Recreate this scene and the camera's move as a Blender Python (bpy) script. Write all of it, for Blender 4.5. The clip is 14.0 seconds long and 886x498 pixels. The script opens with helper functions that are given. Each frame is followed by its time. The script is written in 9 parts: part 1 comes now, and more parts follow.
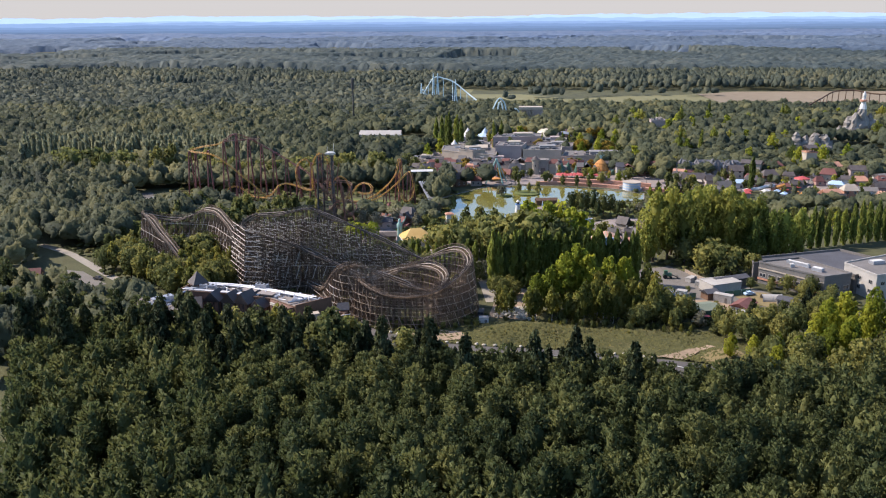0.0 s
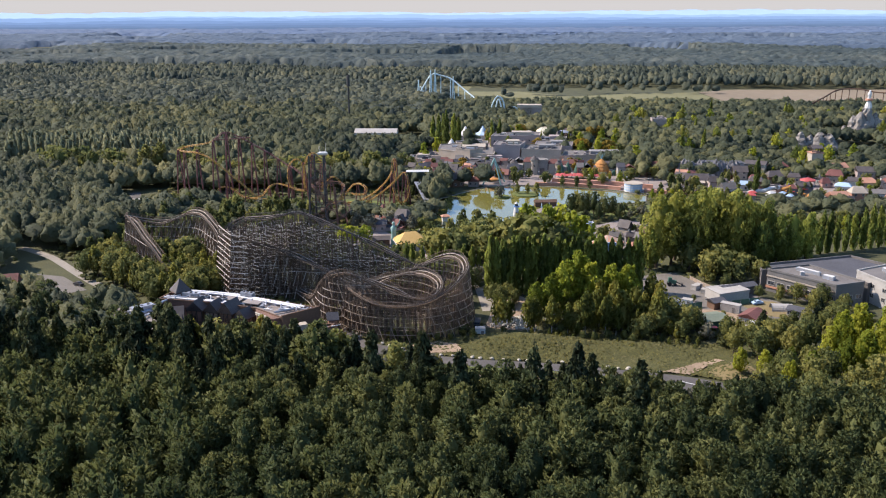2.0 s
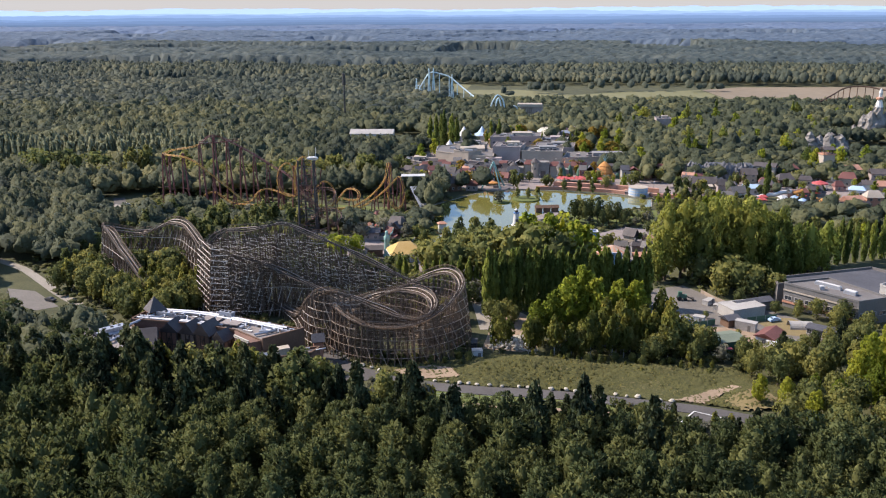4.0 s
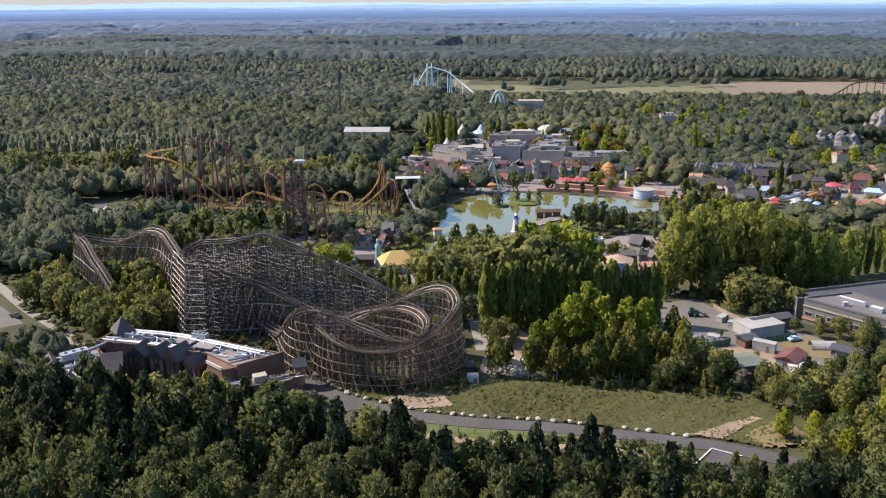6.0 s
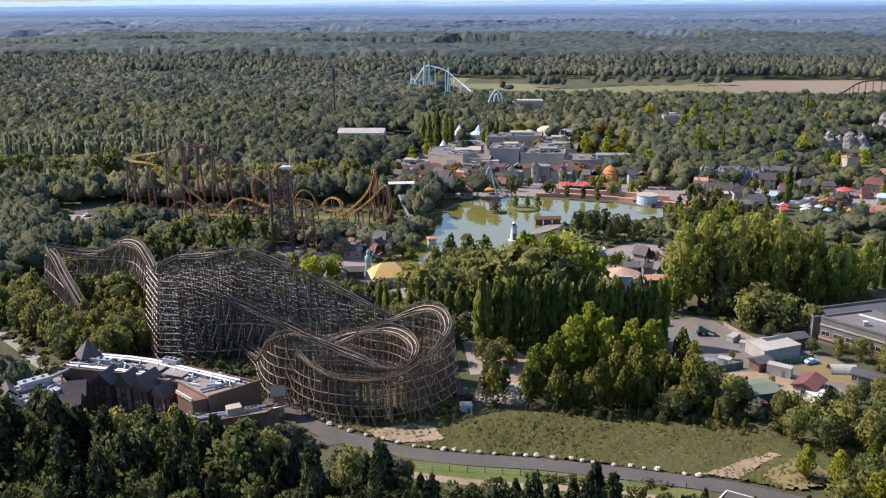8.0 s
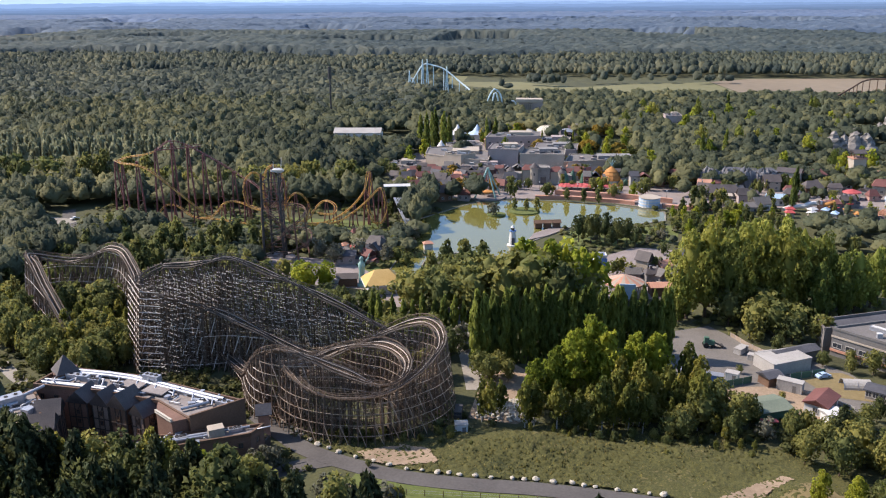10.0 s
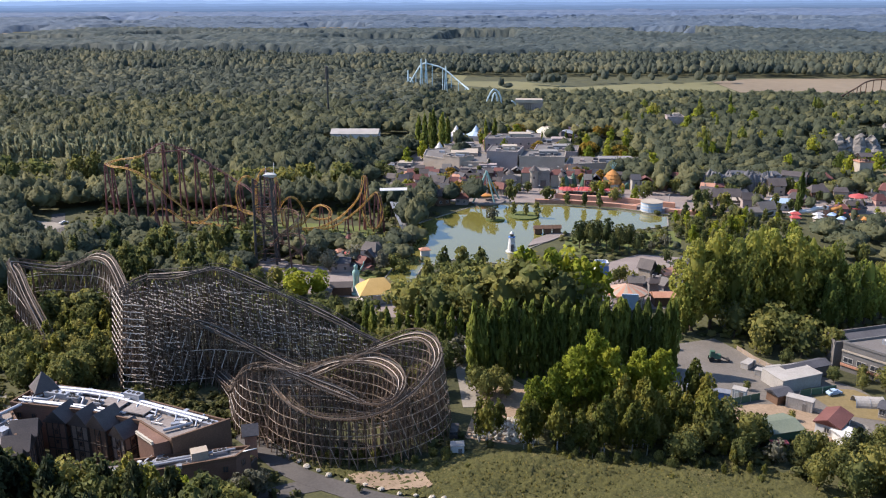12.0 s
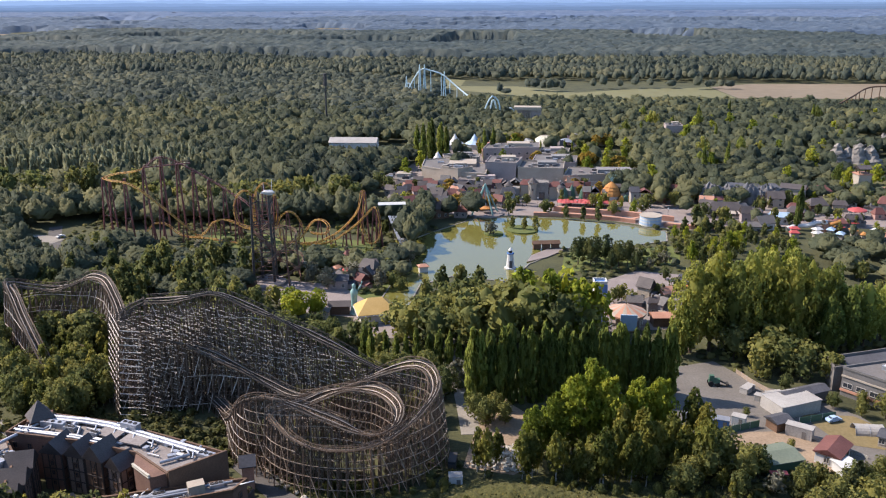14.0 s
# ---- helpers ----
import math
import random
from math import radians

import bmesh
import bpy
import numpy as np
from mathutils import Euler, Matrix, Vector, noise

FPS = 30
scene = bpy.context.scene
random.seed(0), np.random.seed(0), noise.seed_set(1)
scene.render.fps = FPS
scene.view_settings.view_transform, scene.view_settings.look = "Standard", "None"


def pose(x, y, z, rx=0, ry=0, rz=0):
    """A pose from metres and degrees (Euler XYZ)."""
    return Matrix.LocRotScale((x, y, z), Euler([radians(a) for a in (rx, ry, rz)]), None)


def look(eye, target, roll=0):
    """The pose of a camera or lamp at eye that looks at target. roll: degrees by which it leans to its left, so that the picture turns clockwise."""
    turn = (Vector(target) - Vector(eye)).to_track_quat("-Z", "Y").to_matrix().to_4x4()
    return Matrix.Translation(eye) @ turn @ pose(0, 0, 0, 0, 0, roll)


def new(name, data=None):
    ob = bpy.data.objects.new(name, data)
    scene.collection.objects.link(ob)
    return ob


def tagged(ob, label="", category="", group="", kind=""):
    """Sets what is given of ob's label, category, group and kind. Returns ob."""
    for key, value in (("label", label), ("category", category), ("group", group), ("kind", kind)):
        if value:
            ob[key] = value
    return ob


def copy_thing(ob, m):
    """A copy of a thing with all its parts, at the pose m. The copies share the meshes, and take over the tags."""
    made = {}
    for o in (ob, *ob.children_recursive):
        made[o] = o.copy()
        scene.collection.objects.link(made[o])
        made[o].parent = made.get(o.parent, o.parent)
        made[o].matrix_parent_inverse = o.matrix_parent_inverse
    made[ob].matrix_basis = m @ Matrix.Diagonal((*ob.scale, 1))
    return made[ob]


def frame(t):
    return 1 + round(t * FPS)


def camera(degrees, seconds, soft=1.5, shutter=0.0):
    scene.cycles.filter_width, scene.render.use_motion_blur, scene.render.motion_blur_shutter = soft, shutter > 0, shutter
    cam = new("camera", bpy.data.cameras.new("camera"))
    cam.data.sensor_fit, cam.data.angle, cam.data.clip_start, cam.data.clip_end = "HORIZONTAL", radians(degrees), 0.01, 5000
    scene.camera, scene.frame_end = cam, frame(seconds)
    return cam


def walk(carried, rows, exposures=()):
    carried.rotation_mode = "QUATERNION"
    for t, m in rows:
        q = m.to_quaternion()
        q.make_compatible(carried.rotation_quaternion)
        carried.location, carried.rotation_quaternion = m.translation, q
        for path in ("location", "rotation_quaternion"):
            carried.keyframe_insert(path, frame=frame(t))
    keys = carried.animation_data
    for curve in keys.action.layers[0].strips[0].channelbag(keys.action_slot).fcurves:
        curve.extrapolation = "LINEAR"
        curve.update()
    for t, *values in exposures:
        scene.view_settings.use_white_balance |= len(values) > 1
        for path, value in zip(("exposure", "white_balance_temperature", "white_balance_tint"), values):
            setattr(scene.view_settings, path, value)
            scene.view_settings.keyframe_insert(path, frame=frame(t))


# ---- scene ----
cam = camera(55.2, 14.0, 1.15)
PATH = [
    (0, (0.891, 2.168, 99.926), (0.665, 4.083, 99.394), -0.4),
    (0.5, (1.128, 5.195, 99.795), (0.902, 7.109, 99.26), -0.4),
    (1, (0.969, 8.673, 99.478), (0.745, 10.587, 98.942), -0.3),
    (1.5, (0.707, 12.155, 99.363), (0.484, 14.068, 98.825), -0.2),
    (2, (0.339, 16.086, 99.635), (0.118, 17.999, 99.095), -0.2),
    (2.5, (0.325, 21.042, 99.709), (0.103, 22.954, 99.166), -0.3),
    (3, (0.182, 25.98, 99.72), (-0.04, 27.892, 99.176), -0.3),
    (5.5, (-0.054, 53.025, 99.771), (-0.278, 54.933, 99.214), -0.4),
    (6, (-0.179, 58.336, 99.839), (-0.403, 60.243, 99.278), -0.4),
    (6.5, (-0.044, 63.313, 100.095), (-0.269, 65.219, 99.531), -0.4),
    (7, (-0.249, 68.152, 100.029), (-0.472, 70.057, 99.464), -0.3),
    (7.5, (-0.117, 72.724, 100.032), (-0.34, 74.629, 99.466), -0.4),
    (8, (-0.063, 76.77, 100.195), (-0.286, 78.675, 99.627), -0.4),
    (10.5, (-0.001, 90.12, 100.221), (-0.223, 92.023, 99.646), -0.4),
    (11, (-0.129, 92.458, 100.255), (-0.35, 94.36, 99.679), -0.4),
    (11.5, (-0.206, 95.135, 100.176), (-0.427, 97.037, 99.599), -0.3),
    (12, (-0.161, 97.487, 100.914), (-0.382, 99.389, 100.336), -0.3),
    (12.5, (-0.164, 99.379, 102.872), (-0.386, 101.28, 102.292), -0.3),
    (13, (-0.234, 100.037, 104.805), (-0.455, 101.938, 104.226), -0.3),
    (13.5, (-0.334, 100.398, 106.422), (-0.555, 102.3, 105.843), -0.3),
    (14, (-0.501, 100.439, 107.274), (-0.718, 102.341, 106.694), -0.2),
]
walk(cam, [(t, look(eye, target, roll)) for t, eye, target, roll in PATH])

# ---- light ----
SUN_AZ, SUN_EL = radians(-80), radians(43)   # azimuth from +y, clockwise seen from above
world = bpy.data.worlds.new("sky")
scene.world = world
world.use_nodes = True
wn = world.node_tree
sky = wn.nodes.new("ShaderNodeTexSky")
sky.sky_type, sky.sun_disc = "NISHITA", False
sky.sun_elevation, sky.sun_rotation = SUN_EL, SUN_AZ
sky.air_density, sky.dust_density, sky.ozone_density = 0.9, 0.5, 4.0
bg = wn.nodes["Background"]
bg.inputs["Strength"].default_value = 0.15
wn.links.new(sky.outputs[0], bg.inputs["Color"])
sun = bpy.data.lights.new("sun", "SUN")
sun.energy, sun.angle, sun.color = 4.7, radians(0.5), (1.0, 0.87, 0.76)
sun_ob = new("sun", sun)
sd = Vector((math.sin(SUN_AZ) * math.cos(SUN_EL), math.cos(SUN_AZ) * math.cos(SUN_EL), math.sin(SUN_EL)))
sun_ob.matrix_world = look(sd * 800, (0, 0, 0))
scene.view_settings.exposure = 0.86


# ---- materials ----
def mat(name, a, b, rough=0.85, scale=1.0, bump=0.15, metal=0.0, fine=14.0, spread=0.0, spec=0.4):
    """Two-colour surface with coarse stains and fine grain; spread: change from object to object."""
    m = bpy.data.materials.new(name)
    m.use_nodes = True
    nt = m.node_tree
    n, l = nt.nodes, nt.links
    p = n["Principled BSDF"]
    co = n.new("ShaderNodeTexCoord")
    big = n.new("ShaderNodeTexNoise")
    big.inputs["Scale"].default_value, big.inputs["Detail"].default_value = 0.35 * scale, 4
    small = n.new("ShaderNodeTexNoise")
    small.inputs["Scale"].default_value, small.inputs["Detail"].default_value = fine * scale * 0.3, 5
    for t in (big, small):
        l.new(co.outputs["Object"], t.inputs["Vector"])
    ad = n.new("ShaderNodeMath")
    ad.operation = "MULTIPLY_ADD"
    ad.inputs[1].default_value, ad.inputs[2].default_value = 0.55, 0.0
    l.new(small.outputs["Fac"], ad.inputs[0])
    ad2 = n.new("ShaderNodeMath")
    ad2.operation = "MULTIPLY_ADD"
    ad2.inputs[1].default_value = 0.55
    l.new(big.outputs["Fac"], ad2.inputs[0])
    l.new(ad.outputs[0], ad2.inputs[2])
    src = ad2.outputs[0]
    if spread:
        oi = n.new("ShaderNodeObjectInfo")
        ad3 = n.new("ShaderNodeMath")
        ad3.operation = "MULTIPLY_ADD"
        ad3.inputs[1].default_value = spread
        l.new(oi.outputs["Random"], ad3.inputs[0])
        l.new(src, ad3.inputs[2])
        src = ad3.outputs[0]
    ra = n.new("ShaderNodeValToRGB")
    ra.color_ramp.elements[0].position, ra.color_ramp.elements[1].position = 0.34, 0.76 + spread * 0.6
    ra.color_ramp.elements[0].color, ra.color_ramp.elements[1].color = (*a, 1), (*b, 1)
    l.new(src, ra.inputs[0])
    l.new(ra.outputs[0], p.inputs["Base Color"])
    p.inputs["Roughness"].default_value, p.inputs["Metallic"].default_value = rough, metal
    p.inputs["Specular IOR Level"].default_value = spec
    if bump:
        bu = n.new("ShaderNodeBump")
        bu.inputs["Strength"].default_value, bu.inputs["Distance"].default_value = bump, 0.05 / scale
        l.new(small.outputs["Fac"], bu.inputs["Height"])
        l.new(bu.outputs[0], p.inputs["Normal"])
    return m


def leaf(name, dark, mid, light, trans=0.25, joined=False):
    """Foliage: colour varies tree by tree, patch by patch and a little leaf by leaf; some light passes through."""
    m = bpy.data.materials.new(name)
    m.use_nodes = True
    n, l = m.node_tree.nodes, m.node_tree.links
    p, out = n["Principled BSDF"], n["Material Output"]
    geo = n.new("ShaderNodeNewGeometry")
    if joined:
        own = n.new("ShaderNodeAttribute")
        own.attribute_name = "tint"
        each = own.outputs["Fac"]
    else:
        each = n.new("ShaderNodeObjectInfo").outputs["Random"]
    total = None
    patch, stand = n.new("ShaderNodeTexNoise"), n.new("ShaderNodeTexNoise")
    patch.inputs["Scale"].default_value, patch.inputs["Detail"].default_value = 0.22, 3
    stand.inputs["Scale"].default_value, stand.inputs["Detail"].default_value = 0.013, 3
    for t in (patch, stand):
        l.new(geo.outputs["Position"], t.inputs["Vector"])
    for src, w in ((each, 0.62), (geo.outputs["Random Per Island"], 0.10 if joined else 0.30), (patch.outputs["Fac"], 0.20), (stand.outputs["Fac"], 0.50)):
        k = n.new("ShaderNodeMath")
        k.operation = "MULTIPLY_ADD"
        k.inputs[1].default_value = w
        l.new(src, k.inputs[0])
        if total is None:
            k.inputs[2].default_value = -0.21 if joined else -0.31
        else:
            l.new(total, k.inputs[2])
        total = k.outputs[0]
    ra = n.new("ShaderNodeValToRGB")
    e = ra.color_ramp.elements
    e[0].position, e[1].position = 0.15, 0.88
    e[0].color, e[1].color = (*dark, 1), (*light, 1)
    k = e.new(0.5)
    k.color = (*mid, 1)
    l.new(total, ra.inputs[0])
    l.new(ra.outputs[0], p.inputs["Base Color"])
    fine, bu = n.new("ShaderNodeTexNoise"), n.new("ShaderNodeBump")
    fine.inputs["Scale"].default_value, fine.inputs["Detail"].default_value = 0.9, 4
    l.new(geo.outputs["Position"], fine.inputs["Vector"])
    bu.inputs["Strength"].default_value, bu.inputs["Distance"].default_value = 0.8, 0.9 if joined else 0.35
    l.new(fine.outputs["Fac"], bu.inputs["Height"])
    l.new(bu.outputs[0], p.inputs["Normal"])
    p.inputs["Roughness"].default_value = 0.75
    p.inputs["Specular IOR Level"].default_value = 0.2
    tr = n.new("ShaderNodeBsdfTranslucent")
    l.new(ra.outputs[0], tr.inputs["Color"])
    sh = n.new("ShaderNodeMixShader")
    sh.inputs[0].default_value = trans
    l.new(p.outputs[0], sh.inputs[1])
    l.new(tr.outputs[0], sh.inputs[2])
    l.new(sh.outputs[0], out.inputs["Surface"])
    return m


L_PINE = leaf("pine_needles", (0.042, 0.060, 0.026), (0.086, 0.106, 0.040), (0.158, 0.166, 0.058), 0.40)
L_PINEWOOD = leaf("pine_wood_needles", (0.042, 0.060, 0.026), (0.086, 0.106, 0.040), (0.158, 0.166, 0.058), 0.40, True)
L_SPRUCE = leaf("spruce_needles", (0.028, 0.041, 0.022), (0.050, 0.066, 0.031), (0.088, 0.102, 0.044), 0.25)
L_BROAD = leaf("broad_leaves", (0.078, 0.096, 0.036), (0.160, 0.174, 0.056), (0.285, 0.262, 0.074), 0.50)
L_LIME = leaf("yellow_green_leaves", (0.150, 0.190, 0.028), (0.275, 0.315, 0.040), (0.400, 0.400, 0.055), 0.65)
L_GOLD = leaf("turning_leaves", (0.202, 0.150, 0.028), (0.291, 0.200, 0.035), (0.370, 0.240, 0.044), 0.40)
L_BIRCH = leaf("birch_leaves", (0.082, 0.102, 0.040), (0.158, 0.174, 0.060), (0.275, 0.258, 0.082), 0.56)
# Lighter copy of the birch leaves: sunlight on the near trees put into colour.
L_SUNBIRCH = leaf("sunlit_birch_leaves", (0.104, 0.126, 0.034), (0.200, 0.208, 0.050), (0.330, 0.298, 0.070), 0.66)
L_POPLAR = leaf("poplar_leaves", (0.100, 0.132, 0.034), (0.178, 0.214, 0.048), (0.285, 0.312, 0.066), 0.58)
L_BIGPOP = leaf("tall_poplar_leaves", (0.150, 0.176, 0.050), (0.258, 0.274, 0.064), (0.370, 0.348, 0.082), 0.68)
L_SILVER = leaf("silver_leaves", (0.095, 0.100, 0.073), (0.151, 0.150, 0.107), (0.224, 0.215, 0.155), 0.35)
L_WOODS = leaf("mixed_wood_leaves", (0.036, 0.048, 0.035), (0.086, 0.100, 0.059), (0.212, 0.200, 0.090), 0.40, True)
# Air haze is put into these two leaf colours: bluer with distance.
L_MIDFAR = leaf("hazy_middle_leaves", (0.040, 0.056, 0.050), (0.092, 0.108, 0.080), (0.190, 0.184, 0.108), 0.40, True)
L_FAR = leaf("hazy_far_leaves", (0.036, 0.055, 0.064), (0.076, 0.099, 0.100), (0.148, 0.162, 0.138), 0.35, True)
BARK = mat("bark", (0.047, 0.035, 0.025), (0.125, 0.086, 0.059), 0.95, 2, 0.5)
BIRCH_BARK = mat("birch_bark", (0.172, 0.156, 0.133), (0.430, 0.414, 0.375), 0.9, 2, 0.4)
EARTH = mat("forest_floor", (0.022, 0.026, 0.012), (0.085, 0.084, 0.034), 1.0, 0.22, 0.3, fine=20)
MEADOW = mat("rough_meadow", (0.03, 0.04, 0.012), (0.1, 0.09, 0.04), 1.0, 0.22, 0.6, fine=26)
mr_ = [q for q in MEADOW.node_tree.nodes if q.type == "VALTORGB"][0].color_ramp
mr_.elements[0].position = 0.40
mr_.elements[0].color = (0.028, 0.032, 0.009, 1)
mr_.elements[1].position = 0.72
for pos_, col_ in ((0.47, (0.056, 0.055, 0.015)), (0.54, (0.080, 0.075, 0.022)), (0.59, (0.038, 0.041, 0.011)), (0.64, (0.062, 0.061, 0.017))):
    mr_.elements.new(pos_).color = (*col_, 1)
mr_.elements[len(mr_.elements) - 1].color = (0.125, 0.103, 0.042, 1)
LAWN = mat("lawn", (0.062, 0.082, 0.020), (0.125, 0.140, 0.038), 1.0, 0.3, 0.3)
DRYGRASS = mat("dry_grass", (0.12, 0.095, 0.042), (0.21, 0.16, 0.078), 1.0, 0.3, 0.3)
ASPHALT = mat("asphalt", (0.056, 0.051, 0.049), (0.098, 0.090, 0.085), 0.9, 0.4, 0.1)
YARDGREY = mat("grey_gravel", (0.10, 0.090, 0.080), (0.165, 0.150, 0.135), 1.0, 0.4, 0.3)
GRAVEL = mat("pale_gravel", (0.172, 0.156, 0.133), (0.281, 0.254, 0.219), 1.0, 0.4, 0.3)
SAND = mat("sandy_ground", (0.170, 0.122, 0.082), (0.310, 0.232, 0.162), 1.0, 0.35, 0.3)
PAVING = mat("pink_paving", (0.156, 0.129, 0.121), (0.258, 0.219, 0.203), 0.9, 0.4, 0.1)
TIMBER = mat("weathered_timber", (0.050, 0.034, 0.024), (0.182, 0.127, 0.090), 0.85, 1.0, 0.2, spread=0.35)
# Darker copy for walkways and the high track, whose shade is in the colour.
TIMBER_DARK = mat("dark_shaded_weathered_timber", (0.036, 0.030, 0.026), (0.100, 0.083, 0.070), 0.85, 1.0, 0.2, spread=0.2)
# Next two: ledgers and girts carry the sun on them as paler colour.
TIMBER_PALE = mat("pale_and_sunlit_timber", (0.160, 0.122, 0.090), (0.390, 0.310, 0.240), 0.7, 1.2, 0.2)
TIMBER_GREY = mat("sunlit_silvered_timber", (0.30, 0.256, 0.214), (0.63, 0.548, 0.468), 0.75, 1.2, 0.2)
RAIL_STEEL = mat("rail_steel", (0.20, 0.165, 0.140), (0.34, 0.290, 0.250), 0.62, 1.0, 0.05, metal=0.25)
ROCK = mat("pale_rock", (0.125, 0.113, 0.103), (0.28, 0.255, 0.23), 0.95, 0.5, 0.6)
STONE = mat("boulder_stone", (0.328, 0.297, 0.242), (0.484, 0.445, 0.375), 0.95, 1.0, 0.4)
WHITE = mat("white_paint", (0.438, 0.430, 0.422), (0.578, 0.570, 0.555), 0.6, 0.6, 0.05)
OFFWHITE = mat("weathered_white_sheet", (0.25, 0.235, 0.22), (0.38, 0.36, 0.335), 0.8, 0.6, 0.1)
GREYROOF = mat("grey_roofing", (0.090, 0.082, 0.078), (0.165, 0.152, 0.145), 0.85, 0.4, 0.1)
DARKROOF = mat("dark_roofing", (0.043, 0.043, 0.051), (0.086, 0.086, 0.098), 0.8, 0.4, 0.1)
BEIGE = mat("beige_render", (0.27, 0.23, 0.185), (0.39, 0.335, 0.275), 0.9, 0.5, 0.1)
PINKGREY = mat("mauve_grey_render", (0.25, 0.20, 0.188), (0.35, 0.29, 0.272), 0.9, 0.5, 0.1)
BRICK = mat("brown_brick", (0.105, 0.058, 0.042), (0.200, 0.114, 0.084), 0.9, 0.8, 0.3)
BROWNWOOD = mat("brown_boards", (0.078, 0.043, 0.027), (0.156, 0.094, 0.062), 0.85, 0.8, 0.2)
DARKWOOD = mat("dark_timber_cladding", (0.027, 0.022, 0.020), (0.066, 0.051, 0.043), 0.85, 0.8, 0.2)
SLATE = mat("brown_slate", (0.043, 0.037, 0.039), (0.098, 0.082, 0.078), 0.7, 0.9, 0.3)
METAL = mat("galvanised_metal", (0.27, 0.28, 0.31), (0.43, 0.44, 0.475), 0.48, 0.6, 0.05, metal=0.6)
YELLOW = mat("yellow_track_paint", (0.36, 0.185, 0.035), (0.54, 0.300, 0.065), 0.5, 0.8, 0.05)
ORANGE = mat("orange_paint", (0.30, 0.125, 0.03), (0.47, 0.22, 0.065), 0.8, 2.0, 0.4)
MAROON = mat("maroon_paint", (0.115, 0.042, 0.040), (0.21, 0.080, 0.070), 0.5, 0.8, 0.05)
TEAL = mat("verdigris_paint", (0.156, 0.281, 0.258), (0.266, 0.406, 0.367), 0.6, 0.8, 0.1)
PALEBLUE = mat("pale_blue_paint", (0.266, 0.375, 0.516), (0.375, 0.484, 0.609), 0.6, 0.8, 0.05)
BLUE = mat("blue_paint", (0.055, 0.125, 0.328), (0.094, 0.195, 0.430), 0.5, 0.8, 0.05)
RED = mat("red_paint", (0.297, 0.047, 0.047), (0.453, 0.094, 0.086), 0.6, 0.8, 0.05)
GREEN = mat("green_paint", (0.035, 0.086, 0.059), (0.066, 0.141, 0.094), 0.6, 0.8, 0.1)
SAGE = mat("sage_roof", (0.102, 0.125, 0.094), (0.156, 0.180, 0.133), 0.8, 0.5, 0.1)
STRAW = mat("yellow_thatch", (0.391, 0.250, 0.078), (0.531, 0.359, 0.141), 0.95, 0.8, 0.5)
BROWNROOF = mat("red_brown_roof", (0.102, 0.039, 0.035), (0.172, 0.070, 0.059), 0.8, 0.6, 0.2)
TERRACOTTA = mat("terracotta", (0.328, 0.156, 0.102), (0.469, 0.258, 0.180), 0.85, 0.8, 0.2)
BLACK = mat("dark_steel", (0.023, 0.022, 0.022), (0.055, 0.048, 0.047), 0.6, 0.8, 0.05)
GLASS = mat("dark_glass", (0.023, 0.027, 0.035), (0.047, 0.051, 0.059), 0.08, 0.6, 0.0, spec=0.8)
RUBBER = mat("black_rubber", (0.009, 0.009, 0.009), (0.023, 0.023, 0.023), 0.9, 1, 0.1)


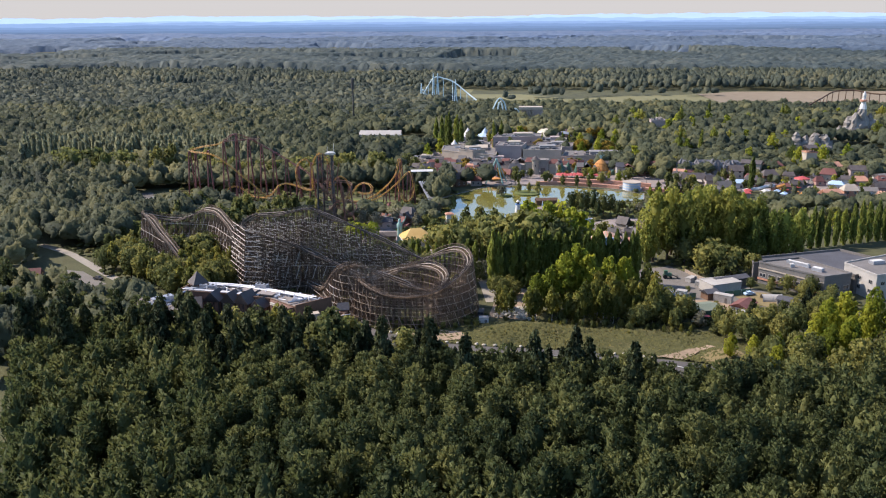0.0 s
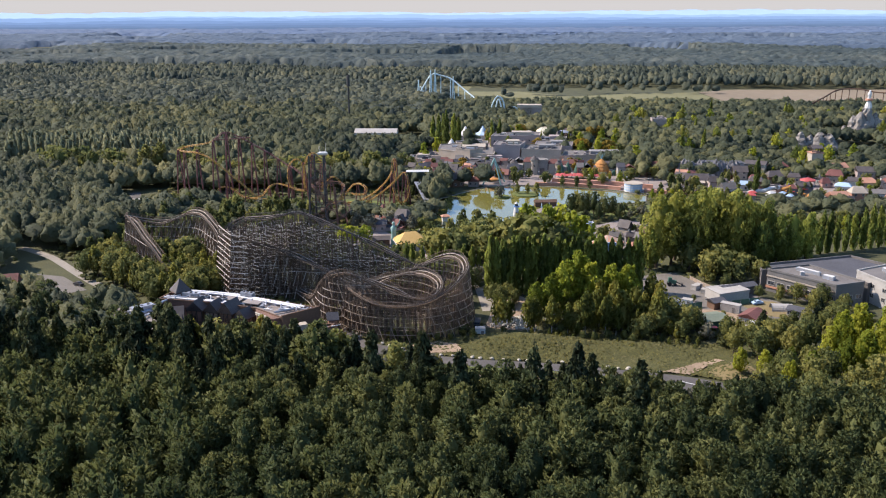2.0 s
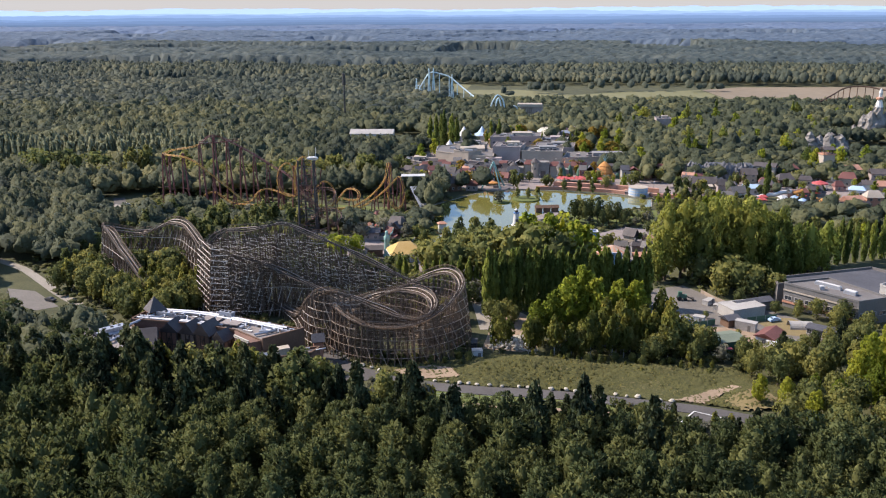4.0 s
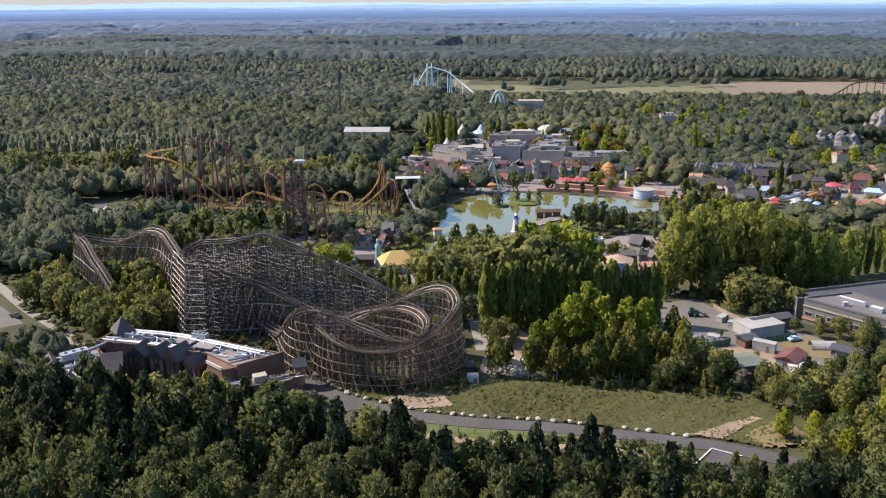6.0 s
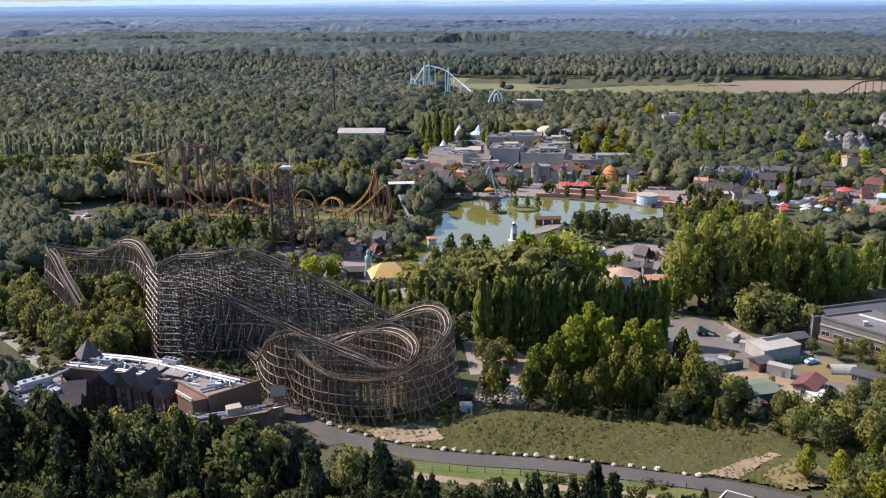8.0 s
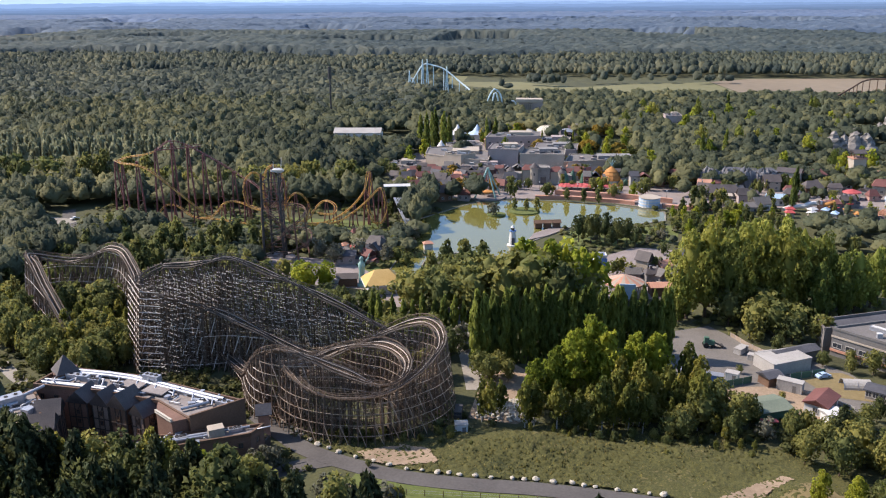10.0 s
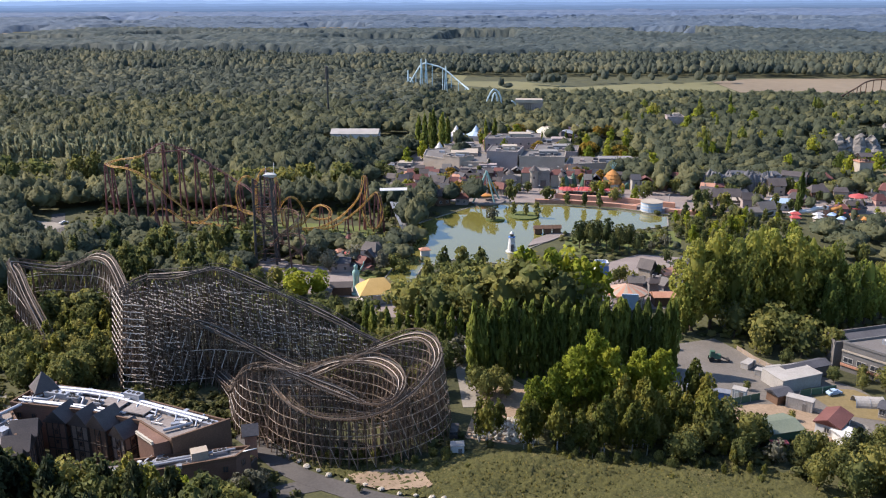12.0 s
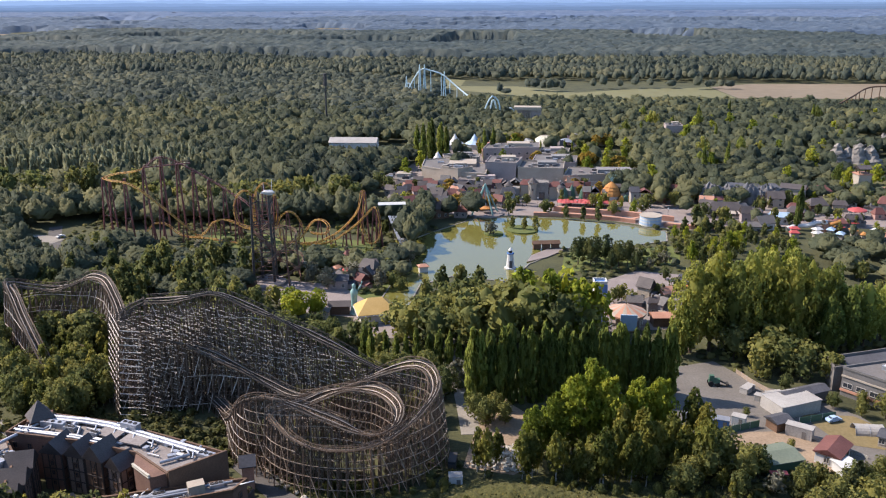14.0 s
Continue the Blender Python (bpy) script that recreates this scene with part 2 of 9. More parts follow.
# ---- mesh tools ----
class Build:
    """Collects vertices and faces for one mesh."""

    def __init__(self):
        self.v, self.f = [], []

    def add(self, vs, fs):
        k = len(self.v)
        self.v.extend([tuple(p) for p in vs])
        self.f.extend([tuple(i + k for i in f) for f in fs])
        return self

    def box(self, c, s, rz=0.0):
        x, y, z = s[0] / 2, s[1] / 2, s[2] / 2
        ca, sa = math.cos(radians(rz)), math.sin(radians(rz))
        vs = []
        for dz in (-z, z):
            for dx, dy in ((-x, -y), (x, -y), (x, y), (-x, y)):
                vs.append((c[0] + dx * ca - dy * sa, c[1] + dx * sa + dy * ca, c[2] + dz))
        return self.add(vs, ((3, 2, 1, 0), (4, 5, 6, 7), (0, 1, 5, 4), (1, 2, 6, 5), (2, 3, 7, 6), (3, 0, 4, 7)))

    def beam(self, p, q, w, h=None):
        p, q = Vector(p), Vector(q)
        h = h or w
        d = (q - p)
        if d.length < 1e-4:
            return self
        d.normalize()
        side = d.cross(Vector((0, 0, 1)))
        side = side.normalized() if side.length > 1e-3 else Vector((1, 0, 0))
        up = side.cross(d)
        vs = [e + side * (sx * w / 2) + up * (sy * h / 2) for e in (p, q) for sx, sy in ((-1, -1), (1, -1), (1, 1), (-1, 1))]
        return self.add(vs, ((3, 2, 1, 0), (4, 5, 6, 7), (0, 1, 5, 4), (1, 2, 6, 5), (2, 3, 7, 6), (3, 0, 4, 7)))

    def cyl(self, p, q, r0, r1=None, n=8, caps=True):
        p, q = Vector(p), Vector(q)
        r1 = r0 if r1 is None else r1
        d = (q - p).normalized()
        side = d.cross(Vector((0, 0, 1)))
        side = side.normalized() if side.length > 1e-3 else Vector((1, 0, 0))
        up = side.cross(d)
        vs = []
        for e, r in ((p, r0), (q, r1)):
            for i in range(n):
                a = 2 * math.pi * i / n
                vs.append(e + (side * math.cos(a) + up * math.sin(a)) * r)
        fs = [(i, (i + 1) % n, n + (i + 1) % n, n + i) for i in range(n)]
        if caps:
            fs += [tuple(range(n))[::-1], tuple(range(n, 2 * n))]
        return self.add(vs, fs)

    def tube(self, pts, r, n=6, closed=False):
        pts = [Vector(p) for p in pts]
        vs = []
        m = len(pts)
        for i, p in enumerate(pts):
            d = (pts[min(i + 1, m - 1)] - pts[max(i - 1, 0)]).normalized()
            side = d.cross(Vector((0, 0, 1)))
            side = side.normalized() if side.length > 0.05 else d.cross(Vector((0, 1, 0))).normalized()
            up = side.cross(d)
            for k in range(n):
                a = 2 * math.pi * k / n
                vs.append(p + (side * math.cos(a) + up * math.sin(a)) * r)
        fs = [(i * n + k, i * n + (k + 1) % n, (i + 1) * n + (k + 1) % n, (i + 1) * n + k) for i in range(m - 1) for k in range(n)]
        return self.add(vs, fs)

    def sweep(self, mids, sides, ups, w, h):
        """One unbroken bar along a line of points, turned with the line."""
        vs = [c + s * (a * w / 2) + u * (b * h / 2) for c, s, u in zip(mids, sides, ups) for a, b in ((-1, -1), (1, -1), (1, 1), (-1, 1))]
        m = len(mids)
        fs = [(4 * i + k, 4 * i + (k + 1) % 4, 4 * i + 4 + (k + 1) % 4, 4 * i + 4 + k) for i in range(m - 1) for k in range(4)]
        return self.add(vs, fs + [(3, 2, 1, 0), (4 * m - 4, 4 * m - 3, 4 * m - 2, 4 * m - 1)])

    def ribbon(self, left, right, thick):
        """A strip between two lines of points, with thickness."""
        m = len(left)
        vs = []
        for a, b in zip(left, right):
            a, b = Vector(a), Vector(b)
            dn = Vector((0, 0, -thick))
            vs += [a, b, b + dn, a + dn]
        fs = []
        for i in range(m - 1):
            k = i * 4
            fs += [(k, k + 1, k + 5, k + 4), (k + 1, k + 2, k + 6, k + 5), (k + 2, k + 3, k + 7, k + 6), (k + 3, k, k + 4, k + 7)]
        fs += [(3, 2, 1, 0), (4 * m - 4, 4 * m - 3, 4 * m - 2, 4 * m - 1)]
        return self.add(vs, fs)

    def prism(self, poly, z0, z1):
        n = len(poly)
        vs = [(x, y, z0) for x, y in poly] + [(x, y, z1) for x, y in poly]
        fs = [(i, (i + 1) % n, n + (i + 1) % n, n + i) for i in range(n)] + [tuple(range(n))[::-1], tuple(range(n, 2 * n))]
        return self.add(vs, fs)

    def gable(self, c, s, z0, rise, rz=0.0, over=0.4, hip=0.0):
        """Roof over a rectangle, ridge along its local x. hip: how far the ridge ends stand in."""
        x, y = s[0] / 2 + over, s[1] / 2 + over
        h = hip
        t = 0.18
        vs = []
        for dz in (0, t):
            vs += [(-x, -y, z0 + dz), (x, -y, z0 + dz), (x, y, z0 + dz), (-x, y, z0 + dz), (-x + h, 0, z0 + rise + dz), (x - h, 0, z0 + rise + dz)]
        ca, sa = math.cos(radians(rz)), math.sin(radians(rz))
        vs = [(c[0] + a * ca - b * sa, c[1] + a * sa + b * ca, z) for a, b, z in vs]
        return self.add(vs, ((6, 7, 11, 10), (8, 9, 10, 11), (7, 8, 11), (9, 6, 10), (5, 1, 0, 4), (4, 3, 2, 5), (5, 2, 1), (4, 0, 3),
                             (0, 1, 7, 6), (1, 2, 8, 7), (2, 3, 9, 8), (3, 0, 6, 9)))

    def spin(self, c, prof, n=16):
        """Turned body: prof lists (radius, z)."""
        vs, fs = [], []
        for r, z in prof:
            for i in range(n):
                a = 2 * math.pi * i / n
                vs.append((c[0] + r * math.cos(a), c[1] + r * math.sin(a), c[2] + z))
        for j in range(len(prof) - 1):
            for i in range(n):
                fs.append((j * n + i, j * n + (i + 1) % n, (j + 1) * n + (i + 1) % n, (j + 1) * n + i))
        fs += [tuple(range(n))[::-1], tuple(range((len(prof) - 1) * n, len(prof) * n))]
        return self.add(vs, fs)

    def blob(self, c, s, seed=0, n=8, rough=0.25):
        """Uneven boulder or rock mass."""
        rg = random.Random(seed)
        vs, fs = [], []
        rings = max(4, n // 2)
        for j in range(rings + 1):
            th = math.pi * j / rings
            for i in range(n):
                a = 2 * math.pi * i / n
                k = 1 + rg.uniform(-rough, rough)
                vs.append((c[0] + s[0] * k * math.sin(th) * math.cos(a), c[1] + s[1] * k * math.sin(th) * math.sin(a), c[2] + s[2] * k * math.cos(th)))
        for j in range(rings):
            for i in range(n):
                fs.append((j * n + i, (j + 1) * n + i, (j + 1) * n + (i + 1) % n, j * n + (i + 1) % n))
        return self.add(vs, fs)

    def mesh(self, name, material, smooth=False):
        me = bpy.data.meshes.new(name)
        me.from_pydata(self.v, [], self.f)
        me.materials.append(material)
        if smooth:
            me.polygons.foreach_set("use_smooth", [True] * len(me.polygons))
        me.update()
        return me


def part(name, b, material, parent, label="", smooth=False):
    ob = new(name, b.mesh(name, material, smooth))
    ob.parent = parent
    if label:
        ob["label"] = label
    return ob


def share(name, me, parent, m=None):
    """One more object on a mesh that is there already."""
    ob = new(name, me)
    ob.parent = parent
    if m is not None:
        ob.matrix_basis = m
    return ob


def thing(name, label, category, at=(0, 0, 0), group="", kind=""):
    ob = new(name)
    ob.location = at
    ob.empty_display_size = 0.5
    return tagged(ob, label, category, group, kind)


def setting(name, b, material, label, category=""):
    return tagged(new(name, b.mesh(name, material)), label, category, "", "structure")


def raw_mesh(name, vs, fs, material, smooth=False, normals=None, tint=None):
    """A mesh from numpy arrays; all faces have the same number of corners. tint: a value for each tree."""
    me = bpy.data.meshes.new(name)
    vs, fs = np.asarray(vs, np.float32), np.asarray(fs, np.int32)
    k = fs.shape[1]
    me.vertices.add(len(vs))
    me.vertices.foreach_set("co", vs.ravel())
    me.loops.add(fs.size)
    me.loops.foreach_set("vertex_index", fs.ravel())
    me.polygons.add(len(fs))
    me.polygons.foreach_set("loop_start", np.arange(0, fs.size, k, dtype=np.int32))
    if smooth:
        me.polygons.foreach_set("use_smooth", np.ones(len(fs), bool))
    me.materials.append(material)
    me.update(calc_edges=True)
    if normals is not None:
        at = me.attributes.new("custom_normal", "FLOAT_VECTOR", "POINT")
        at.data.foreach_set("vector", np.asarray(normals, np.float32).ravel())
    if tint is not None:
        at = me.attributes.new("tint", "FLOAT", "POINT")
        at.data.foreach_set("value", np.asarray(tint, np.float32).ravel())
    return me


def inside(poly, x, y):
    x, y = np.asarray(x, float), np.asarray(y, float)
    hit = np.zeros(x.shape, bool)
    n = len(poly)
    for i in range(n):
        (x0, y0), (x1, y1) = poly[i], poly[(i + 1) % n]
        if y0 == y1:
            continue
        c = ((y0 > y) != (y1 > y)) & (x < (x1 - x0) * (y - y0) / (y1 - y0) + x0)
        hit ^= c
    return hit


def spline(pts, step):
    """Smooth line through pts, sampled about every step metres."""
    p = [Vector(q) for q in pts]
    p = [p[0] * 2 - p[1]] + p + [p[-1] * 2 - p[-2]]
    dense = []
    for i in range(1, len(p) - 2):
        for k in range(24):
            t = k / 24
            a, b, c, d = p[i - 1], p[i], p[i + 1], p[i + 2]
            dense.append(0.5 * (2 * b + (c - a) * t + (2 * a - 5 * b + 4 * c - d) * t * t + (3 * b - a - 3 * c + d) * t ** 3))
    dense.append(p[-2])
    out, run = [dense[0]], 0.0
    for a, b in zip(dense, dense[1:]):
        run += (b - a).length
        if run >= step:
            out.append(b)
            run = 0.0
    return out


# ---- ground ----
def sheet(name, poly, z, material, label, category, thick=0.0):
    b = Build()
    if thick:
        b.prism(poly, z - thick, z)
    else:
        b.add([(x, y, z) for x, y in poly], [tuple(range(len(poly)))])
    return setting(name, b, material, label, category)


def mound(x, y):
    """Low grassy rise beside the road."""
    return 2.3 * np.exp(-(((x + 2) / 18) ** 2 + ((y - 264) / 5.5) ** 2)) + 1.1 * np.exp(-(((x - 34) / 14) ** 2 + ((y - 262) / 6) ** 2)) + 1.6 * np.exp(-(((x - 57) / 6) ** 2 + ((y - 248) / 5) ** 2))


gx = np.unique(np.concatenate([np.linspace(-5000, -300, 24), np.arange(-300, 301, 10.0), np.linspace(300, 5000, 24)]))
gy = np.unique(np.concatenate([np.linspace(-3000, 60, 12), np.arange(60, 521, 10.0), np.linspace(520, 5000, 40)]))
GX, GY = np.meshgrid(gx, gy)
GZ = np.zeros_like(GX)
nx, ny = len(gx), len(gy)
idx = np.arange(nx * ny).reshape(ny, nx)
faces = np.stack([idx[:-1, :-1], idx[:-1, 1:], idx[1:, 1:], idx[1:, :-1]], -1).reshape(-1, 4)
ground = new("ground", raw_mesh("ground", np.stack([GX, GY, GZ], -1).reshape(-1, 3), faces, EARTH))
tagged(ground, "dark leaf-strewn earth reaching to the horizon", "ground", "", "structure")

MEADOW_POLY = [(-60, 264.5), (-50, 262), (-42, 262.5), (-32, 263), (-22, 265), (-16, 269), (-6, 272), (8, 276), (22, 276), (36, 275), (47, 271), (58, 267), (68, 260), (74, 250), (64, 243), (52, 241.8), (40, 244.6), (27, 246), (15, 247.8), (0, 249.2), (-14, 249.4), (-28, 251), (-38.5, 254.8), (-48, 259)]


def sward(x, y):
    return mound(x, y) + 0.05 + 0.12 * np.sin(x * 0.7) * np.cos(y * 0.9) + 0.20 * np.sin(x * 0.33 + 0.9 * np.sin(y * 0.3)) * np.sin(y * 0.42 + 1.0)


def stand(x, y, s=1.0):
    """Slow change from stand to stand, 0 to 1."""
    x, y = x / s, y / s
    return np.clip(0.5 + 0.28 * np.sin(x * 0.031 + 1.3 * np.sin(y * 0.017)) + 0.26 * np.sin(y * 0.043 + 1.7 * np.sin(x * 0.011 + 2.0)) + 0.16 * np.sin(x * 0.09 + y * 0.07), 0, 1)


def turf(name, poly, material, lift, label, category, step=1.5, tuft=0.0):
    """A piece of the uneven ground beside the road, inside a line."""
    xs_, ys_ = [p[0] for p in poly], [p[1] for p in poly]
    x, y = np.meshgrid(np.arange(min(xs_) - step, max(xs_) + 2 * step, step), np.arange(min(ys_) - step, max(ys_) + 2 * step, step))
    x = x + 0.3 * np.sin(y * 2.3 + x)
    y = y + 0.3 * np.sin(x * 1.9)
    i = np.arange(x.size).reshape(x.shape)
    f = np.stack([i[:-1, :-1], i[:-1, 1:], i[1:, 1:], i[1:, :-1]], -1).reshape(-1, 4)
    rt = np.random.RandomState(17)
    z = np.maximum(sward(x, y), 0.03) + lift + tuft * rt.rand(*x.shape) ** 2 * (0.35 + 1.3 * stand(x, y, 0.22))
    c = np.stack([x, y, z], -1).reshape(-1, 3)
    f = f[inside(poly, c[f, 0].mean(1), c[f, 1].mean(1))]
    return tagged(new(name, raw_mesh(name, c, f, material, True)), label, category, "", "structure")


turf("meadow", MEADOW_POLY, MEADOW, 0.0, "rough green and straw-coloured meadow beside the road", "meadow", 0.55, 0.55)


def lane(name, pts, width, z, material, label, category="road"):
    c = spline([(x, y, z) for x, y in pts], 3)
    left, right = [], []
    for i, p in enumerate(c):
        d = (c[min(i + 1, len(c) - 1)] - c[max(i - 1, 0)]).normalized()
        s = Vector((-d.y, d.x, 0)) * width / 2
        left.append(p - s)
        right.append(p + s)
    return setting(name, Build().ribbon(right, left, 0.1), material, label, category)


ROAD = [(-69, 272.5), (-63, 267), (-52.2, 257.3), (-39.8, 251.6), (-28.5, 248), (-14, 246.4), (0, 246.2), (14.9, 244.8), (26.9, 243), (38.5, 241.4), (47.5, 239), (60, 234), (80, 222), (110, 200)]
lane("road", ROAD, 5.0, 0.14, ASPHALT, "grey asphalt service road curving past the meadow")
lane("road", [(44, 240), (38, 228), (26, 214), (10, 207), (-20, 205)], 5, 0.13, ASPHALT, "grey asphalt side road under the pines")
lane("road", [(-44, 253.6), (-53, 249), (-58, 243), (-62, 236)], 5, 0.12, ASPHALT, "grey asphalt drive beside the hotel")
turf("sand_patch", [(-40, 257), (-30.2, 261), (-24, 259.5), (-20.5, 254.5), (-31.3, 251.8), (-37, 253.6)], SAND, 0.34, "bare pinkish sandy patch at the meadow's edge", "ground", 0.5)
turf("sand_patch", [(49.8, 245.5), (56, 252), (60, 252.8), (65, 248), (60, 242), (53, 241)], DRYGRASS, 0.38, "dry straw-coloured grass bank", "ground", 1.0)
turf("sand_patch", [(37, 245.2), (44, 244.2), (50, 249.8), (56, 255), (53, 256), (45, 250.6)], SAND, 0.36, "pale trodden sandy track up the bank", "ground", 0.5)
sheet("verge", [(-38, 249), (-28, 245.2), (-14, 243.7), (0, 243.5), (15, 242), (27, 240.2), (36, 239), (34, 235), (16, 235), (0, 235.5), (-20, 237.5), (-40, 243)], 0.05, LAWN, "mown green verge below the road", "verge")
lane("path", [(-40, 242.5), (-27, 238.9), (-9.5, 236.9), (7.3, 236.7), (16.7, 236.5), (30, 234), (36, 231)], 2.6, 0.10, SAND, "pale sandy footpath along the verge", "path")
sheet("yard", [(36, 306), (41, 338), (54, 344), (64, 328), (75, 323), (86, 312), (92, 296), (78, 285), (58, 281), (48, 286), (42, 296)], 0.06, YARDGREY, "grey gravel works yard", "yard")
sheet("yard", [(50, 300), (66, 302), (76, 292), (70, 283), (56, 284), (48, 290)], 0.10, SAND, "sandy ground between the sheds", "yard")
sheet("grass_plot", [(70, 312), (84, 312), (94, 300), (90, 294), (76, 297)], 0.11, DRYGRASS, "dry grass plot behind the sheds", "ground")
sheet("yard", [(-16, 276), (-14, 300), (-8, 312), (-2, 305), (-2, 290), (2, 280), (-4, 274)], 0.07, SAND, "sandy construction ground among trees", "yard")
lane("path", [(-30, 360), (-24, 335), (-19, 312), (-15, 290)], 5.0, 0.09, GRAVEL, "grey service path beside the poplars", "path")
lane("path", [(-230, 470), (-215, 444), (-200, 430), (-188, 408)], 6.0, 0.10, ASPHALT, "pale asphalt lane at the wood's edge", "path")
lane("path", [(-240, 452), (-225, 450), (-212, 446)], 9.0, 0.12, GRAVEL, "pale parking strip by the lane", "path")
lane("path", [(-128, 372), (-118, 360), (-104, 346), (-86, 333), (-70, 320), (-55, 312)], 3.2, 0.09, GRAVEL, "pale gravel path behind the coaster", "path")
lane("path", [(-225, 352), (-205, 340), (-190, 327), (-172, 311), (-154, 297), (-141, 286), (-130, 279)], 3.6, 0.10, GRAVEL, "pale sandy track to the hotel", "path")
sheet("yard", [(-196, 316), (-184, 314), (-166, 299), (-172, 294), (-190, 304)], 0.07, YARDGREY, "grey parking ground by the track", "yard")
LAKE = [(-66, 463), (-56, 466), (-46, 482), (-30, 506), (-6, 510), (14, 509), (36, 502.5), (60, 491), (58, 474), (34, 461), (13, 458), (-3, 434), (-10, 411), (-33, 415), (-44, 404), (-45, 379), (-56, 386), (-55, 406), (-51, 428), (-57, 451)]
wat = bpy.data.materials.new("lake_water")
wat.use_nodes = True
wp = wat.node_tree.nodes["Principled BSDF"]
wp.inputs["Base Color"].default_value = (0.14, 0.13, 0.035, 1)
wp.inputs["Roughness"].default_value = 0.06
wp.inputs["Specular IOR Level"].default_value = 1.0
wt, wb = wat.node_tree.nodes.new("ShaderNodeTexNoise"), wat.node_tree.nodes.new("ShaderNodeBump")
wt.inputs["Scale"].default_value = 1.5
wb.inputs["Strength"].default_value, wb.inputs["Distance"].default_value = 0.12, 0.05
wat.node_tree.links.new(wt.outputs["Fac"], wb.inputs["Height"])
wat.node_tree.links.new(wb.outputs[0], wp.inputs["Normal"])
sheet("water", LAKE, 0.12, wat, "murky yellow-green lake water", "lake")
# lake rim of stone
rim = Build()
for i, (x, y) in enumerate(LAKE):
    x1, y1 = LAKE[(i + 1) % len(LAKE)]
    rim.beam((x, y, 0.15), (x1, y1, 0.12), 0.5, 0.35)
setting("kerb", rim, ROCK, "grey stone edging round the lake", "kerb")

sheet("plaza", [(-62, 515), (-40, 512), (-28, 511), (-5, 514), (16, 513), (38, 507), (62, 495), (85, 495), (120, 505), (190, 505), (200, 540), (120, 548), (60, 560), (50, 580), (20, 600), (10, 720), (-60, 720), (-80, 660), (-90, 570)], 0.05, PAVING, "pinkish paved plaza of the park", "plaza")
sheet("lawn", [(-62, 372), (-54, 390), (-52, 410), (-70, 410), (-78, 385)], 0.05, LAWN, "mown lawn by the lake", "lawn")
sheet("lawn", [(10, 425), (58, 440), (64, 468), (34, 458), (12, 452)], 0.05, LAWN, "mown lawn by the lake", "lawn")
sheet("lawn", [(-150, 420), (-75, 415), (-70, 460), (-150, 470)], 0.05, LAWN, "grass under the steel coaster", "lawn")
sheet("plaza", [(-85, 372), (-62, 368), (-60, 350), (-40, 352), (-45, 372), (-60, 384), (-74, 400), (-100, 405), (-104, 390)], 0.06, PAVING, "pinkish paved forecourt of the rides", "plaza")
sheet("plaza", [(14, 362), (60, 372), (72, 395), (66, 425), (40, 430), (20, 410)], 0.05, PAVING, "pinkish paved square among trees", "plaza")
FIELD_G = mat("stubble_field", (0.115, 0.112, 0.052), (0.165, 0.155, 0.072), 1.0, 0.02, 0.1)
FIELD_B = mat("ploughed_field", (0.15, 0.118, 0.08), (0.21, 0.165, 0.112), 1.0, 0.02, 0.1)
F_A = [(-140, 1118), (-110, 1085), (-40, 1040), (-28, 1020), (60, 985), (110, 1010), (205, 1022), (195, 1130), (100, 1100), (40, 1062), (-28, 1122)]
F_B = [(206, 1022), (420, 1035), (520, 1090), (470, 1190), (250, 1172), (197, 1132)]
F_C = [(-300, 1215), (-250, 1150), (-170, 1128), (-95, 1112), (-95, 1195), (-180, 1215)]
sheet("field", F_A, 0.08, FIELD_G, "pale green stubble field", "field")
sheet("field", F_B, 0.09, FIELD_B, "pale brown harvested field", "field")
sheet("field", F_C, 0.08, FIELD_G, "narrow pale field between woods", "field")
FAR_FIELDS = [[(-230, 1830), (-60, 1850), (-60, 2130), (-210, 2120)], [(190, 2060), (330, 1980), (390, 2290), (230, 2380)], [(-1760, 3080), (-1440, 3000), (-1440, 3520), (-1760, 3620)],
              [(-1560, 2080), (-1240, 2070), (-1230, 2360), (-1560, 2380)], [(-700, 2500), (-500, 2490), (-500, 2760), (-700, 2780)], [(520, 3050), (900, 3000), (930, 3350), (540, 3400)], [(-300, 3150), (60, 3120), (90, 3420), (-280, 3450)]]
for fp in FAR_FIELDS:
    sheet("field", fp, 0.09, FIELD_B, "far pale field among woods", "field")


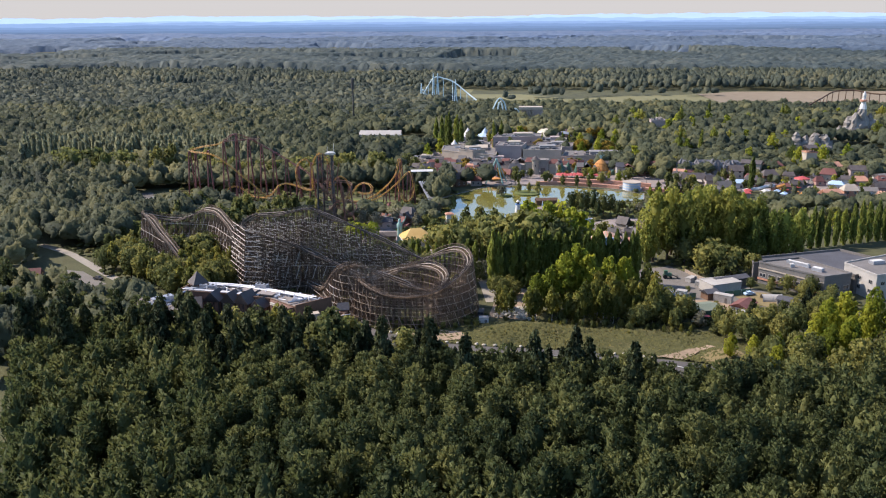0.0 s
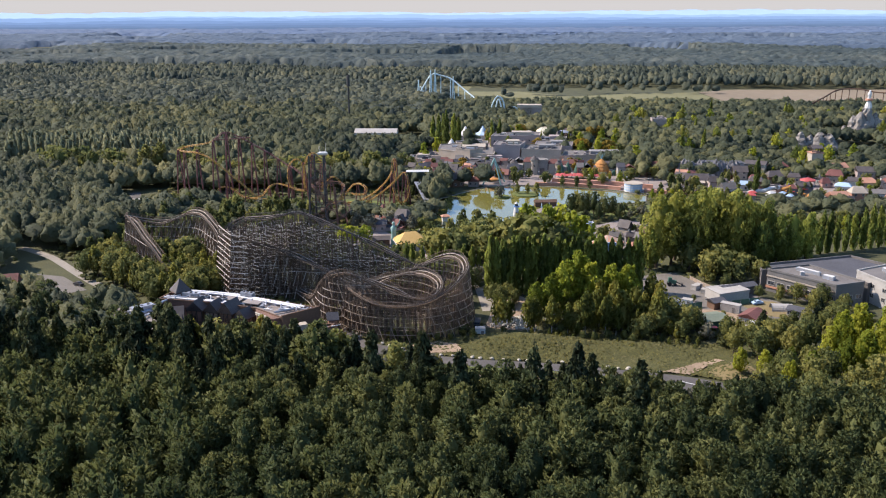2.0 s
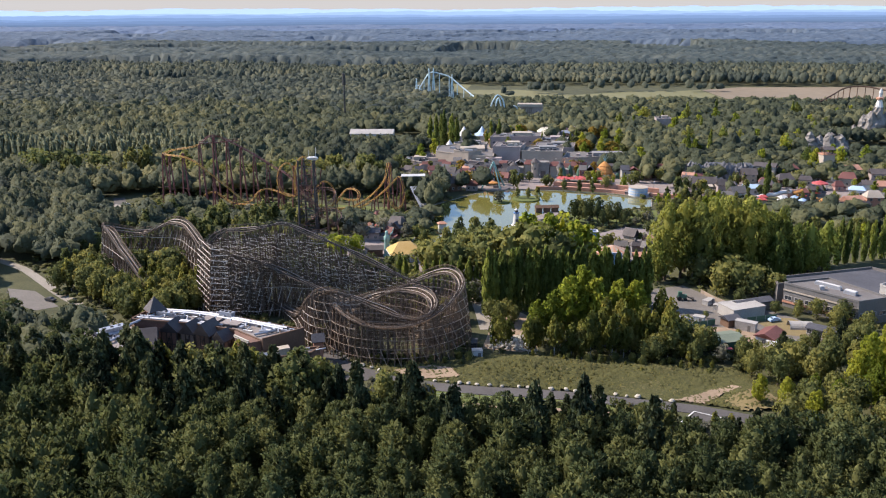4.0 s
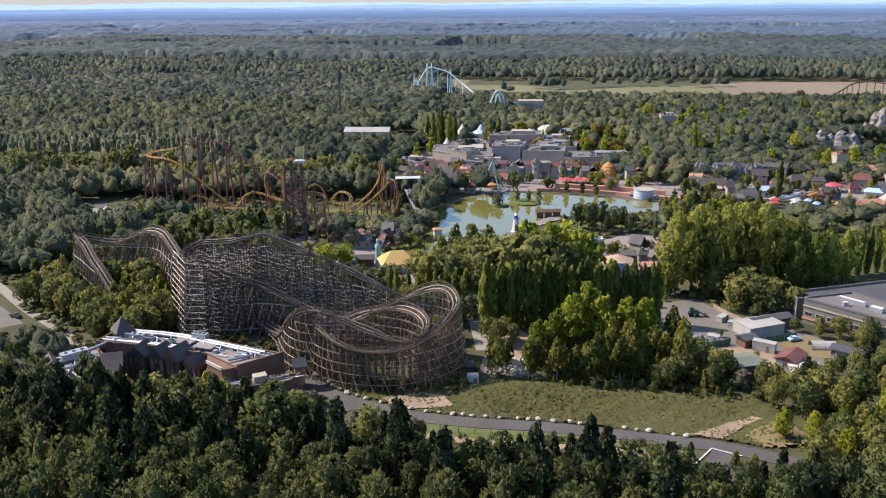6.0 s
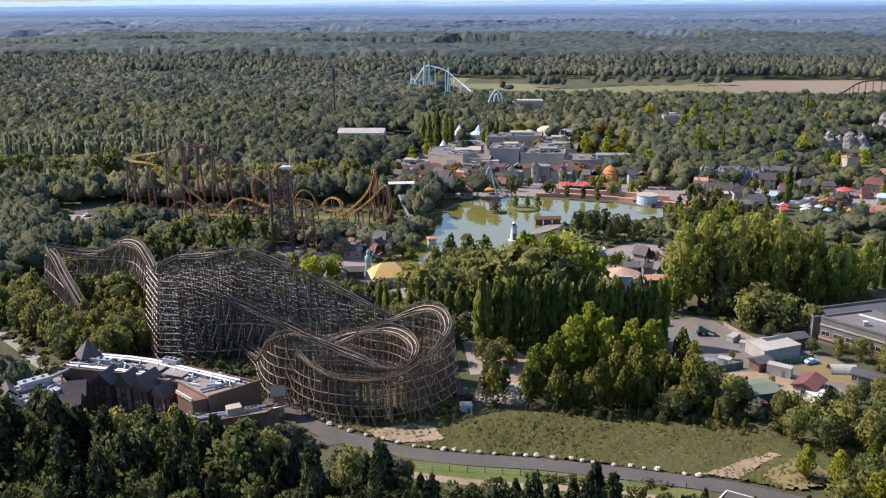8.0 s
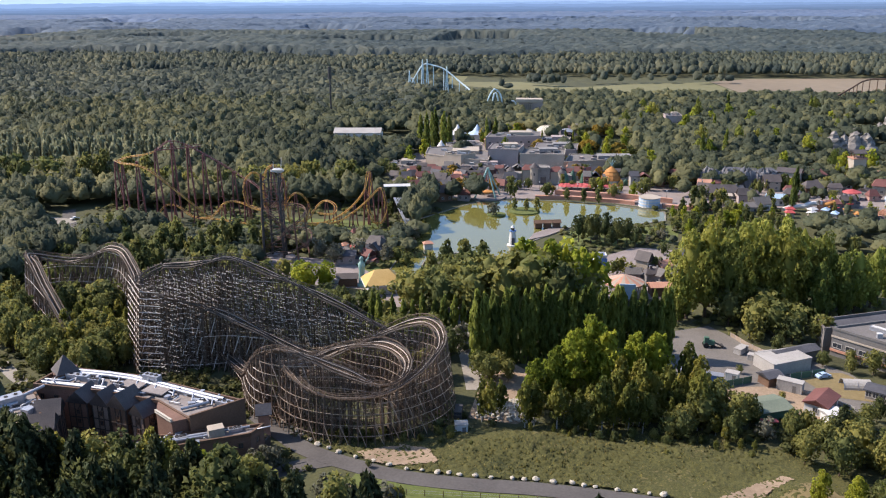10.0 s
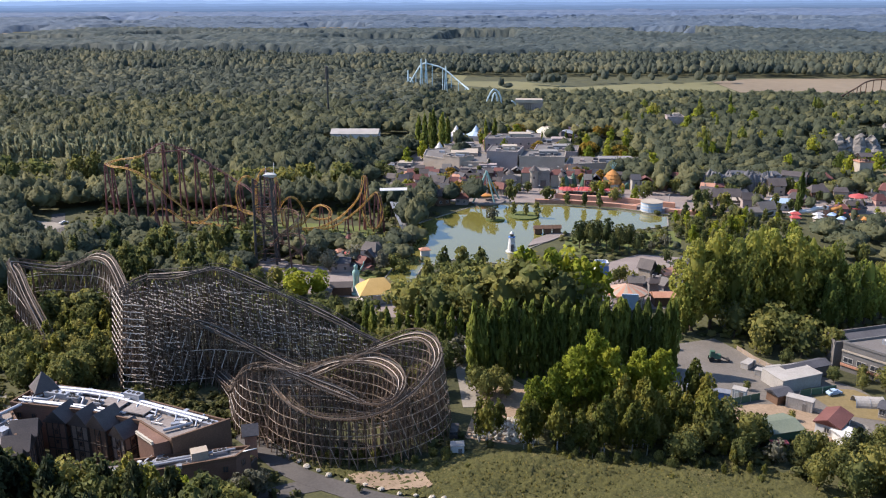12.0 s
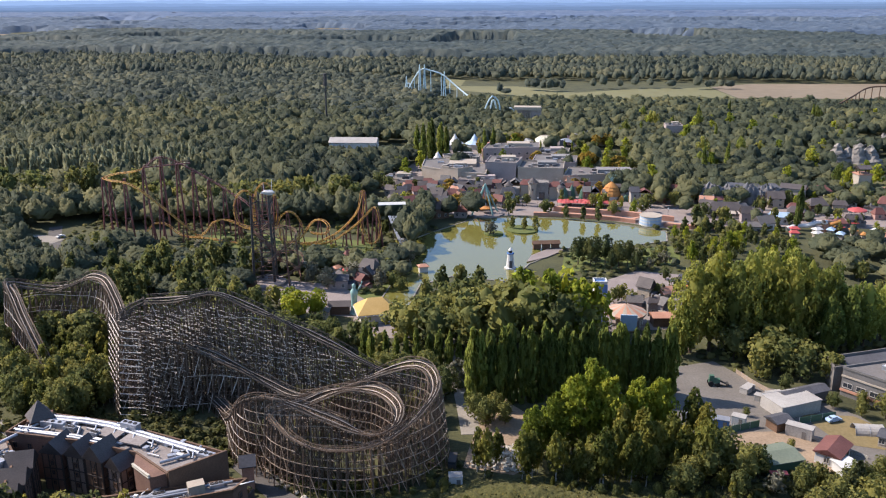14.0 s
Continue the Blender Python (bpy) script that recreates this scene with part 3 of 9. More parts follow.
# ---- foliage ----
def crown(kind, n, size, seed):
    """Corner points (n x 4 x 3) of leaf clumps for a crown of unit height and unit width, standing on z = 0."""
    rg = np.random.RandomState(seed)
    if kind == "spruce":
        k = 72
        lev = np.floor(np.arange(k) ** 1.0 / 6)
        z = np.clip(0.04 + 0.92 * (lev / 12.0) ** 0.92 + rg.uniform(-0.02, 0.02, k), 0.03, 0.99)
        a = lev * 0.9 + (np.arange(k) % 6) * 1.047 + rg.uniform(-0.3, 0.3, k)
        rr = (1.01 - z) * 0.42 * rg.uniform(0.45, 1.15, k)
        lob = np.stack([rr * np.cos(a), rr * np.sin(a), z], 1)
        rad = np.stack([0.025 + 0.15 * (1 - z)] * 2 + [0.03 + 0.02 * (1 - z)], 1)
    elif kind == "pine":
        big = n > 300
        k = 44 if big else 20
        z = 0.10 + 0.84 * ((np.arange(k) + 0.5) / k) ** 0.85 + rg.uniform(-0.03, 0.03, k)
        a = np.arange(k) * 2.4 + rg.uniform(-0.5, 0.5, k)
        env = np.clip((1.03 - z) * 1.9, 0, 1) ** 0.62 * np.clip(z * 2.6 + 0.30, 0, 1)
        rr = env * 0.37 * np.sqrt(rg.uniform(0.12, 1.0, k))
        lob = np.stack([rr * np.cos(a), rr * np.sin(a), z - 0.10 * (rr / 0.37) ** 2], 1)
        s = (0.085 + 0.055 * rg.rand(k)) * (0.60 + 0.5 * env) * (1.0 if big else 1.4)
        rad = np.stack([s * 1.15, s * 1.15, s * 0.62], 1)
    elif kind == "poplar":
        k = 24
        z = np.linspace(0.05, 0.92, k)
        a = rg.rand(k) * 6.283
        w = np.clip(np.sin(np.clip(z * 0.82 + 0.16, 0, 1) * 3.05) * 1.15, 0.12, 1)
        rr = 0.20 * w * rg.rand(k)
        lob = np.stack([rr * np.cos(a), rr * np.sin(a), z], 1)
        s = 0.26 * w * (0.75 + 0.5 * rg.rand(k)) + 0.03
        rad = np.stack([s, s, np.full(k, 0.085)], 1)
    elif kind == "upright":
        k = 46
        a = rg.rand(k) * 6.283
        rr = 0.36 * np.sqrt(rg.rand(k))
        top = 0.97 - 1.1 * rr ** 1.3 - 0.10 * rg.rand(k)
        z = 0.10 + (top - 0.16) * rg.rand(k) ** 0.7
        rr = rr * np.clip(0.55 + 1.6 * z * (1 - 0.55 * z), 0, 1)
        lob = np.stack([rr * np.cos(a), rr * np.sin(a), z], 1)
        s = 0.075 + 0.05 * rg.rand(k)
        rad = np.stack([s, s, 0.09 + 0.06 * rg.rand(k)], 1)
    elif kind == "willow":
        k = 20
        a = rg.rand(k) * 6.283
        rr = 0.38 * np.sqrt(rg.rand(k))
        z = 0.42 + 0.40 * np.sqrt(np.clip(1 - (rr / 0.46) ** 2, 0, 1)) - 0.1 * rg.rand(k)
        lob = np.stack([rr * np.cos(a), rr * np.sin(a), z - 0.1], 1)
        rad = np.stack([np.full(k, 0.15), np.full(k, 0.15), np.full(k, 0.32)], 1)
    else:
        k = (90 if n > 500 else 30 if n > 100 else 14) if kind == "round" else (110 if n > 500 else 34 if n > 100 else 16)
        u = rg.randn(k, 3)
        u /= np.linalg.norm(u, axis=1)[:, None]
        u *= ((0.45 + 0.66 * rg.rand(k) ** 0.6) if n > 200 else (0.80 + 0.2 * rg.rand(k)))[:, None]
        fat = 0.66 if n > 500 else 1.0 if n > 200 else 1.5
        if kind == "round":
            lob = np.stack([u[:, 0] * 0.36, u[:, 1] * 0.36, 0.50 + u[:, 2] * 0.37], 1)
            s = (0.10 + 0.08 * rg.rand(k)) * fat
            rad = np.stack([s, s, s * 0.8], 1)
        else:
            lob = np.stack([u[:, 0] * 0.36, u[:, 1] * 0.36, 0.48 + u[:, 2] * 0.43], 1)
            lob[:, :2] *= (1.15 - 0.55 * lob[:, 2:3])
            s = (0.10 + 0.08 * rg.rand(k)) * (1.15 - 0.4 * lob[:, 2]) * fat
            rad = np.stack([s, s, s * 0.75], 1)
    m = n * 3
    pick = rg.randint(0, k, m)
    d = rg.randn(m, 3)
    d /= np.linalg.norm(d, axis=1)[:, None]
    pos = lob[pick] + d * rad[pick] * (0.80 + 0.30 * rg.rand(m))[:, None]
    # keep the leaf clumps that lie farthest outside the other limbs
    depth = np.full(m, 9.0)
    for j in range(k):
        q = np.linalg.norm((pos - lob[j]) / rad[j], axis=1)
        depth = np.minimum(depth, np.where(pick == j, 9.0, q))
    best = np.argsort(-(depth + 0.35 * rg.rand(m) + 0.25 * pos[:, 2]))[:n]
    pos, d = pos[best], d[best]
    # shading follows the round of the limb and of the whole crown
    mid = pos - np.array([0, 0, 0.42])
    if kind in ("spruce", "poplar", "upright"):
        mid = pos * np.array([1.0, 1.0, 0.0]) + np.array([0, 0, 0.06])
    mid /= np.linalg.norm(mid, axis=1)[:, None] + 1e-6
    whole = 0.5 if kind in ("pine", "spruce") else 0.70
    soft = (1.0 - whole) * d + whole * mid + (0.62 if n > 200 else 0.22) * rg.randn(n, 3) + np.array([0, 0, 0.30])
    soft /= np.linalg.norm(soft, axis=1)[:, None]
    if kind in ("pine", "spruce"):
        out = np.stack([pos[:, 0], pos[:, 1], 0 * pos[:, 0]], 1)
        out /= np.linalg.norm(out, axis=1)[:, None] + 1e-6
        t = out * 0.8 + np.array([0, 0, 0.75 if kind == "pine" else -0.25]) + rg.randn(n, 3) * 0.45
        t /= np.linalg.norm(t, axis=1)[:, None]
        nor = np.cross(t, rg.randn(n, 3))
        nor /= np.linalg.norm(nor, axis=1)[:, None]
    else:
        nor = d * 0.3 + mid * 0.4 + rg.randn(n, 3) * 0.5 + np.array([0, 0, 0.3])
        nor /= np.linalg.norm(nor, axis=1)[:, None]
        t = np.cross(nor, rg.randn(n, 3))
        t /= np.linalg.norm(t, axis=1)[:, None]
    nor *= np.where((nor * soft).sum(1)[:, None] < 0, -1, 1)
    bt = np.cross(nor, t)
    sz = size * (0.55 + 0.9 * rg.rand(n))[:, None]
    asp = 0.75 if kind not in ("pine", "spruce") else 0.42
    q = np.stack([pos - t * sz - bt * sz * asp * 0.5, pos + t * sz * 0.4 - bt * sz * asp, pos + t * sz + bt * sz * asp * 0.4, pos - t * sz * 0.3 + bt * sz * asp], 1)
    q[:, 0] -= nor * sz * 0.3
    q[:, 2] -= nor * sz * 0.3
    return q, lob, rad, soft


INNER = {"round": ((0.02, 0.14), (0.24, 0.26), (0.30, 0.5), (0.21, 0.74), (0.02, 0.87)), "ragged": ((0.02, 0.08), (0.21, 0.2), (0.23, 0.45), (0.14, 0.72), (0.02, 0.88)),
         "pine": ((0.02, 0.08), (0.22, 0.18), (0.24, 0.42), (0.17, 0.70), (0.02, 0.88)), "spruce": ((0.02, 0.02), (0.28, 0.05), (0.19, 0.35), (0.09, 0.65), (0.01, 0.94)),
         "poplar": ((0.02, 0.02), (0.2, 0.15), (0.25, 0.42), (0.15, 0.75), (0.01, 0.94)), "upright": ((0.02, 0.05), (0.18, 0.2), (0.26, 0.46), (0.16, 0.72), (0.02, 0.88)),
         "willow": ((0.02, 0.12), (0.30, 0.2), (0.34, 0.5), (0.22, 0.72), (0.02, 0.82))}


def core(kind, seed, seg, fill=1.0):
    """The dense middle of a crown, so that it is not see-through."""
    rg = np.random.RandomState(seed + 500)
    prof = INNER[kind]
    v, nn, f = [], [], []
    for r, z in prof:
        for i in range(seg):
            a = 6.283 * i / seg
            rr = r * fill * rg.uniform(0.80, 1.14)
            v.append((rr * math.cos(a), rr * math.sin(a), z))
            nn.append((math.cos(a), math.sin(a), 1.5 * (z - 0.42)))
    for j in range(len(prof) - 1):
        for i in range(seg):
            p, q = j * seg + i, j * seg + (i + 1) % seg
            f += [(p, q, q + seg), (p, q + seg, p + seg)]
    nn = np.array(nn)
    return np.array(v), nn / np.linalg.norm(nn, axis=1)[:, None], np.array(f)


def crown_arrays(kind, n, size, seed, seg=7, fill=1.0):
    """Points, triangles and normals of a crown."""
    q, lob, rad, soft = crown(kind, n, size, seed)
    v = q.reshape(-1, 3)
    # leaf clumps as two triangles
    i = np.arange(n)[:, None] * 4
    f = np.concatenate([i + np.array([[0, 1, 2]]), i + np.array([[0, 2, 3]])])
    cv, cn, cf = core(kind, seed, seg, fill)
    return np.concatenate([v, cv]), np.concatenate([f, cf + len(v)]), np.concatenate([np.repeat(soft, 4, 0), cn])


def trunk_build(kind, h, base, top):
    """A tapered trunk with a few limbs, for a tree of height h whose crown starts at base."""
    b = Build()
    r = 0.018 * h if kind != "birch" else 0.011 * h
    rg = random.Random(int(h * 100))
    pts = [(0, 0, -0.2), (rg.uniform(-.1, .1), rg.uniform(-.1, .1), base * 0.6), (rg.uniform(-.25, .25), rg.uniform(-.25, .25), top)]
    b.cyl(pts[0], pts[1], r * 1.25, r * 0.9, 7)
    b.cyl(pts[1], pts[2], r * 0.9, r * 0.25, 6)
    for k in range(5 if kind != "poplar" else 3):
        a = k * 2.4 + rg.uniform(-.4, .4)
        z = base + (top - base) * (0.1 + 0.13 * k)
        rr = h * (0.15 if kind != "poplar" else 0.05)
        b.cyl((pts[2][0] * z / top, pts[2][1] * z / top, z), (rr * math.cos(a), rr * math.sin(a), z + h * 0.10), r * 0.4, r * 0.12, 5)
    return b


def tree(name, label, crown_kind, h, w, base, n, size, seed, leafmat, bark=BARK, trunk_kind="", group=""):
    """One tree: trunk and crown under an empty at its foot."""
    t = thing(name, label, "tree", (0, 0, 0), group)
    part("trunk", trunk_build(trunk_kind or crown_kind, h, base, base + (h - base) * 0.75), bark, t)
    v, f, nn = crown_arrays(crown_kind, n, size / w, seed, 9, 0.85 if crown_kind in ("pine", "spruce") else 0.80)
    v = v * np.array([w, w, 1.0])
    v[:, 2] = base * 0.85 + v[:, 2] * (h - base * 0.85)
    c = new("crown", raw_mesh("crown", v, f, leafmat, True, nn))
    c.parent = t
    return t


RG = np.random.RandomState(11)


def spot(x, y, s=1.0, lean=2.0):
    return Matrix.LocRotScale((x, y, 0), Euler((radians(RG.uniform(-lean, lean)), radians(RG.uniform(-lean, lean)), RG.uniform(0, 6.28))), (s * RG.uniform(0.92, 1.1), s * RG.uniform(0.92, 1.1), s))


LATE = []


class Kind:
    """A few grown models of one kind; plant() sets further copies of them, up to 280. far: lighter models for distance."""

    def __init__(self, models, h, far=None):
        self.models, self.h, self.used, self.far, self.count = models, h, [False] * len(models), far, 0

    def plant(self, x, y, h):
        if self.far and y > 330:
            return self.far.plant(x, y, h)
        if self.count >= 280:
            LATE.append((x, y, h))
            return None
        self.count += 1
        i = RG.randint(len(self.models))
        m = spot(x, y, h / self.h)
        if not self.used[i]:
            self.used[i] = True
            self.models[i].matrix_basis = m
            return self.models[i]
        c = copy_thing(self.models[i], Matrix.Identity(4))
        c.matrix_basis = m
        return c


def jitter_grid(x0, x1, y0, y1, step, keep_fn, rg):
    xs, ys = np.meshgrid(np.arange(x0, x1, step), np.arange(y0, y1, step))
    xs = xs + (np.arange(xs.shape[0])[:, None] % 2) * step / 2
    xs = (xs + rg.uniform(-0.38, 0.38, xs.shape) * step).ravel()
    ys = (ys + rg.uniform(-0.38, 0.38, ys.shape) * step).ravel()
    k = keep_fn(xs, ys)
    return xs[k], ys[k]


def wood(name, label, xs, ys, hs, ws, models, leafmat, rg, z0=0.0):
    """Many trees joined into one mesh, grown from a few crown models of unit size."""
    V, F, N, T, k = [], [], [], [], 0
    pick = rg.randint(0, len(models), len(xs))
    for i, (mv, mf, mn) in enumerate(models):
        w = np.where(pick == i)[0]
        if not len(w):
            continue
        a = rg.rand(len(w)) * 6.283
        ca, sa = np.cos(a)[:, None], np.sin(a)[:, None]
        x = (mv[None, :, 0] * ca - mv[None, :, 1] * sa) * ws[w][:, None] + xs[w][:, None]
        y = (mv[None, :, 0] * sa + mv[None, :, 1] * ca) * ws[w][:, None] + ys[w][:, None]
        z = mv[None, :, 2] * hs[w][:, None] + z0
        V.append(np.stack([x, y, z], -1).reshape(-1, 3))
        N.append(np.stack([mn[None, :, 0] * ca - mn[None, :, 1] * sa, mn[None, :, 0] * sa + mn[None, :, 1] * ca, np.broadcast_to(mn[None, :, 2], x.shape)], -1).reshape(-1, 3))
        T.append(np.repeat(0.62 * rg.rand(len(w)) + 0.38 * stand(xs[w], ys[w], 1.6), len(mv)))
        F.append((mf[None] + (np.arange(len(w)) * len(mv))[:, None, None]).reshape(-1, 3) + k)
        k += len(w) * len(mv)
    return tagged(new(name, raw_mesh(name, np.concatenate(V), np.concatenate(F), leafmat, True, np.concatenate(N), np.concatenate(T))), label, "wood", "", "stuff")


# ---- trees and woods ----
def lump_crown(kind, seg, rings, lobes, flakes, size, seed):
    """A crown for distance: a leafy dome of many swelling limbs, with loose clumps standing out of it."""
    rg = np.random.RandomState(seed)
    wide, tall = (0.50, 0.46) if kind == "round" else (0.42, 0.50)
    c = rg.randn(lobes, 3)
    c[:, 2] = np.abs(c[:, 2]) * 1.1 - 0.25
    c /= np.linalg.norm(c, axis=1)[:, None]
    c *= rg.uniform(0.55, 0.88, lobes)[:, None]
    rl = rg.uniform(0.14, 0.34, lobes)

    def surface(d):
        dc = d @ c.T
        disc = rl[None] ** 2 - (c ** 2).sum(1)[None] + dc ** 2
        t = np.where(disc > 0, dc + np.sqrt(np.clip(disc, 0, None)), 0)
        return np.clip(t.max(1), 0.60, None)

    th = np.linspace(0.94, 0.0, rings + 1)[:, None] * math.pi * 0.86
    ph = (np.arange(seg)[None] + 0.5 * (np.arange(rings + 1)[:, None] % 2)) * 2 * math.pi / seg
    d = np.stack([np.sin(th) * np.cos(ph), np.sin(th) * np.sin(ph), np.cos(th) * np.ones_like(ph)], -1).reshape(-1, 3)
    r = surface(d) * rg.uniform(0.86, 1.10, len(d))
    v = d * r[:, None] * np.array([wide, wide, tall]) + np.array([0, 0, 0.5])
    f = []
    for j in range(rings):
        for i in range(seg):
            p, q = j * seg + i, j * seg + (i + 1) % seg
            f += [(p, q, q + seg), (p, q + seg, p + seg)]
    f = np.array(f)
    fn = np.cross(v[f[:, 1]] - v[f[:, 0]], v[f[:, 2]] - v[f[:, 0]])
    nn = np.zeros_like(v)
    for k in range(3):
        np.add.at(nn, f[:, k], fn)
    nn /= np.linalg.norm(nn, axis=1)[:, None] + 1e-9
    nn = nn + np.array([0, 0, 0.5])
    nn /= np.linalg.norm(nn, axis=1)[:, None] + 1e-9
    if flakes:
        e = rg.randn(flakes, 3)
        e[:, 2] = np.abs(e[:, 2]) - 0.2
        e /= np.linalg.norm(e, axis=1)[:, None]
        pos = e * (surface(e) * rg.uniform(0.98, 1.10, flakes))[:, None] * np.array([wide, wide, tall]) + np.array([0, 0, 0.5])
        nor = e + 0.7 * rg.randn(flakes, 3)
        nor /= np.linalg.norm(nor, axis=1)[:, None]
        t = np.cross(nor, rg.randn(flakes, 3))
        t /= np.linalg.norm(t, axis=1)[:, None]
        bt = np.cross(nor, t)
        sz = size * rg.uniform(0.6, 1.4, flakes)[:, None]
        q = np.stack([pos - t * sz, pos - bt * sz * 0.7, pos + t * sz, pos + bt * sz * 0.7], 1).reshape(-1, 3)
        i = np.arange(flakes)[:, None] * 4 + len(v)
        f = np.concatenate([f, i + np.array([[0, 1, 2]]), i + np.array([[0, 2, 3]])])
        soft = e + 0.35 * rg.randn(flakes, 3) + np.array([0, 0, 0.5])
        soft /= np.linalg.norm(soft, axis=1)[:, None]
        v, nn = np.concatenate([v, q]), np.concatenate([nn, np.repeat(soft, 4, 0)])
    return v, f, nn


def thin(model_args, seg=6):
    """Crown model for distance; the finer, the more clumps are asked for."""
    kind, n, size, seed = model_args
    if kind == "pine":
        return crown_arrays(kind, n, size, seed, seg, 1.28)
    if n >= 150:
        return lump_crown(kind, 16, 9, 46, 150, 0.038, seed)
    if n >= 40:
        return lump_crown(kind, 12, 6, 34, 46, 0.048, seed)
    return lump_crown(kind, 9, 4, 20, 14, 0.070, seed) if n >= 14 else lump_crown(kind, 7, 4, 8, 0, 0.0, seed)


def road_dist(xs, ys):
    d = np.full(np.shape(xs), 1e9)
    for (x0, y0), (x1, y1) in zip(ROAD, ROAD[1:]):
        t = np.clip(((xs - x0) * (x1 - x0) + (ys - y0) * (y1 - y0)) / ((x1 - x0) ** 2 + (y1 - y0) ** 2), 0, 1)
        d = np.minimum(d, np.hypot(xs - x0 - t * (x1 - x0), ys - y0 - t * (y1 - y0)))
    return d


def pine_edge(xs):
    """Northern edge of the pine forest."""
    return np.interp(xs, [-140, -60, -48, -35, 0, 30, 50, 70, 110], [236, 234, 228, 221, 219, 218, 219, 222, 226])


PINES = Kind([tree("pine_tree", "Scots pine with a dense dark green crown in the forest", "pine", 16, 9.0 + 0.5 * i, 3.6, 1250, 0.40, 20 + i, L_PINE, group="pines of the forest") for i in range(6)], 16)
rg = np.random.RandomState(3)
px_, py_ = jitter_grid(-150, 150, 130, 240, 6.3, lambda x, y: (y < pine_edge(x) - 2) & (np.abs(x + 4) < 0.60 * y + 15), rg)
ph_ = rg.uniform(12.5, 17.5, len(px_)) - np.clip((py_ - pine_edge(px_) + 14) / 14, 0, 1) * 3.0
near = (np.abs(px_ + 2) < 70) & (py_ > 150) & (py_ < 217)
far_i = ~near
cnt = 0
for x, y, h in zip(px_[near], py_[near], ph_[near]):
    if cnt < 300:
        PINES.plant(x, y, h)
        cnt += 1
pine_models = [crown_arrays("pine", 420, 0.056, 60 + i) for i in range(4)]
for v, f, nn in pine_models:
    v[:, 2] = v[:, 2] * 0.9 + 0.1
sel = np.where(far_i)[0]
sel = np.concatenate([sel, np.where(near)[0][300:]])
wood("pine_wood", "dense dark green pine forest", px_[sel], py_[sel], ph_[sel], rg.uniform(9.4, 12, len(sel)), pine_models, L_PINEWOOD, rg)
bx_, by_ = jitter_grid(-200, 200, -60, 126, 9.0, lambda x, y: np.abs(x) < 255, rg)
wood("pine_wood", "pine forest beneath the flight", bx_, by_, rg.uniform(12, 17, len(bx_)), rg.uniform(11, 14, len(bx_)), [thin(("pine", 24, 0.13, 70 + i), 5) for i in range(2)], L_PINEWOOD, rg)
# bare stems under the pines
st = Build()
for x, y, h in zip(px_[sel], py_[sel], ph_[sel]):
    st.cyl((x, y, 0), (x, y, h * 0.6), 0.18, 0.10, 4, False)
tagged(new("pine_stems", st.mesh("pine_stems", BARK)), "bare brown pine stems in the forest shade", "wood", "", "stuff")

SPRUCES = Kind([tree("spruce_tree", "tall dark spruce with drooping tiers", "spruce", 18, 8.6, 0.8, 1000, 0.42, 30 + i, L_SPRUCE, group="spruces at the forest edge") for i in range(3)], 18)
for x, y, h in ((-96, 228, 20), (-88, 224, 21), (-80, 229, 19), (-72, 226, 21), (-66, 222, 20), (-60, 227, 19), (-54, 219, 20), (-100, 218, 21), (-108, 226, 20), (-116, 222, 21), (-124, 229, 20),
                (-76, 217, 20), (-92, 214, 19), (-48, 214, 18), (-42, 219, 17), (-36, 222, 15), (-29, 217, 14.5), (-22, 223, 11), (-3, 222, 11.5), (8, 221, 13), (11, 225, 12), (27, 216, 12.5), (33, 224, 10.5), (-132, 224, 20),
                (-38, 212, 16), (-68, 211, 19), (-58, 208, 18), (-84, 207, 19), (-104, 208, 20), (92, 288, 11), (88, 280, 10), (-142, 232, 20), (-150, 226, 20), (46, 217, 11), (58, 222, 12)):
    SPRUCES.plant(x, y, h)

for i in range(34):
    x = RG.uniform(-150, -50)
    SPRUCES.plant(x, RG.uniform(212, 231) - 6 * (x > -84), RG.uniform(19, 25) - 4 * max(0, (x + 75) / 25))

BROAD_FAR = Kind([tree("park_tree", "rounded green deciduous park tree", "round", 12, 8.6 + i, 1.2, 300, 0.56, 340 + i, L_BROAD) for i in range(4)], 12)
BROAD = Kind([tree("broadleaf_tree", "broad green deciduous tree", "round", 14, 9.5 + i, 1.2, 1250, 0.33, 40 + i, L_BROAD) for i in range(4)], 14, BROAD_FAR)
RAGGED_FAR = Kind([tree("slim_tree", "slim olive-green young tree in the park", "ragged", 10, 4.6, 1.4, 220, 0.42, 344 + i, L_BIRCH, BIRCH_BARK, "birch") for i in range(3)], 10)
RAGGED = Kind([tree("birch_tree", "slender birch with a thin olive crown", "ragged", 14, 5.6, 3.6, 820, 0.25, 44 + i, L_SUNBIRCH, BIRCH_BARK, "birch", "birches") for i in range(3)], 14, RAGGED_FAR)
LIMES_FAR = Kind([tree("bright_tree", "rounded bright yellow-green park tree", "ragged", 12, 7.6, 1.0, 380, 0.44, 350 + i, L_LIME) for i in range(3)], 12)
LIMES = Kind([tree("lime_green_tree", "tall tree with bright yellow-green leaves", "ragged", 20, 10.5, 2.6, 2700, 0.27, 50 + i, L_LIME) for i in range(3)], 20, LIMES_FAR)
POPLARS = Kind([tree("poplar_tree", "narrow dark green Lombardy poplar in a row", "poplar", 18, 3.9, 0.6, 950, 0.22, 54 + i, L_POPLAR, trunk_kind="poplar", group="row of poplars") for i in range(3)], 18)
BIGPOP = Kind([tree("tall_poplar", "tall broad poplar with bright green leaves", "upright", 28, 15.0, 1.0, 3200, 0.29, 58 + i, L_BIGPOP) for i in range(3)], 28)
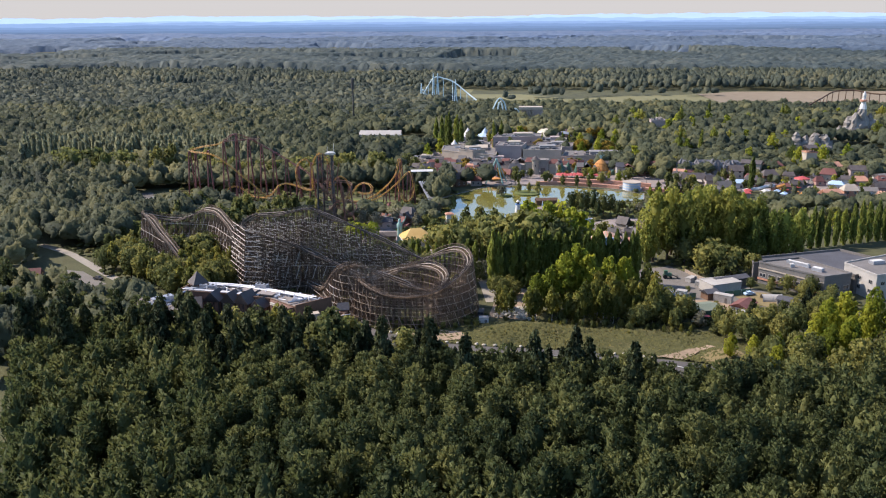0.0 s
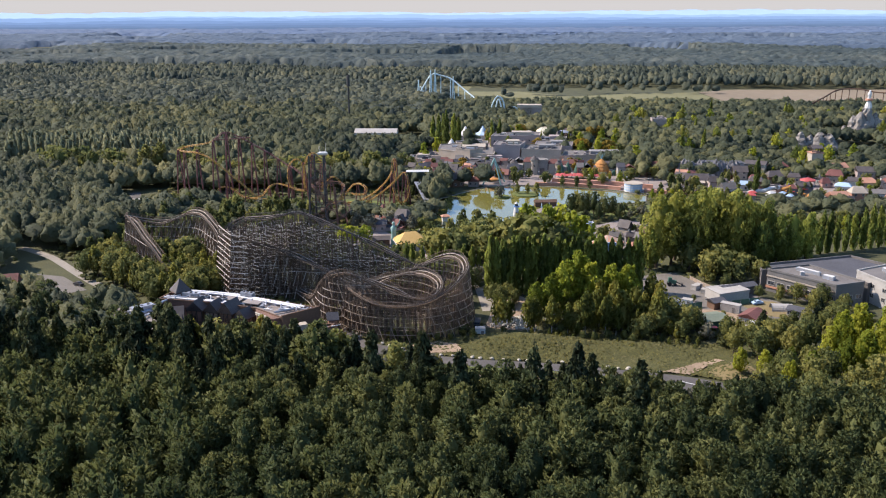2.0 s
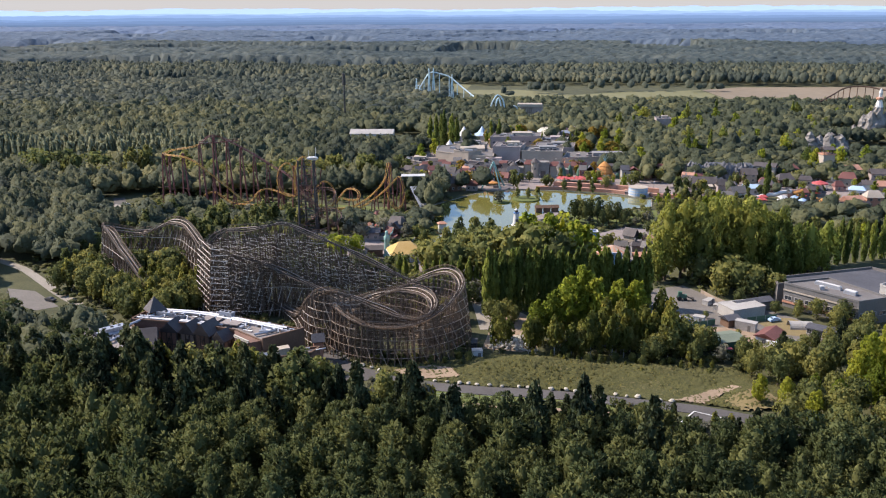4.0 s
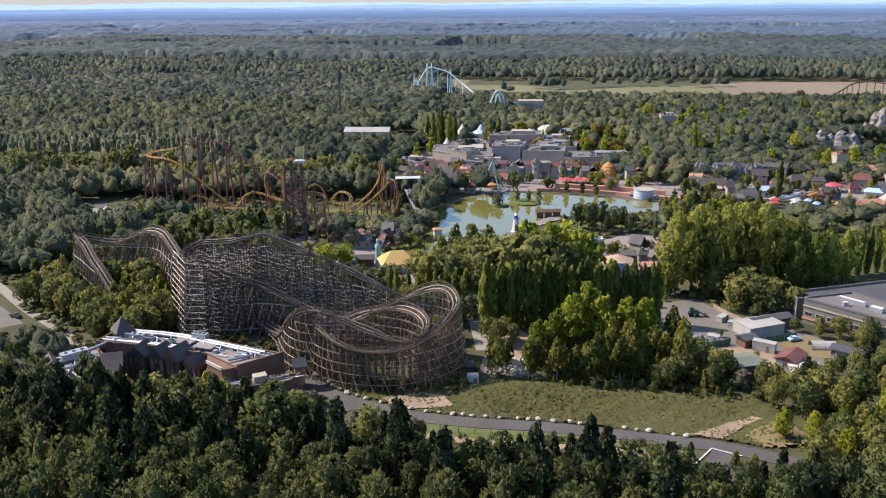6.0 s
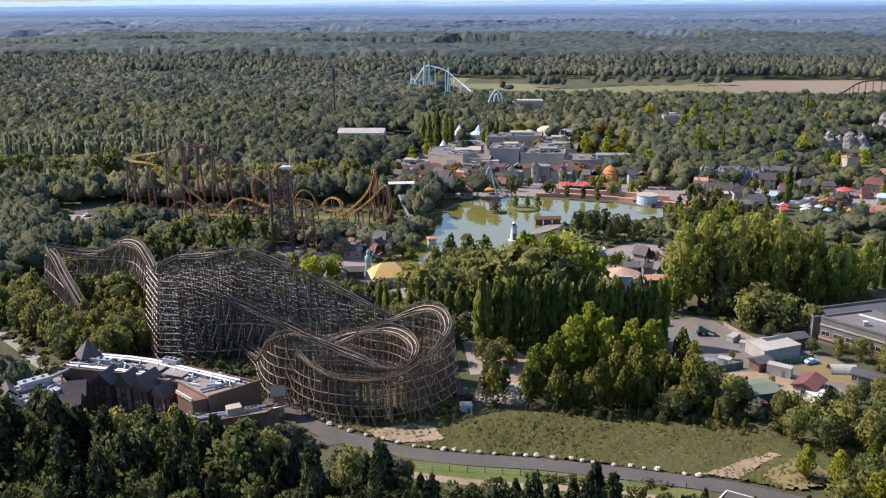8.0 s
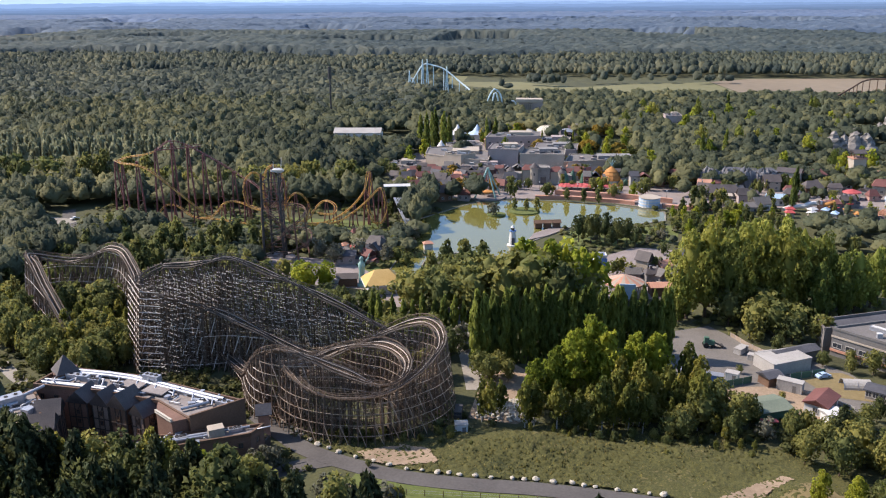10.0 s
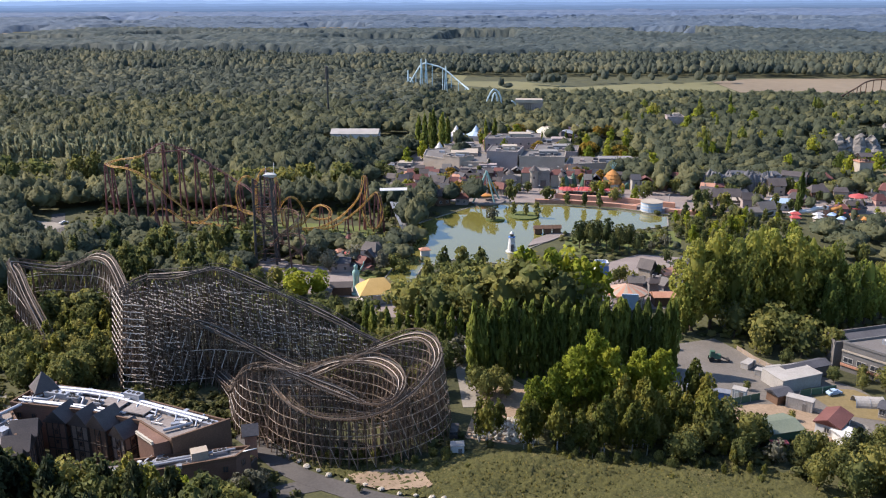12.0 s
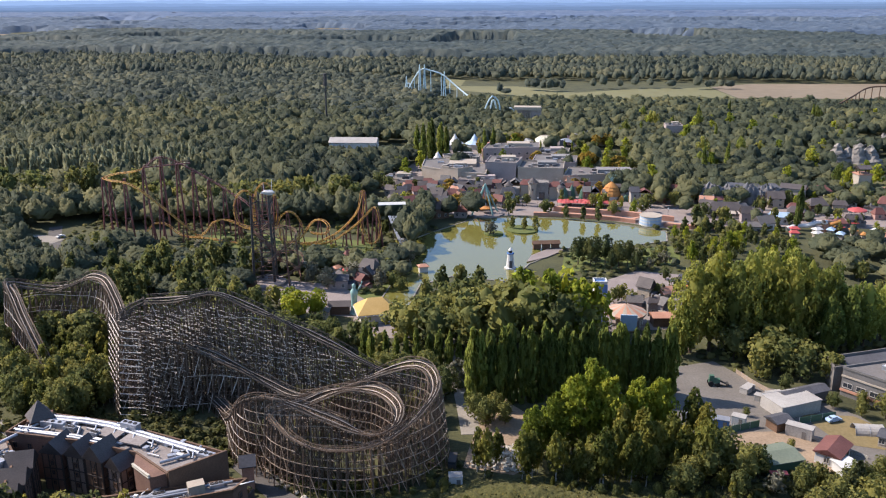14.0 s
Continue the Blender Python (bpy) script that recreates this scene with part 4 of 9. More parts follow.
GREENPOP = Kind([tree("tall_poplar", "tall broad poplar with green leaves", "upright", 26, 13.5, 1.0, 1800, 0.36, 61 + i, L_POPLAR) for i in range(2)], 26)
BIRCHY = Kind([tree("grey_green_tree", "upright tree with soft grey-green leaves", "ragged", 12, 6.4, 1.6, 620, 0.32, 47 + i, L_BIRCH) for i in range(3)], 12)
GOLDS = Kind([tree("turning_tree", "small tree with yellow autumn leaves", "round", 9, 7, 2.0, 420, 0.45, 64 + i, L_GOLD) for i in range(2)], 9)
WILLOWS = Kind([tree("willow_tree", "rounded willow with drooping yellow-green foliage", "willow", 11, 10, 2.0, 600, 0.45, 66 + i, L_LIME) for i in range(2)], 11)
SILVERS = Kind([tree("silver_willow", "silvery grey-green bushy tree", "round", 8, 7, 0.8, 420, 0.40, 68 + i, L_SILVER) for i in range(2)], 8)

# row of poplars, and its second row behind
for i in range(21):
    POPLARS.plant(-17 + i * 2.75, 308 + i * 0.56, 21.4 + RG.uniform(-1.2, 1.2))
for i in range(9):
    POPLARS.plant(-12 + i * 5.2, 315 + i * 0.8, 20 + RG.uniform(-1.2, 1.2))
for i in range(10):
    POPLARS.plant(-50 + i * 3.2, 326 + RG.uniform(-2, 2), 13.5 + RG.uniform(-1.5, 1.5))
for i in range(20):
    POPLARS.plant(106 + i * 4.2, 371 + i * 2.0, 17.5 + RG.uniform(-1.5, 1.5))
# tall poplars behind the yard
for x, y, h in ((48, 350, 33), (54, 352, 34), (60, 351, 34), (66, 354, 36), (72, 355, 35), (78, 353, 34), (85, 359, 32), (91, 361, 30), (57, 362, 33), (70, 365, 34), (82, 368, 32)):
    BIGPOP.plant(x, y, h)
for x, y, h in ((97, 356, 25), (103, 361, 24), (94, 368, 26), (45, 347, 20), (110, 366, 23), (88, 350, 22)):
    GREENPOP.plant(x, y, h)
# cluster by the meadow
for x, y, h in ((14.5, 288, 25), (10, 285, 22), (18.5, 286, 22), (25.5, 289, 20.5), (31, 291, 20), (5.5, 283, 17.5), (0.5, 281, 15)):
    LIMES.plant(x, y, h)
for i in range(38):
    x = RG.uniform(-1, 44)
    RAGGED.plant(x, RG.uniform(270, 284) + 0.03 * x, RG.uniform(9, 17.5))
for x, y, h in ((-10.5, 272, 13.5), (-12.5, 274.5, 12), (-8, 276, 11), (-2, 272, 13), (38, 290, 17), (41, 287, 15)):
    RAGGED.plant(x, y, h)
for x, y, h in ((-15, 300, 8), (-12, 296, 9), (-10, 301, 8), (-7, 298, 7)):
    BROAD.plant(x, y, h)
for x, y, h in ((18, 297, 12), (54, 272, 6.0), (-22, 320, 8)):
    SILVERS.plant(x, y, h)
for x, y, h in ((44, 280, 12), (48, 276, 11), (52, 279, 9), (40, 275, 12), (60, 272, 9), (66, 268, 9), (72, 266, 9.5), (64, 276, 7), (78, 264, 10), (85, 276, 9), (72, 276, 8), (95, 302, 9), (99, 308, 9), (92, 312, 8),
                (66, 338, 12), (72, 337, 13), (78, 336, 12), (70, 344, 14), (60, 345, 13), (84, 332, 11), (76, 332, 10), (64, 334, 9), (90, 270, 10), (98, 285, 10)):
    BROAD.plant(x, y, h)
for x, y, h in ((83, 284, 7), (88, 285, 8), (79, 280, 7), (75, 278, 6), (92, 283, 8), (59, 291, 3), (63, 293, 3), (80, 316, 5), (86, 312, 5), (70, 325, 6), (66, 331, 5), (98, 292, 8), (103, 298, 9), (44, 292, 6), (47, 289, 5), (56, 309, 3), (88, 318, 5)):
    BROAD.plant(x, y, h)
# right foreground
for x, y, h in ((84, 252, 15), (89, 258, 17), (95, 262, 18.5), (92, 248, 15), (58, 245, 9.5), (64, 242, 10), (72, 247, 9), (76, 240, 11), (68, 233, 11), (104, 263, 19), (110, 259, 20), (100, 256, 17), (116, 264, 19), (93, 249, 14), (86, 246, 13), (122, 256, 20), (108, 248, 16)):
    LIMES.plant(x, y, h)
for x, y, h in ((68, 238, 12), (74, 233, 13), (80, 240, 12), (62, 232, 10), (84, 230, 12), (92, 236, 13), (72, 224, 12), (100, 240, 13), (78, 250, 9), (110, 236, 14), (94, 225, 13), (104, 226, 13), (66, 246, 7), (86, 256, 9), (118, 244, 14), (60, 226, 9), (126, 240, 15), (84, 220, 12)):
    BROAD.plant(x, y, h)
# shrubs and tall spruces between pines and road
for x, y, h in ((-57, 219, 22.5), (-53, 222, 20), (-35, 221, 17)):
    BROAD.plant(x, y, h)
for x, y, h in ((-50, 226, 14), (-36, 227, 12), (52, 224, 10), (-40.7, 211.5, 24), (-27.6, 213, 24), (-31, 216, 19), (-17.2, 203, 23.5), (-0.4, 205, 24), (10.9, 210, 24), (15, 214, 19), (24.8, 201, 23.5), (-46, 216, 21), (4, 217, 15)):
    SPRUCES.plant(x, y, h)
for i in range(34):
    x = RG.uniform(-52, 50)
    y = RG.uniform(222, 234 - max(0, x - 20) * 0.2)
    (RAGGED, BROAD, RAGGED, SILVERS)[i % 4].plant(x, y, RG.uniform(3.0, 6.0) if x > -25 else RG.uniform(6, 10))
for i in range(22):
    BROAD.plant(RG.uniform(-56, -10), RG.uniform(261.5, 266.5), RG.uniform(1.5, 3.6))
# dark undergrowth trees in front of the cluster
for i in range(18):
    x = RG.uniform(8, 50)
    (BROAD, RAGGED)[i % 2].plant(x, RG.uniform(268.5, 277), RG.uniform(5, 10))
for i in range(26):
    (BROAD, RAGGED)[i % 2].plant(-2 + i * 2.1 + math.sin(i * 5) * 0.8, 268 + math.sin(i * 2.3) * 1.5 - max(0, i - 19) * 0.6, 2.2 + 1.6 * math.sin(i * 1.7) ** 2)
for x, y, h in ((60, 262, 9), (66, 258, 11), (70, 262, 12), (75, 257, 12), (73, 268, 10), (80, 262, 13), (66, 266, 8)):
    BROAD.plant(x, y, h)
SPRUCES.plant(69, 268, 13)
for x, y, h in ((-44, 264, 3.5), (-30, 262, 3), (-26, 263, 2.6), (-22, 266, 3), (-57, 266, 2), (-36, 251, 2.2), (-21, 262, 2.4), (-40, 263, 2.5), (-14, 262, 2), (30, 262, 2.2)):
    BROAD.plant(x, y, h)
# around the hotel
for x, y, h in ((-80, 233, 13), (-74, 235, 14), (-69, 236, 13), (-64, 234, 13), (-86, 230, 14), (-60, 232, 11), (-91, 229, 14), (-67, 231, 15)):
    LIMES.plant(x, y, h)
for x, y, h in ((-88, 231, 18), (-82, 231, 18), (-76, 231, 18.5), (-72, 232, 17), (-95, 230, 18), (-102, 231, 18), (-62, 230, 15), (-57, 229, 13), (-79, 227, 18), (-69, 227, 18), (-66, 238, 8), (-108, 236, 11), (-114, 238, 12), (-62, 243, 6.5), (-59, 245, 6), (-122, 240, 13)):
    (BROAD if RG.rand() < 0.75 else RAGGED).plant(x, y, h)
SILVERS.plant(-57.5, 247, 7)
SILVERS.plant(-60.5, 246, 6)

# birches and shrubs behind the hotel and round the coaster
for i in range(46):
    x = RG.uniform(-166, -117)
    y = RG.uniform(277, 318)
    if math.hypot(x + 150, y - 314) > 7 and not (y < 285 + (-130 - x) * 0.75) and abs(y - (290 + (-148 - x) * 0.4)) > 5 and abs((x + 136) * 0.55 + (y - 320)) > 4:
        (RAGGED if i % 2 else BROAD).plant(x, y, RG.uniform(9, 14))
for i in range(34):
    x = RG.uniform(-112, -72)
    RAGGED.plant(x, 281 + (x + 112) * -0.18 + RG.uniform(-3, 2), RG.uniform(1.5, 3.2))
for i in range(26):
    RAGGED.plant(RG.uniform(-152, -122), RG.uniform(322, 340), RG.uniform(7, 10))
for x, y, h in ((-50, 299, 9), (-46, 297, 10), (-42, 299, 9), (-38, 297, 10), (-34, 299, 9), (-53, 296, 7), (-30, 296, 10), (-26, 299, 9), (-47, 312, 12), (-42, 314, 13), (-36, 312, 13), (-30, 315, 13), (-54, 318, 11), (-24, 310, 11)):
    BROAD.plant(x, y, h)

# young trees before the steel coaster, and the wood in which the return hill stands
for i in range(80):
    x, y = RG.uniform(-176, -100), RG.uniform(358, 430)
    if not (x > -108 and 384 < y < 414) and not (x < -150 and y < 372):
        (RAGGED, RAGGED, BIRCHY)[i % 3].plant(x, y, RG.uniform(11.5, 16.5) * (0.45 if y > 412 else 1.0))
for x, y, h in ((-131, 291, 11), (-137, 296, 12.5), (-142, 300, 12), (-147, 304, 13), (-151, 308, 13), (-139, 293, 11), (-134, 288.5, 10), (-146, 299, 12), (-153, 303, 13), (-157, 313, 13.5), (-160, 320, 13.5), (-133, 299, 8), (-138, 308, 9), (-146, 317, 10), (-152, 327, 11), (-141, 313, 9.5)):
    (BROAD if RG.rand() < 0.7 else BIRCHY).plant(x, y, h)
RETURN_HILL = [(-128, 298), (-144.7, 313), (-160, 330), (-167.5, 341), (-156.5, 347), (-144, 347), (-130.4, 335), (-118.5, 317), (-109, 299)]
for i in range(190):
    x, y = RG.uniform(-176, -114), RG.uniform(286, 338)
    d = min(math.hypot(x - a - (c - a) * k / 8, y - b - (e - b) * k / 8) for (a, b), (c, e) in zip(RETURN_HILL, RETURN_HILL[1:]) for k in range(9))
    if d > 3.4 and abs((x + 136) * 0.55 + (y - 320)) > 3.5 and y > 287 + (-130 - x) * 0.62:
        (BROAD, BIRCHY, RAGGED, BROAD)[i % 4].plant(x, y, RG.uniform(8.5, 13.5) - 2.5 * (d < 6))

# tall conifers at the western end of the forest, before the sandy track
for i in range(110):
    x, y = RG.uniform(-205, -118), RG.uniform(222, 272)
    if y < 250 + (-118 - x) * 0.30 and math.hypot(x + 124, y - 258) > 14:
        (SPRUCES, PINES, SPRUCES)[i % 3].plant(x, y, RG.uniform(13, 19))

# woods west of the coaster and between the coasters
def west_keep(x, y):
    ok = (x > -0.62 * y - 25)
    ok &= ~inside([(-235, 475), (-205, 478), (-178, 412), (-196, 398), (-212, 425), (-245, 440)], x, y)
    ok &= ~inside([(-228, 357), (-205, 345), (-186, 330), (-150, 298), (-126, 286), (-118, 262), (-150, 262), (-205, 290), (-215, 330)], x, y)
    ok &= ~inside([(-128, 240), (-128, 278), (-60, 274), (-50, 240)], x, y)
    ok &= ~inside([(-122, 340), (-70, 328), (-50, 315), (-10, 300), (-10, 255), (-66, 255), (-70, 285), (-100, 284), (-118, 290)], x, y)
    ok &= ~inside([(-170, 318), (-172, 350), (-136, 352), (-118, 322), (-125, 316), (-138, 334), (-156, 336), (-150, 308)], x, y)
    ok &= ~inside([(-108, 412), (-58, 412), (-40, 350), (-66, 346), (-108, 384)], x, y)
    ok &= ~inside([(-212, 430), (-60, 428), (-60, 482), (-135, 486), (-200, 474)], x, y)
    ok &= ~inside([(-45, 420), (10, 420), (-5, 345), (-45, 345)], x, y)
    return ok


wx_, wy_ = jitter_grid(-330, -52, 180, 500, 7.4, lambda x, y: west_keep(x, y) & (x < -52) & ((x < -126) | (y > 330)) & ((y > 222) | (x < -152)), rg)


def low(x, y):
    """Younger trees stand before the steel coaster."""
    return 1 - 0.5 * np.clip((y - 350) / 40, 0, 1) * np.clip((x + 178) / 25, 0, 1) * (y < 440)


near_w = (wx_ > -185) & (wy_ > 270) & (wy_ < 425)
order = np.where(near_w)[0]
for i in order[:100]:
    (BROAD if RG.rand() < 0.6 else RAGGED).plant(wx_[i], wy_[i], RG.uniform(8, 12) * low(wx_[i], wy_[i]))
rest = np.concatenate([np.where(~near_w)[0], order[100:]])
mid_models = [thin((k, 170, 0.062, 80 + i)) for i, k in enumerate(("round", "ragged", "round"))]
wood("west_wood", "mixed green deciduous wood", wx_[rest], wy_[rest], rg.uniform(11, 17, len(rest)) * low(wx_[rest], wy_[rest]), rg.uniform(8.5, 13, len(rest)), mid_models, L_WOODS, rg)

# bushes and undergrowth on the open ground
ux_, uy_ = jitter_grid(-215, 112, 230, 500, 4.6, lambda x, y: ~inside(MEADOW_POLY, x, y) & ~inside(LAKE, x, y) & (road_dist(x, y) > 5) & ~inside([(-128, 236), (-128, 276), (-66, 266), (-58, 244), (-90, 232)], x, y) & (y > pine_edge(x) + 6), rg)
keep_u = stand(ux_, uy_, 0.45) > 0.40
for p in ([(36, 306), (41, 338), (54, 344), (64, 328), (75, 323), (92, 296), (78, 281), (48, 282)], [(84, 324), (103, 304), (146, 312), (124, 352), (83, 336)], [(-196, 318), (-184, 318), (-140, 282), (-150, 280), (-190, 302)], [(-85, 372), (-40, 352), (-45, 372), (-74, 400), (-104, 405)],
          [(14, 362), (60, 372), (72, 395), (66, 425), (40, 430), (20, 410)], [(-16, 274), (-14, 300), (-8, 312), (2, 300), (2, 276)], [(-60, 262), (-62, 290), (-24, 290), (-22, 260)], [(-118, 294), (-118, 310), (-40, 310), (-40, 294)]):
    keep_u &= ~inside(p, ux_, uy_)
ux_, uy_ = ux_[keep_u], uy_[keep_u]
ex_, ey_ = jitter_grid(-18, 76, 262, 286, 4.2, lambda x, y: ~inside(MEADOW_POLY, x, y - 2) & ~((x > 46) & (y > 279)) & ~((x < 4) & (y > 272)), rg)
bx2, by2 = jitter_grid(-22, 30, 239.6, 242.4, 1.5, lambda x, y: stand(x, y, 0.3) > 0.35, rg)
ux_, uy_ = np.concatenate([ux_, ex_, bx2]), np.concatenate([uy_, ey_, by2])
gx2, gy2 = jitter_grid(-126, -58, 271, 293, 2.3, lambda x, y: (y > 276 - np.clip(x + 98, 0, 40) * 0.32) & (y < 294 - np.clip(x + 100, 0, 60) * 0.45), rg)
ux_, uy_ = np.concatenate([ux_, gx2]), np.concatenate([uy_, gy2])
L_BUSH = leaf("bush_leaves", (0.044, 0.056, 0.022), (0.102, 0.108, 0.038), (0.195, 0.172, 0.058), 0.4, True)
uh_ = rg.uniform(0.8, 3.0, len(ux_)) * np.where(uy_ < 243, 0.4, 1.0)
uw_ = rg.uniform(2.4, 5.0, len(ux_)) * np.where(uy_ < 243, 0.5, 1.0)
uh_[-len(gx2):] *= 0.55
uw_[-len(gx2):] *= 0.7
close = uy_ < 300
wood("undergrowth", "low mixed bushes and undergrowth round the coaster", ux_[close], uy_[close], uh_[close], uw_[close], [crown_arrays("round", 44, 0.13, 150 + i, 5, 0.9) for i in range(3)], L_BUSH, rg, -0.15)
wood("undergrowth", "low mixed bushes and undergrowth", ux_[~close], uy_[~close], uh_[~close], uw_[~close], [thin((k, 26, 0.12, 153 + i), 5) for i, k in enumerate(("round", "round"))], L_BUSH, rg, -0.15)

for i in range(44):
    x = RG.uniform(-205, -66)
    (RAGGED, BROAD, SILVERS)[i % 3].plant(x, RG.uniform(428, 447) if i % 4 else RG.uniform(468, 484), RG.uniform(3.5, 7.5))
# trees round the lake and the squares
for x, y, h in ((-40, 345, 16), (-34, 350, 17), (-28, 355, 17), (-44, 352, 14), (-22, 350, 20), (-30, 340, 17), (-15, 352, 21), (-8, 356, 22), (-2, 350, 23), (8, 348, 21), (-10, 345, 20), (-20, 342, 18), (12, 360, 20), (2, 366, 20),
                (-18, 364, 15), (-30, 368, 15), (-24, 374, 16), (-12, 372, 15), (10, 374, 16), (16, 352, 16), (-36, 360, 13), (-52, 340, 12), (-47, 334, 10), (-58, 336, 10)):
    BROAD.plant(x, y, h)
for x, y, h in ((-34, 385, 15), (-27, 388, 14), (-20, 392, 13), (-38, 378, 12)):
    RAGGED.plant(x, y, h)
for x, y, h in ((4, 354, 25), (-3, 358, 24), (14, 352, 22), (19, 358, 20), (9, 360, 24)):
    LIMES.plant(x, y, h)
for x, y, h in ((17, 436, 12), (22, 434, 13), (28, 437, 13), (33, 433, 12), (25, 441, 11), (37, 436, 11), (20, 443, 10), (40, 430, 9), (30, 428, 9)):
    PINES.plant(x, y, h)
for x, y, h in ((28, 392, 6.5), (34, 390, 6.5), (31, 395, 7), (44, 448, 6), (52, 450, 6), (60, 455, 6.5), (66, 462, 8), (70, 470, 7), (48, 440, 5), (44, 398, 7), (52, 404, 7), (60, 392, 8), (56, 384, 8), (66, 404, 8), (50, 420, 6)):
    BROAD.plant(x, y, h)
for x, y, h in ((-80, 362, 11), (-75, 366, 10.5), (-84, 368, 10)):
    WILLOWS.plant(x, y, h)
for x, y, h in ((-78, 396, 9), (-70, 402, 9), (-86, 402, 9), (-58, 398, 8), (-52, 432, 6)):
    SILVERS.plant(x, y, h)
for x, y, h in ((-54, 400, 7), (-50, 396, 6), (-60, 420, 6), (-64, 430, 6), (-48, 372, 6), (-70, 352, 9), (-64, 344, 10), (-92, 376, 9), (-98, 372, 10)):
    BROAD.plant(x, y, h)
for x, y, h in ((-52, 516, 8), (-46, 513, 8), (-42, 520, 9), (40, 706, 11), (47, 712, 11)):
    GOLDS.plant(x, y, h)
for x, y, h in ((-14.5, 512, 12), (14, 508, 8), (22, 506, 8), (29, 504, 8.5), (74, 496, 13), (110, 492, 8), (-6, 486, 7), (-12, 487, 7), (-1, 484, 8), (84, 488, 8), (90, 492, 7)):
    RAGGED.plant(x, y, h)
SILVERS.plant(-21, 476, 7)
POPLARS.plant(121, 500, 21)
for x, y, h in ((-75, 640, 26), (-70, 645, 28), (-64, 642, 27), (-80, 648, 24), (-60, 650, 23), (-72, 655, 25), (-36, 660, 20), (-31, 662, 21)):
    POPLARS.plant(x, y, h)

for i in range(70):
    x, y = RG.uniform(60, 112), RG.uniform(425, 488)
    if y > 425 + (x - 60) * 0.2:
        (RAGGED if i % 3 else LIMES).plant(x, y, RG.uniform(6, 10))
for x, y, h in ((-84, 560, 10), (-90, 566, 11), (-76, 580, 10), (-80, 600, 12), (-86, 610, 12), (-58, 530, 7), (-70, 528, 8), (-34, 528, 6), (-16, 536, 8), (-74, 622, 13), (26, 574, 8), (56, 574, 9), (62, 580, 9), (58, 552, 8), (66, 548, 9), (70, 540, 9), (78, 545, 9), (24, 640, 10), (30, 650, 11), (28, 626, 9), (34, 636, 10), (40, 620, 11), (46, 640, 12), (54, 650, 12), (26, 668, 10), (36, 680, 11), (28, 692, 10), (48, 690, 12), (58, 668, 12), (-40, 676, 9), (-30, 682, 10), (-20, 688, 9), (-52, 668, 10), (-66, 670, 12), (-34, 700, 9), (-24, 712, 10), (-40, 716, 10), (10, 672, 8), (50, 604, 11), (64, 612, 12), (56, 626, 11), (44, 602, 9), (66, 594, 10)):
    (BROAD if RG.rand() < 0.7 else LIMES).plant(x, y, h)
for x, y, h in ((90, 512, 7), (82, 520, 8), (112, 530, 9), (132, 528, 8), (146, 520, 7), (150, 545, 9), (166, 560, 9), (168, 535, 7), (180, 548, 9), (192, 534, 8), (128, 545, 10), (112, 538, 8), (118, 558, 11), (96, 560, 12), (86, 562, 12), (186, 505, 7), (196, 498, 8), (165, 498, 6), (142, 506, 6), (154, 512, 6), (78, 508, 7), (104, 516, 6)):
    (BROAD if RG.rand() < 0.8 else RAGGED).plant(x, y, h)

BUILT = [[(-95, 560), (-70, 700), (10, 720), (60, 700), (55, 600), (30, 560), (60, 545), (75, 500), (-60, 508)], [(75, 505), (75, 540), (215, 545), (215, 470), (125, 470), (95, 490)],
         [(-150, 655), (-150, 705), (-88, 705), (-88, 655)], [(180, 640), (180, 690), (250, 690), (250, 640)], [(-25, 790), (-25, 830), (10, 830), (10, 790)], [(225, 715), (225, 775), (310, 775), (310, 715)], LAKE]


def park_keep(x, y):
    ok = (np.abs(x + 0.06 * y) < 0.60 * y + 30) & (x > -95 - 0.02 * y)
    for p in BUILT:
        ok &= ~inside(p, x, y)
    for p in (F_A, F_B, F_C):
        ok &= ~inside(p, x, y)
    ok &= ~((y < 470) & (x < 78)) & ~((y < 540) & (x < -58))
    ok &= ~((x > 95) & (y < 395)) & ~((y < 500) & (x < 116))
    return ok


kx_, ky_ = jitter_grid(-160, 720, 385, 965, 9.4, park_keep, rg)
kh_ = rg.uniform(9, 15, len(kx_)) - 3.5 * ((ky_ < 640) & (kx_ > 100)) - 3.0 * np.clip((ky_ - 800) / 150, 0, 1)
near_k = np.where((ky_ < 640) & (kx_ < 330))[0]
for i in near_k[:40]:
    (BROAD if RG.rand() < 0.7 else LIMES if RG.rand() < 0.4 else RAGGED).plant(kx_[i], ky_[i], kh_[i])
far_k = np.setdiff1d(np.arange(len(kx_)), near_k[:40])
kw_ = rg.uniform(9, 15.5, len(kx_))
close_k = far_k[(ky_[far_k] < 640) & (kx_[far_k] < 330)]
far_k = np.setdiff1d(far_k, close_k)
wood("park_wood", "mixed green trees between the lanes of the park", kx_[close_k], ky_[close_k], kh_[close_k], kw_[close_k] * 0.9, [lump_crown(k, 14, 8, 44, 110, 0.042, 96 + i) for i, k in enumerate(("round", "ragged", "round", "round"))], L_WOODS, rg)
wood("park_wood", "mixed green trees of the park", kx_[far_k], ky_[far_k], kh_[far_k], kw_[far_k], [thin((k, 84, 0.078, 90 + i)) for i, k in enumerate(("round", "ragged", "round", "round"))], L_WOODS, rg)


def mid_keep(x, y):
    ok = (np.abs(x + 0.115 * y) < 0.56 * y + 40) & (x < -90 - 0.02 * y)
    ok &= ~inside([(-152, 630), (-152, 705), (-88, 705), (-92, 630)], x, y)
    ok &= ~inside(F_C, x, y) & ~inside(F_A, x, y)
    ok &= ~((y < 512) & (x > -330))
    return ok


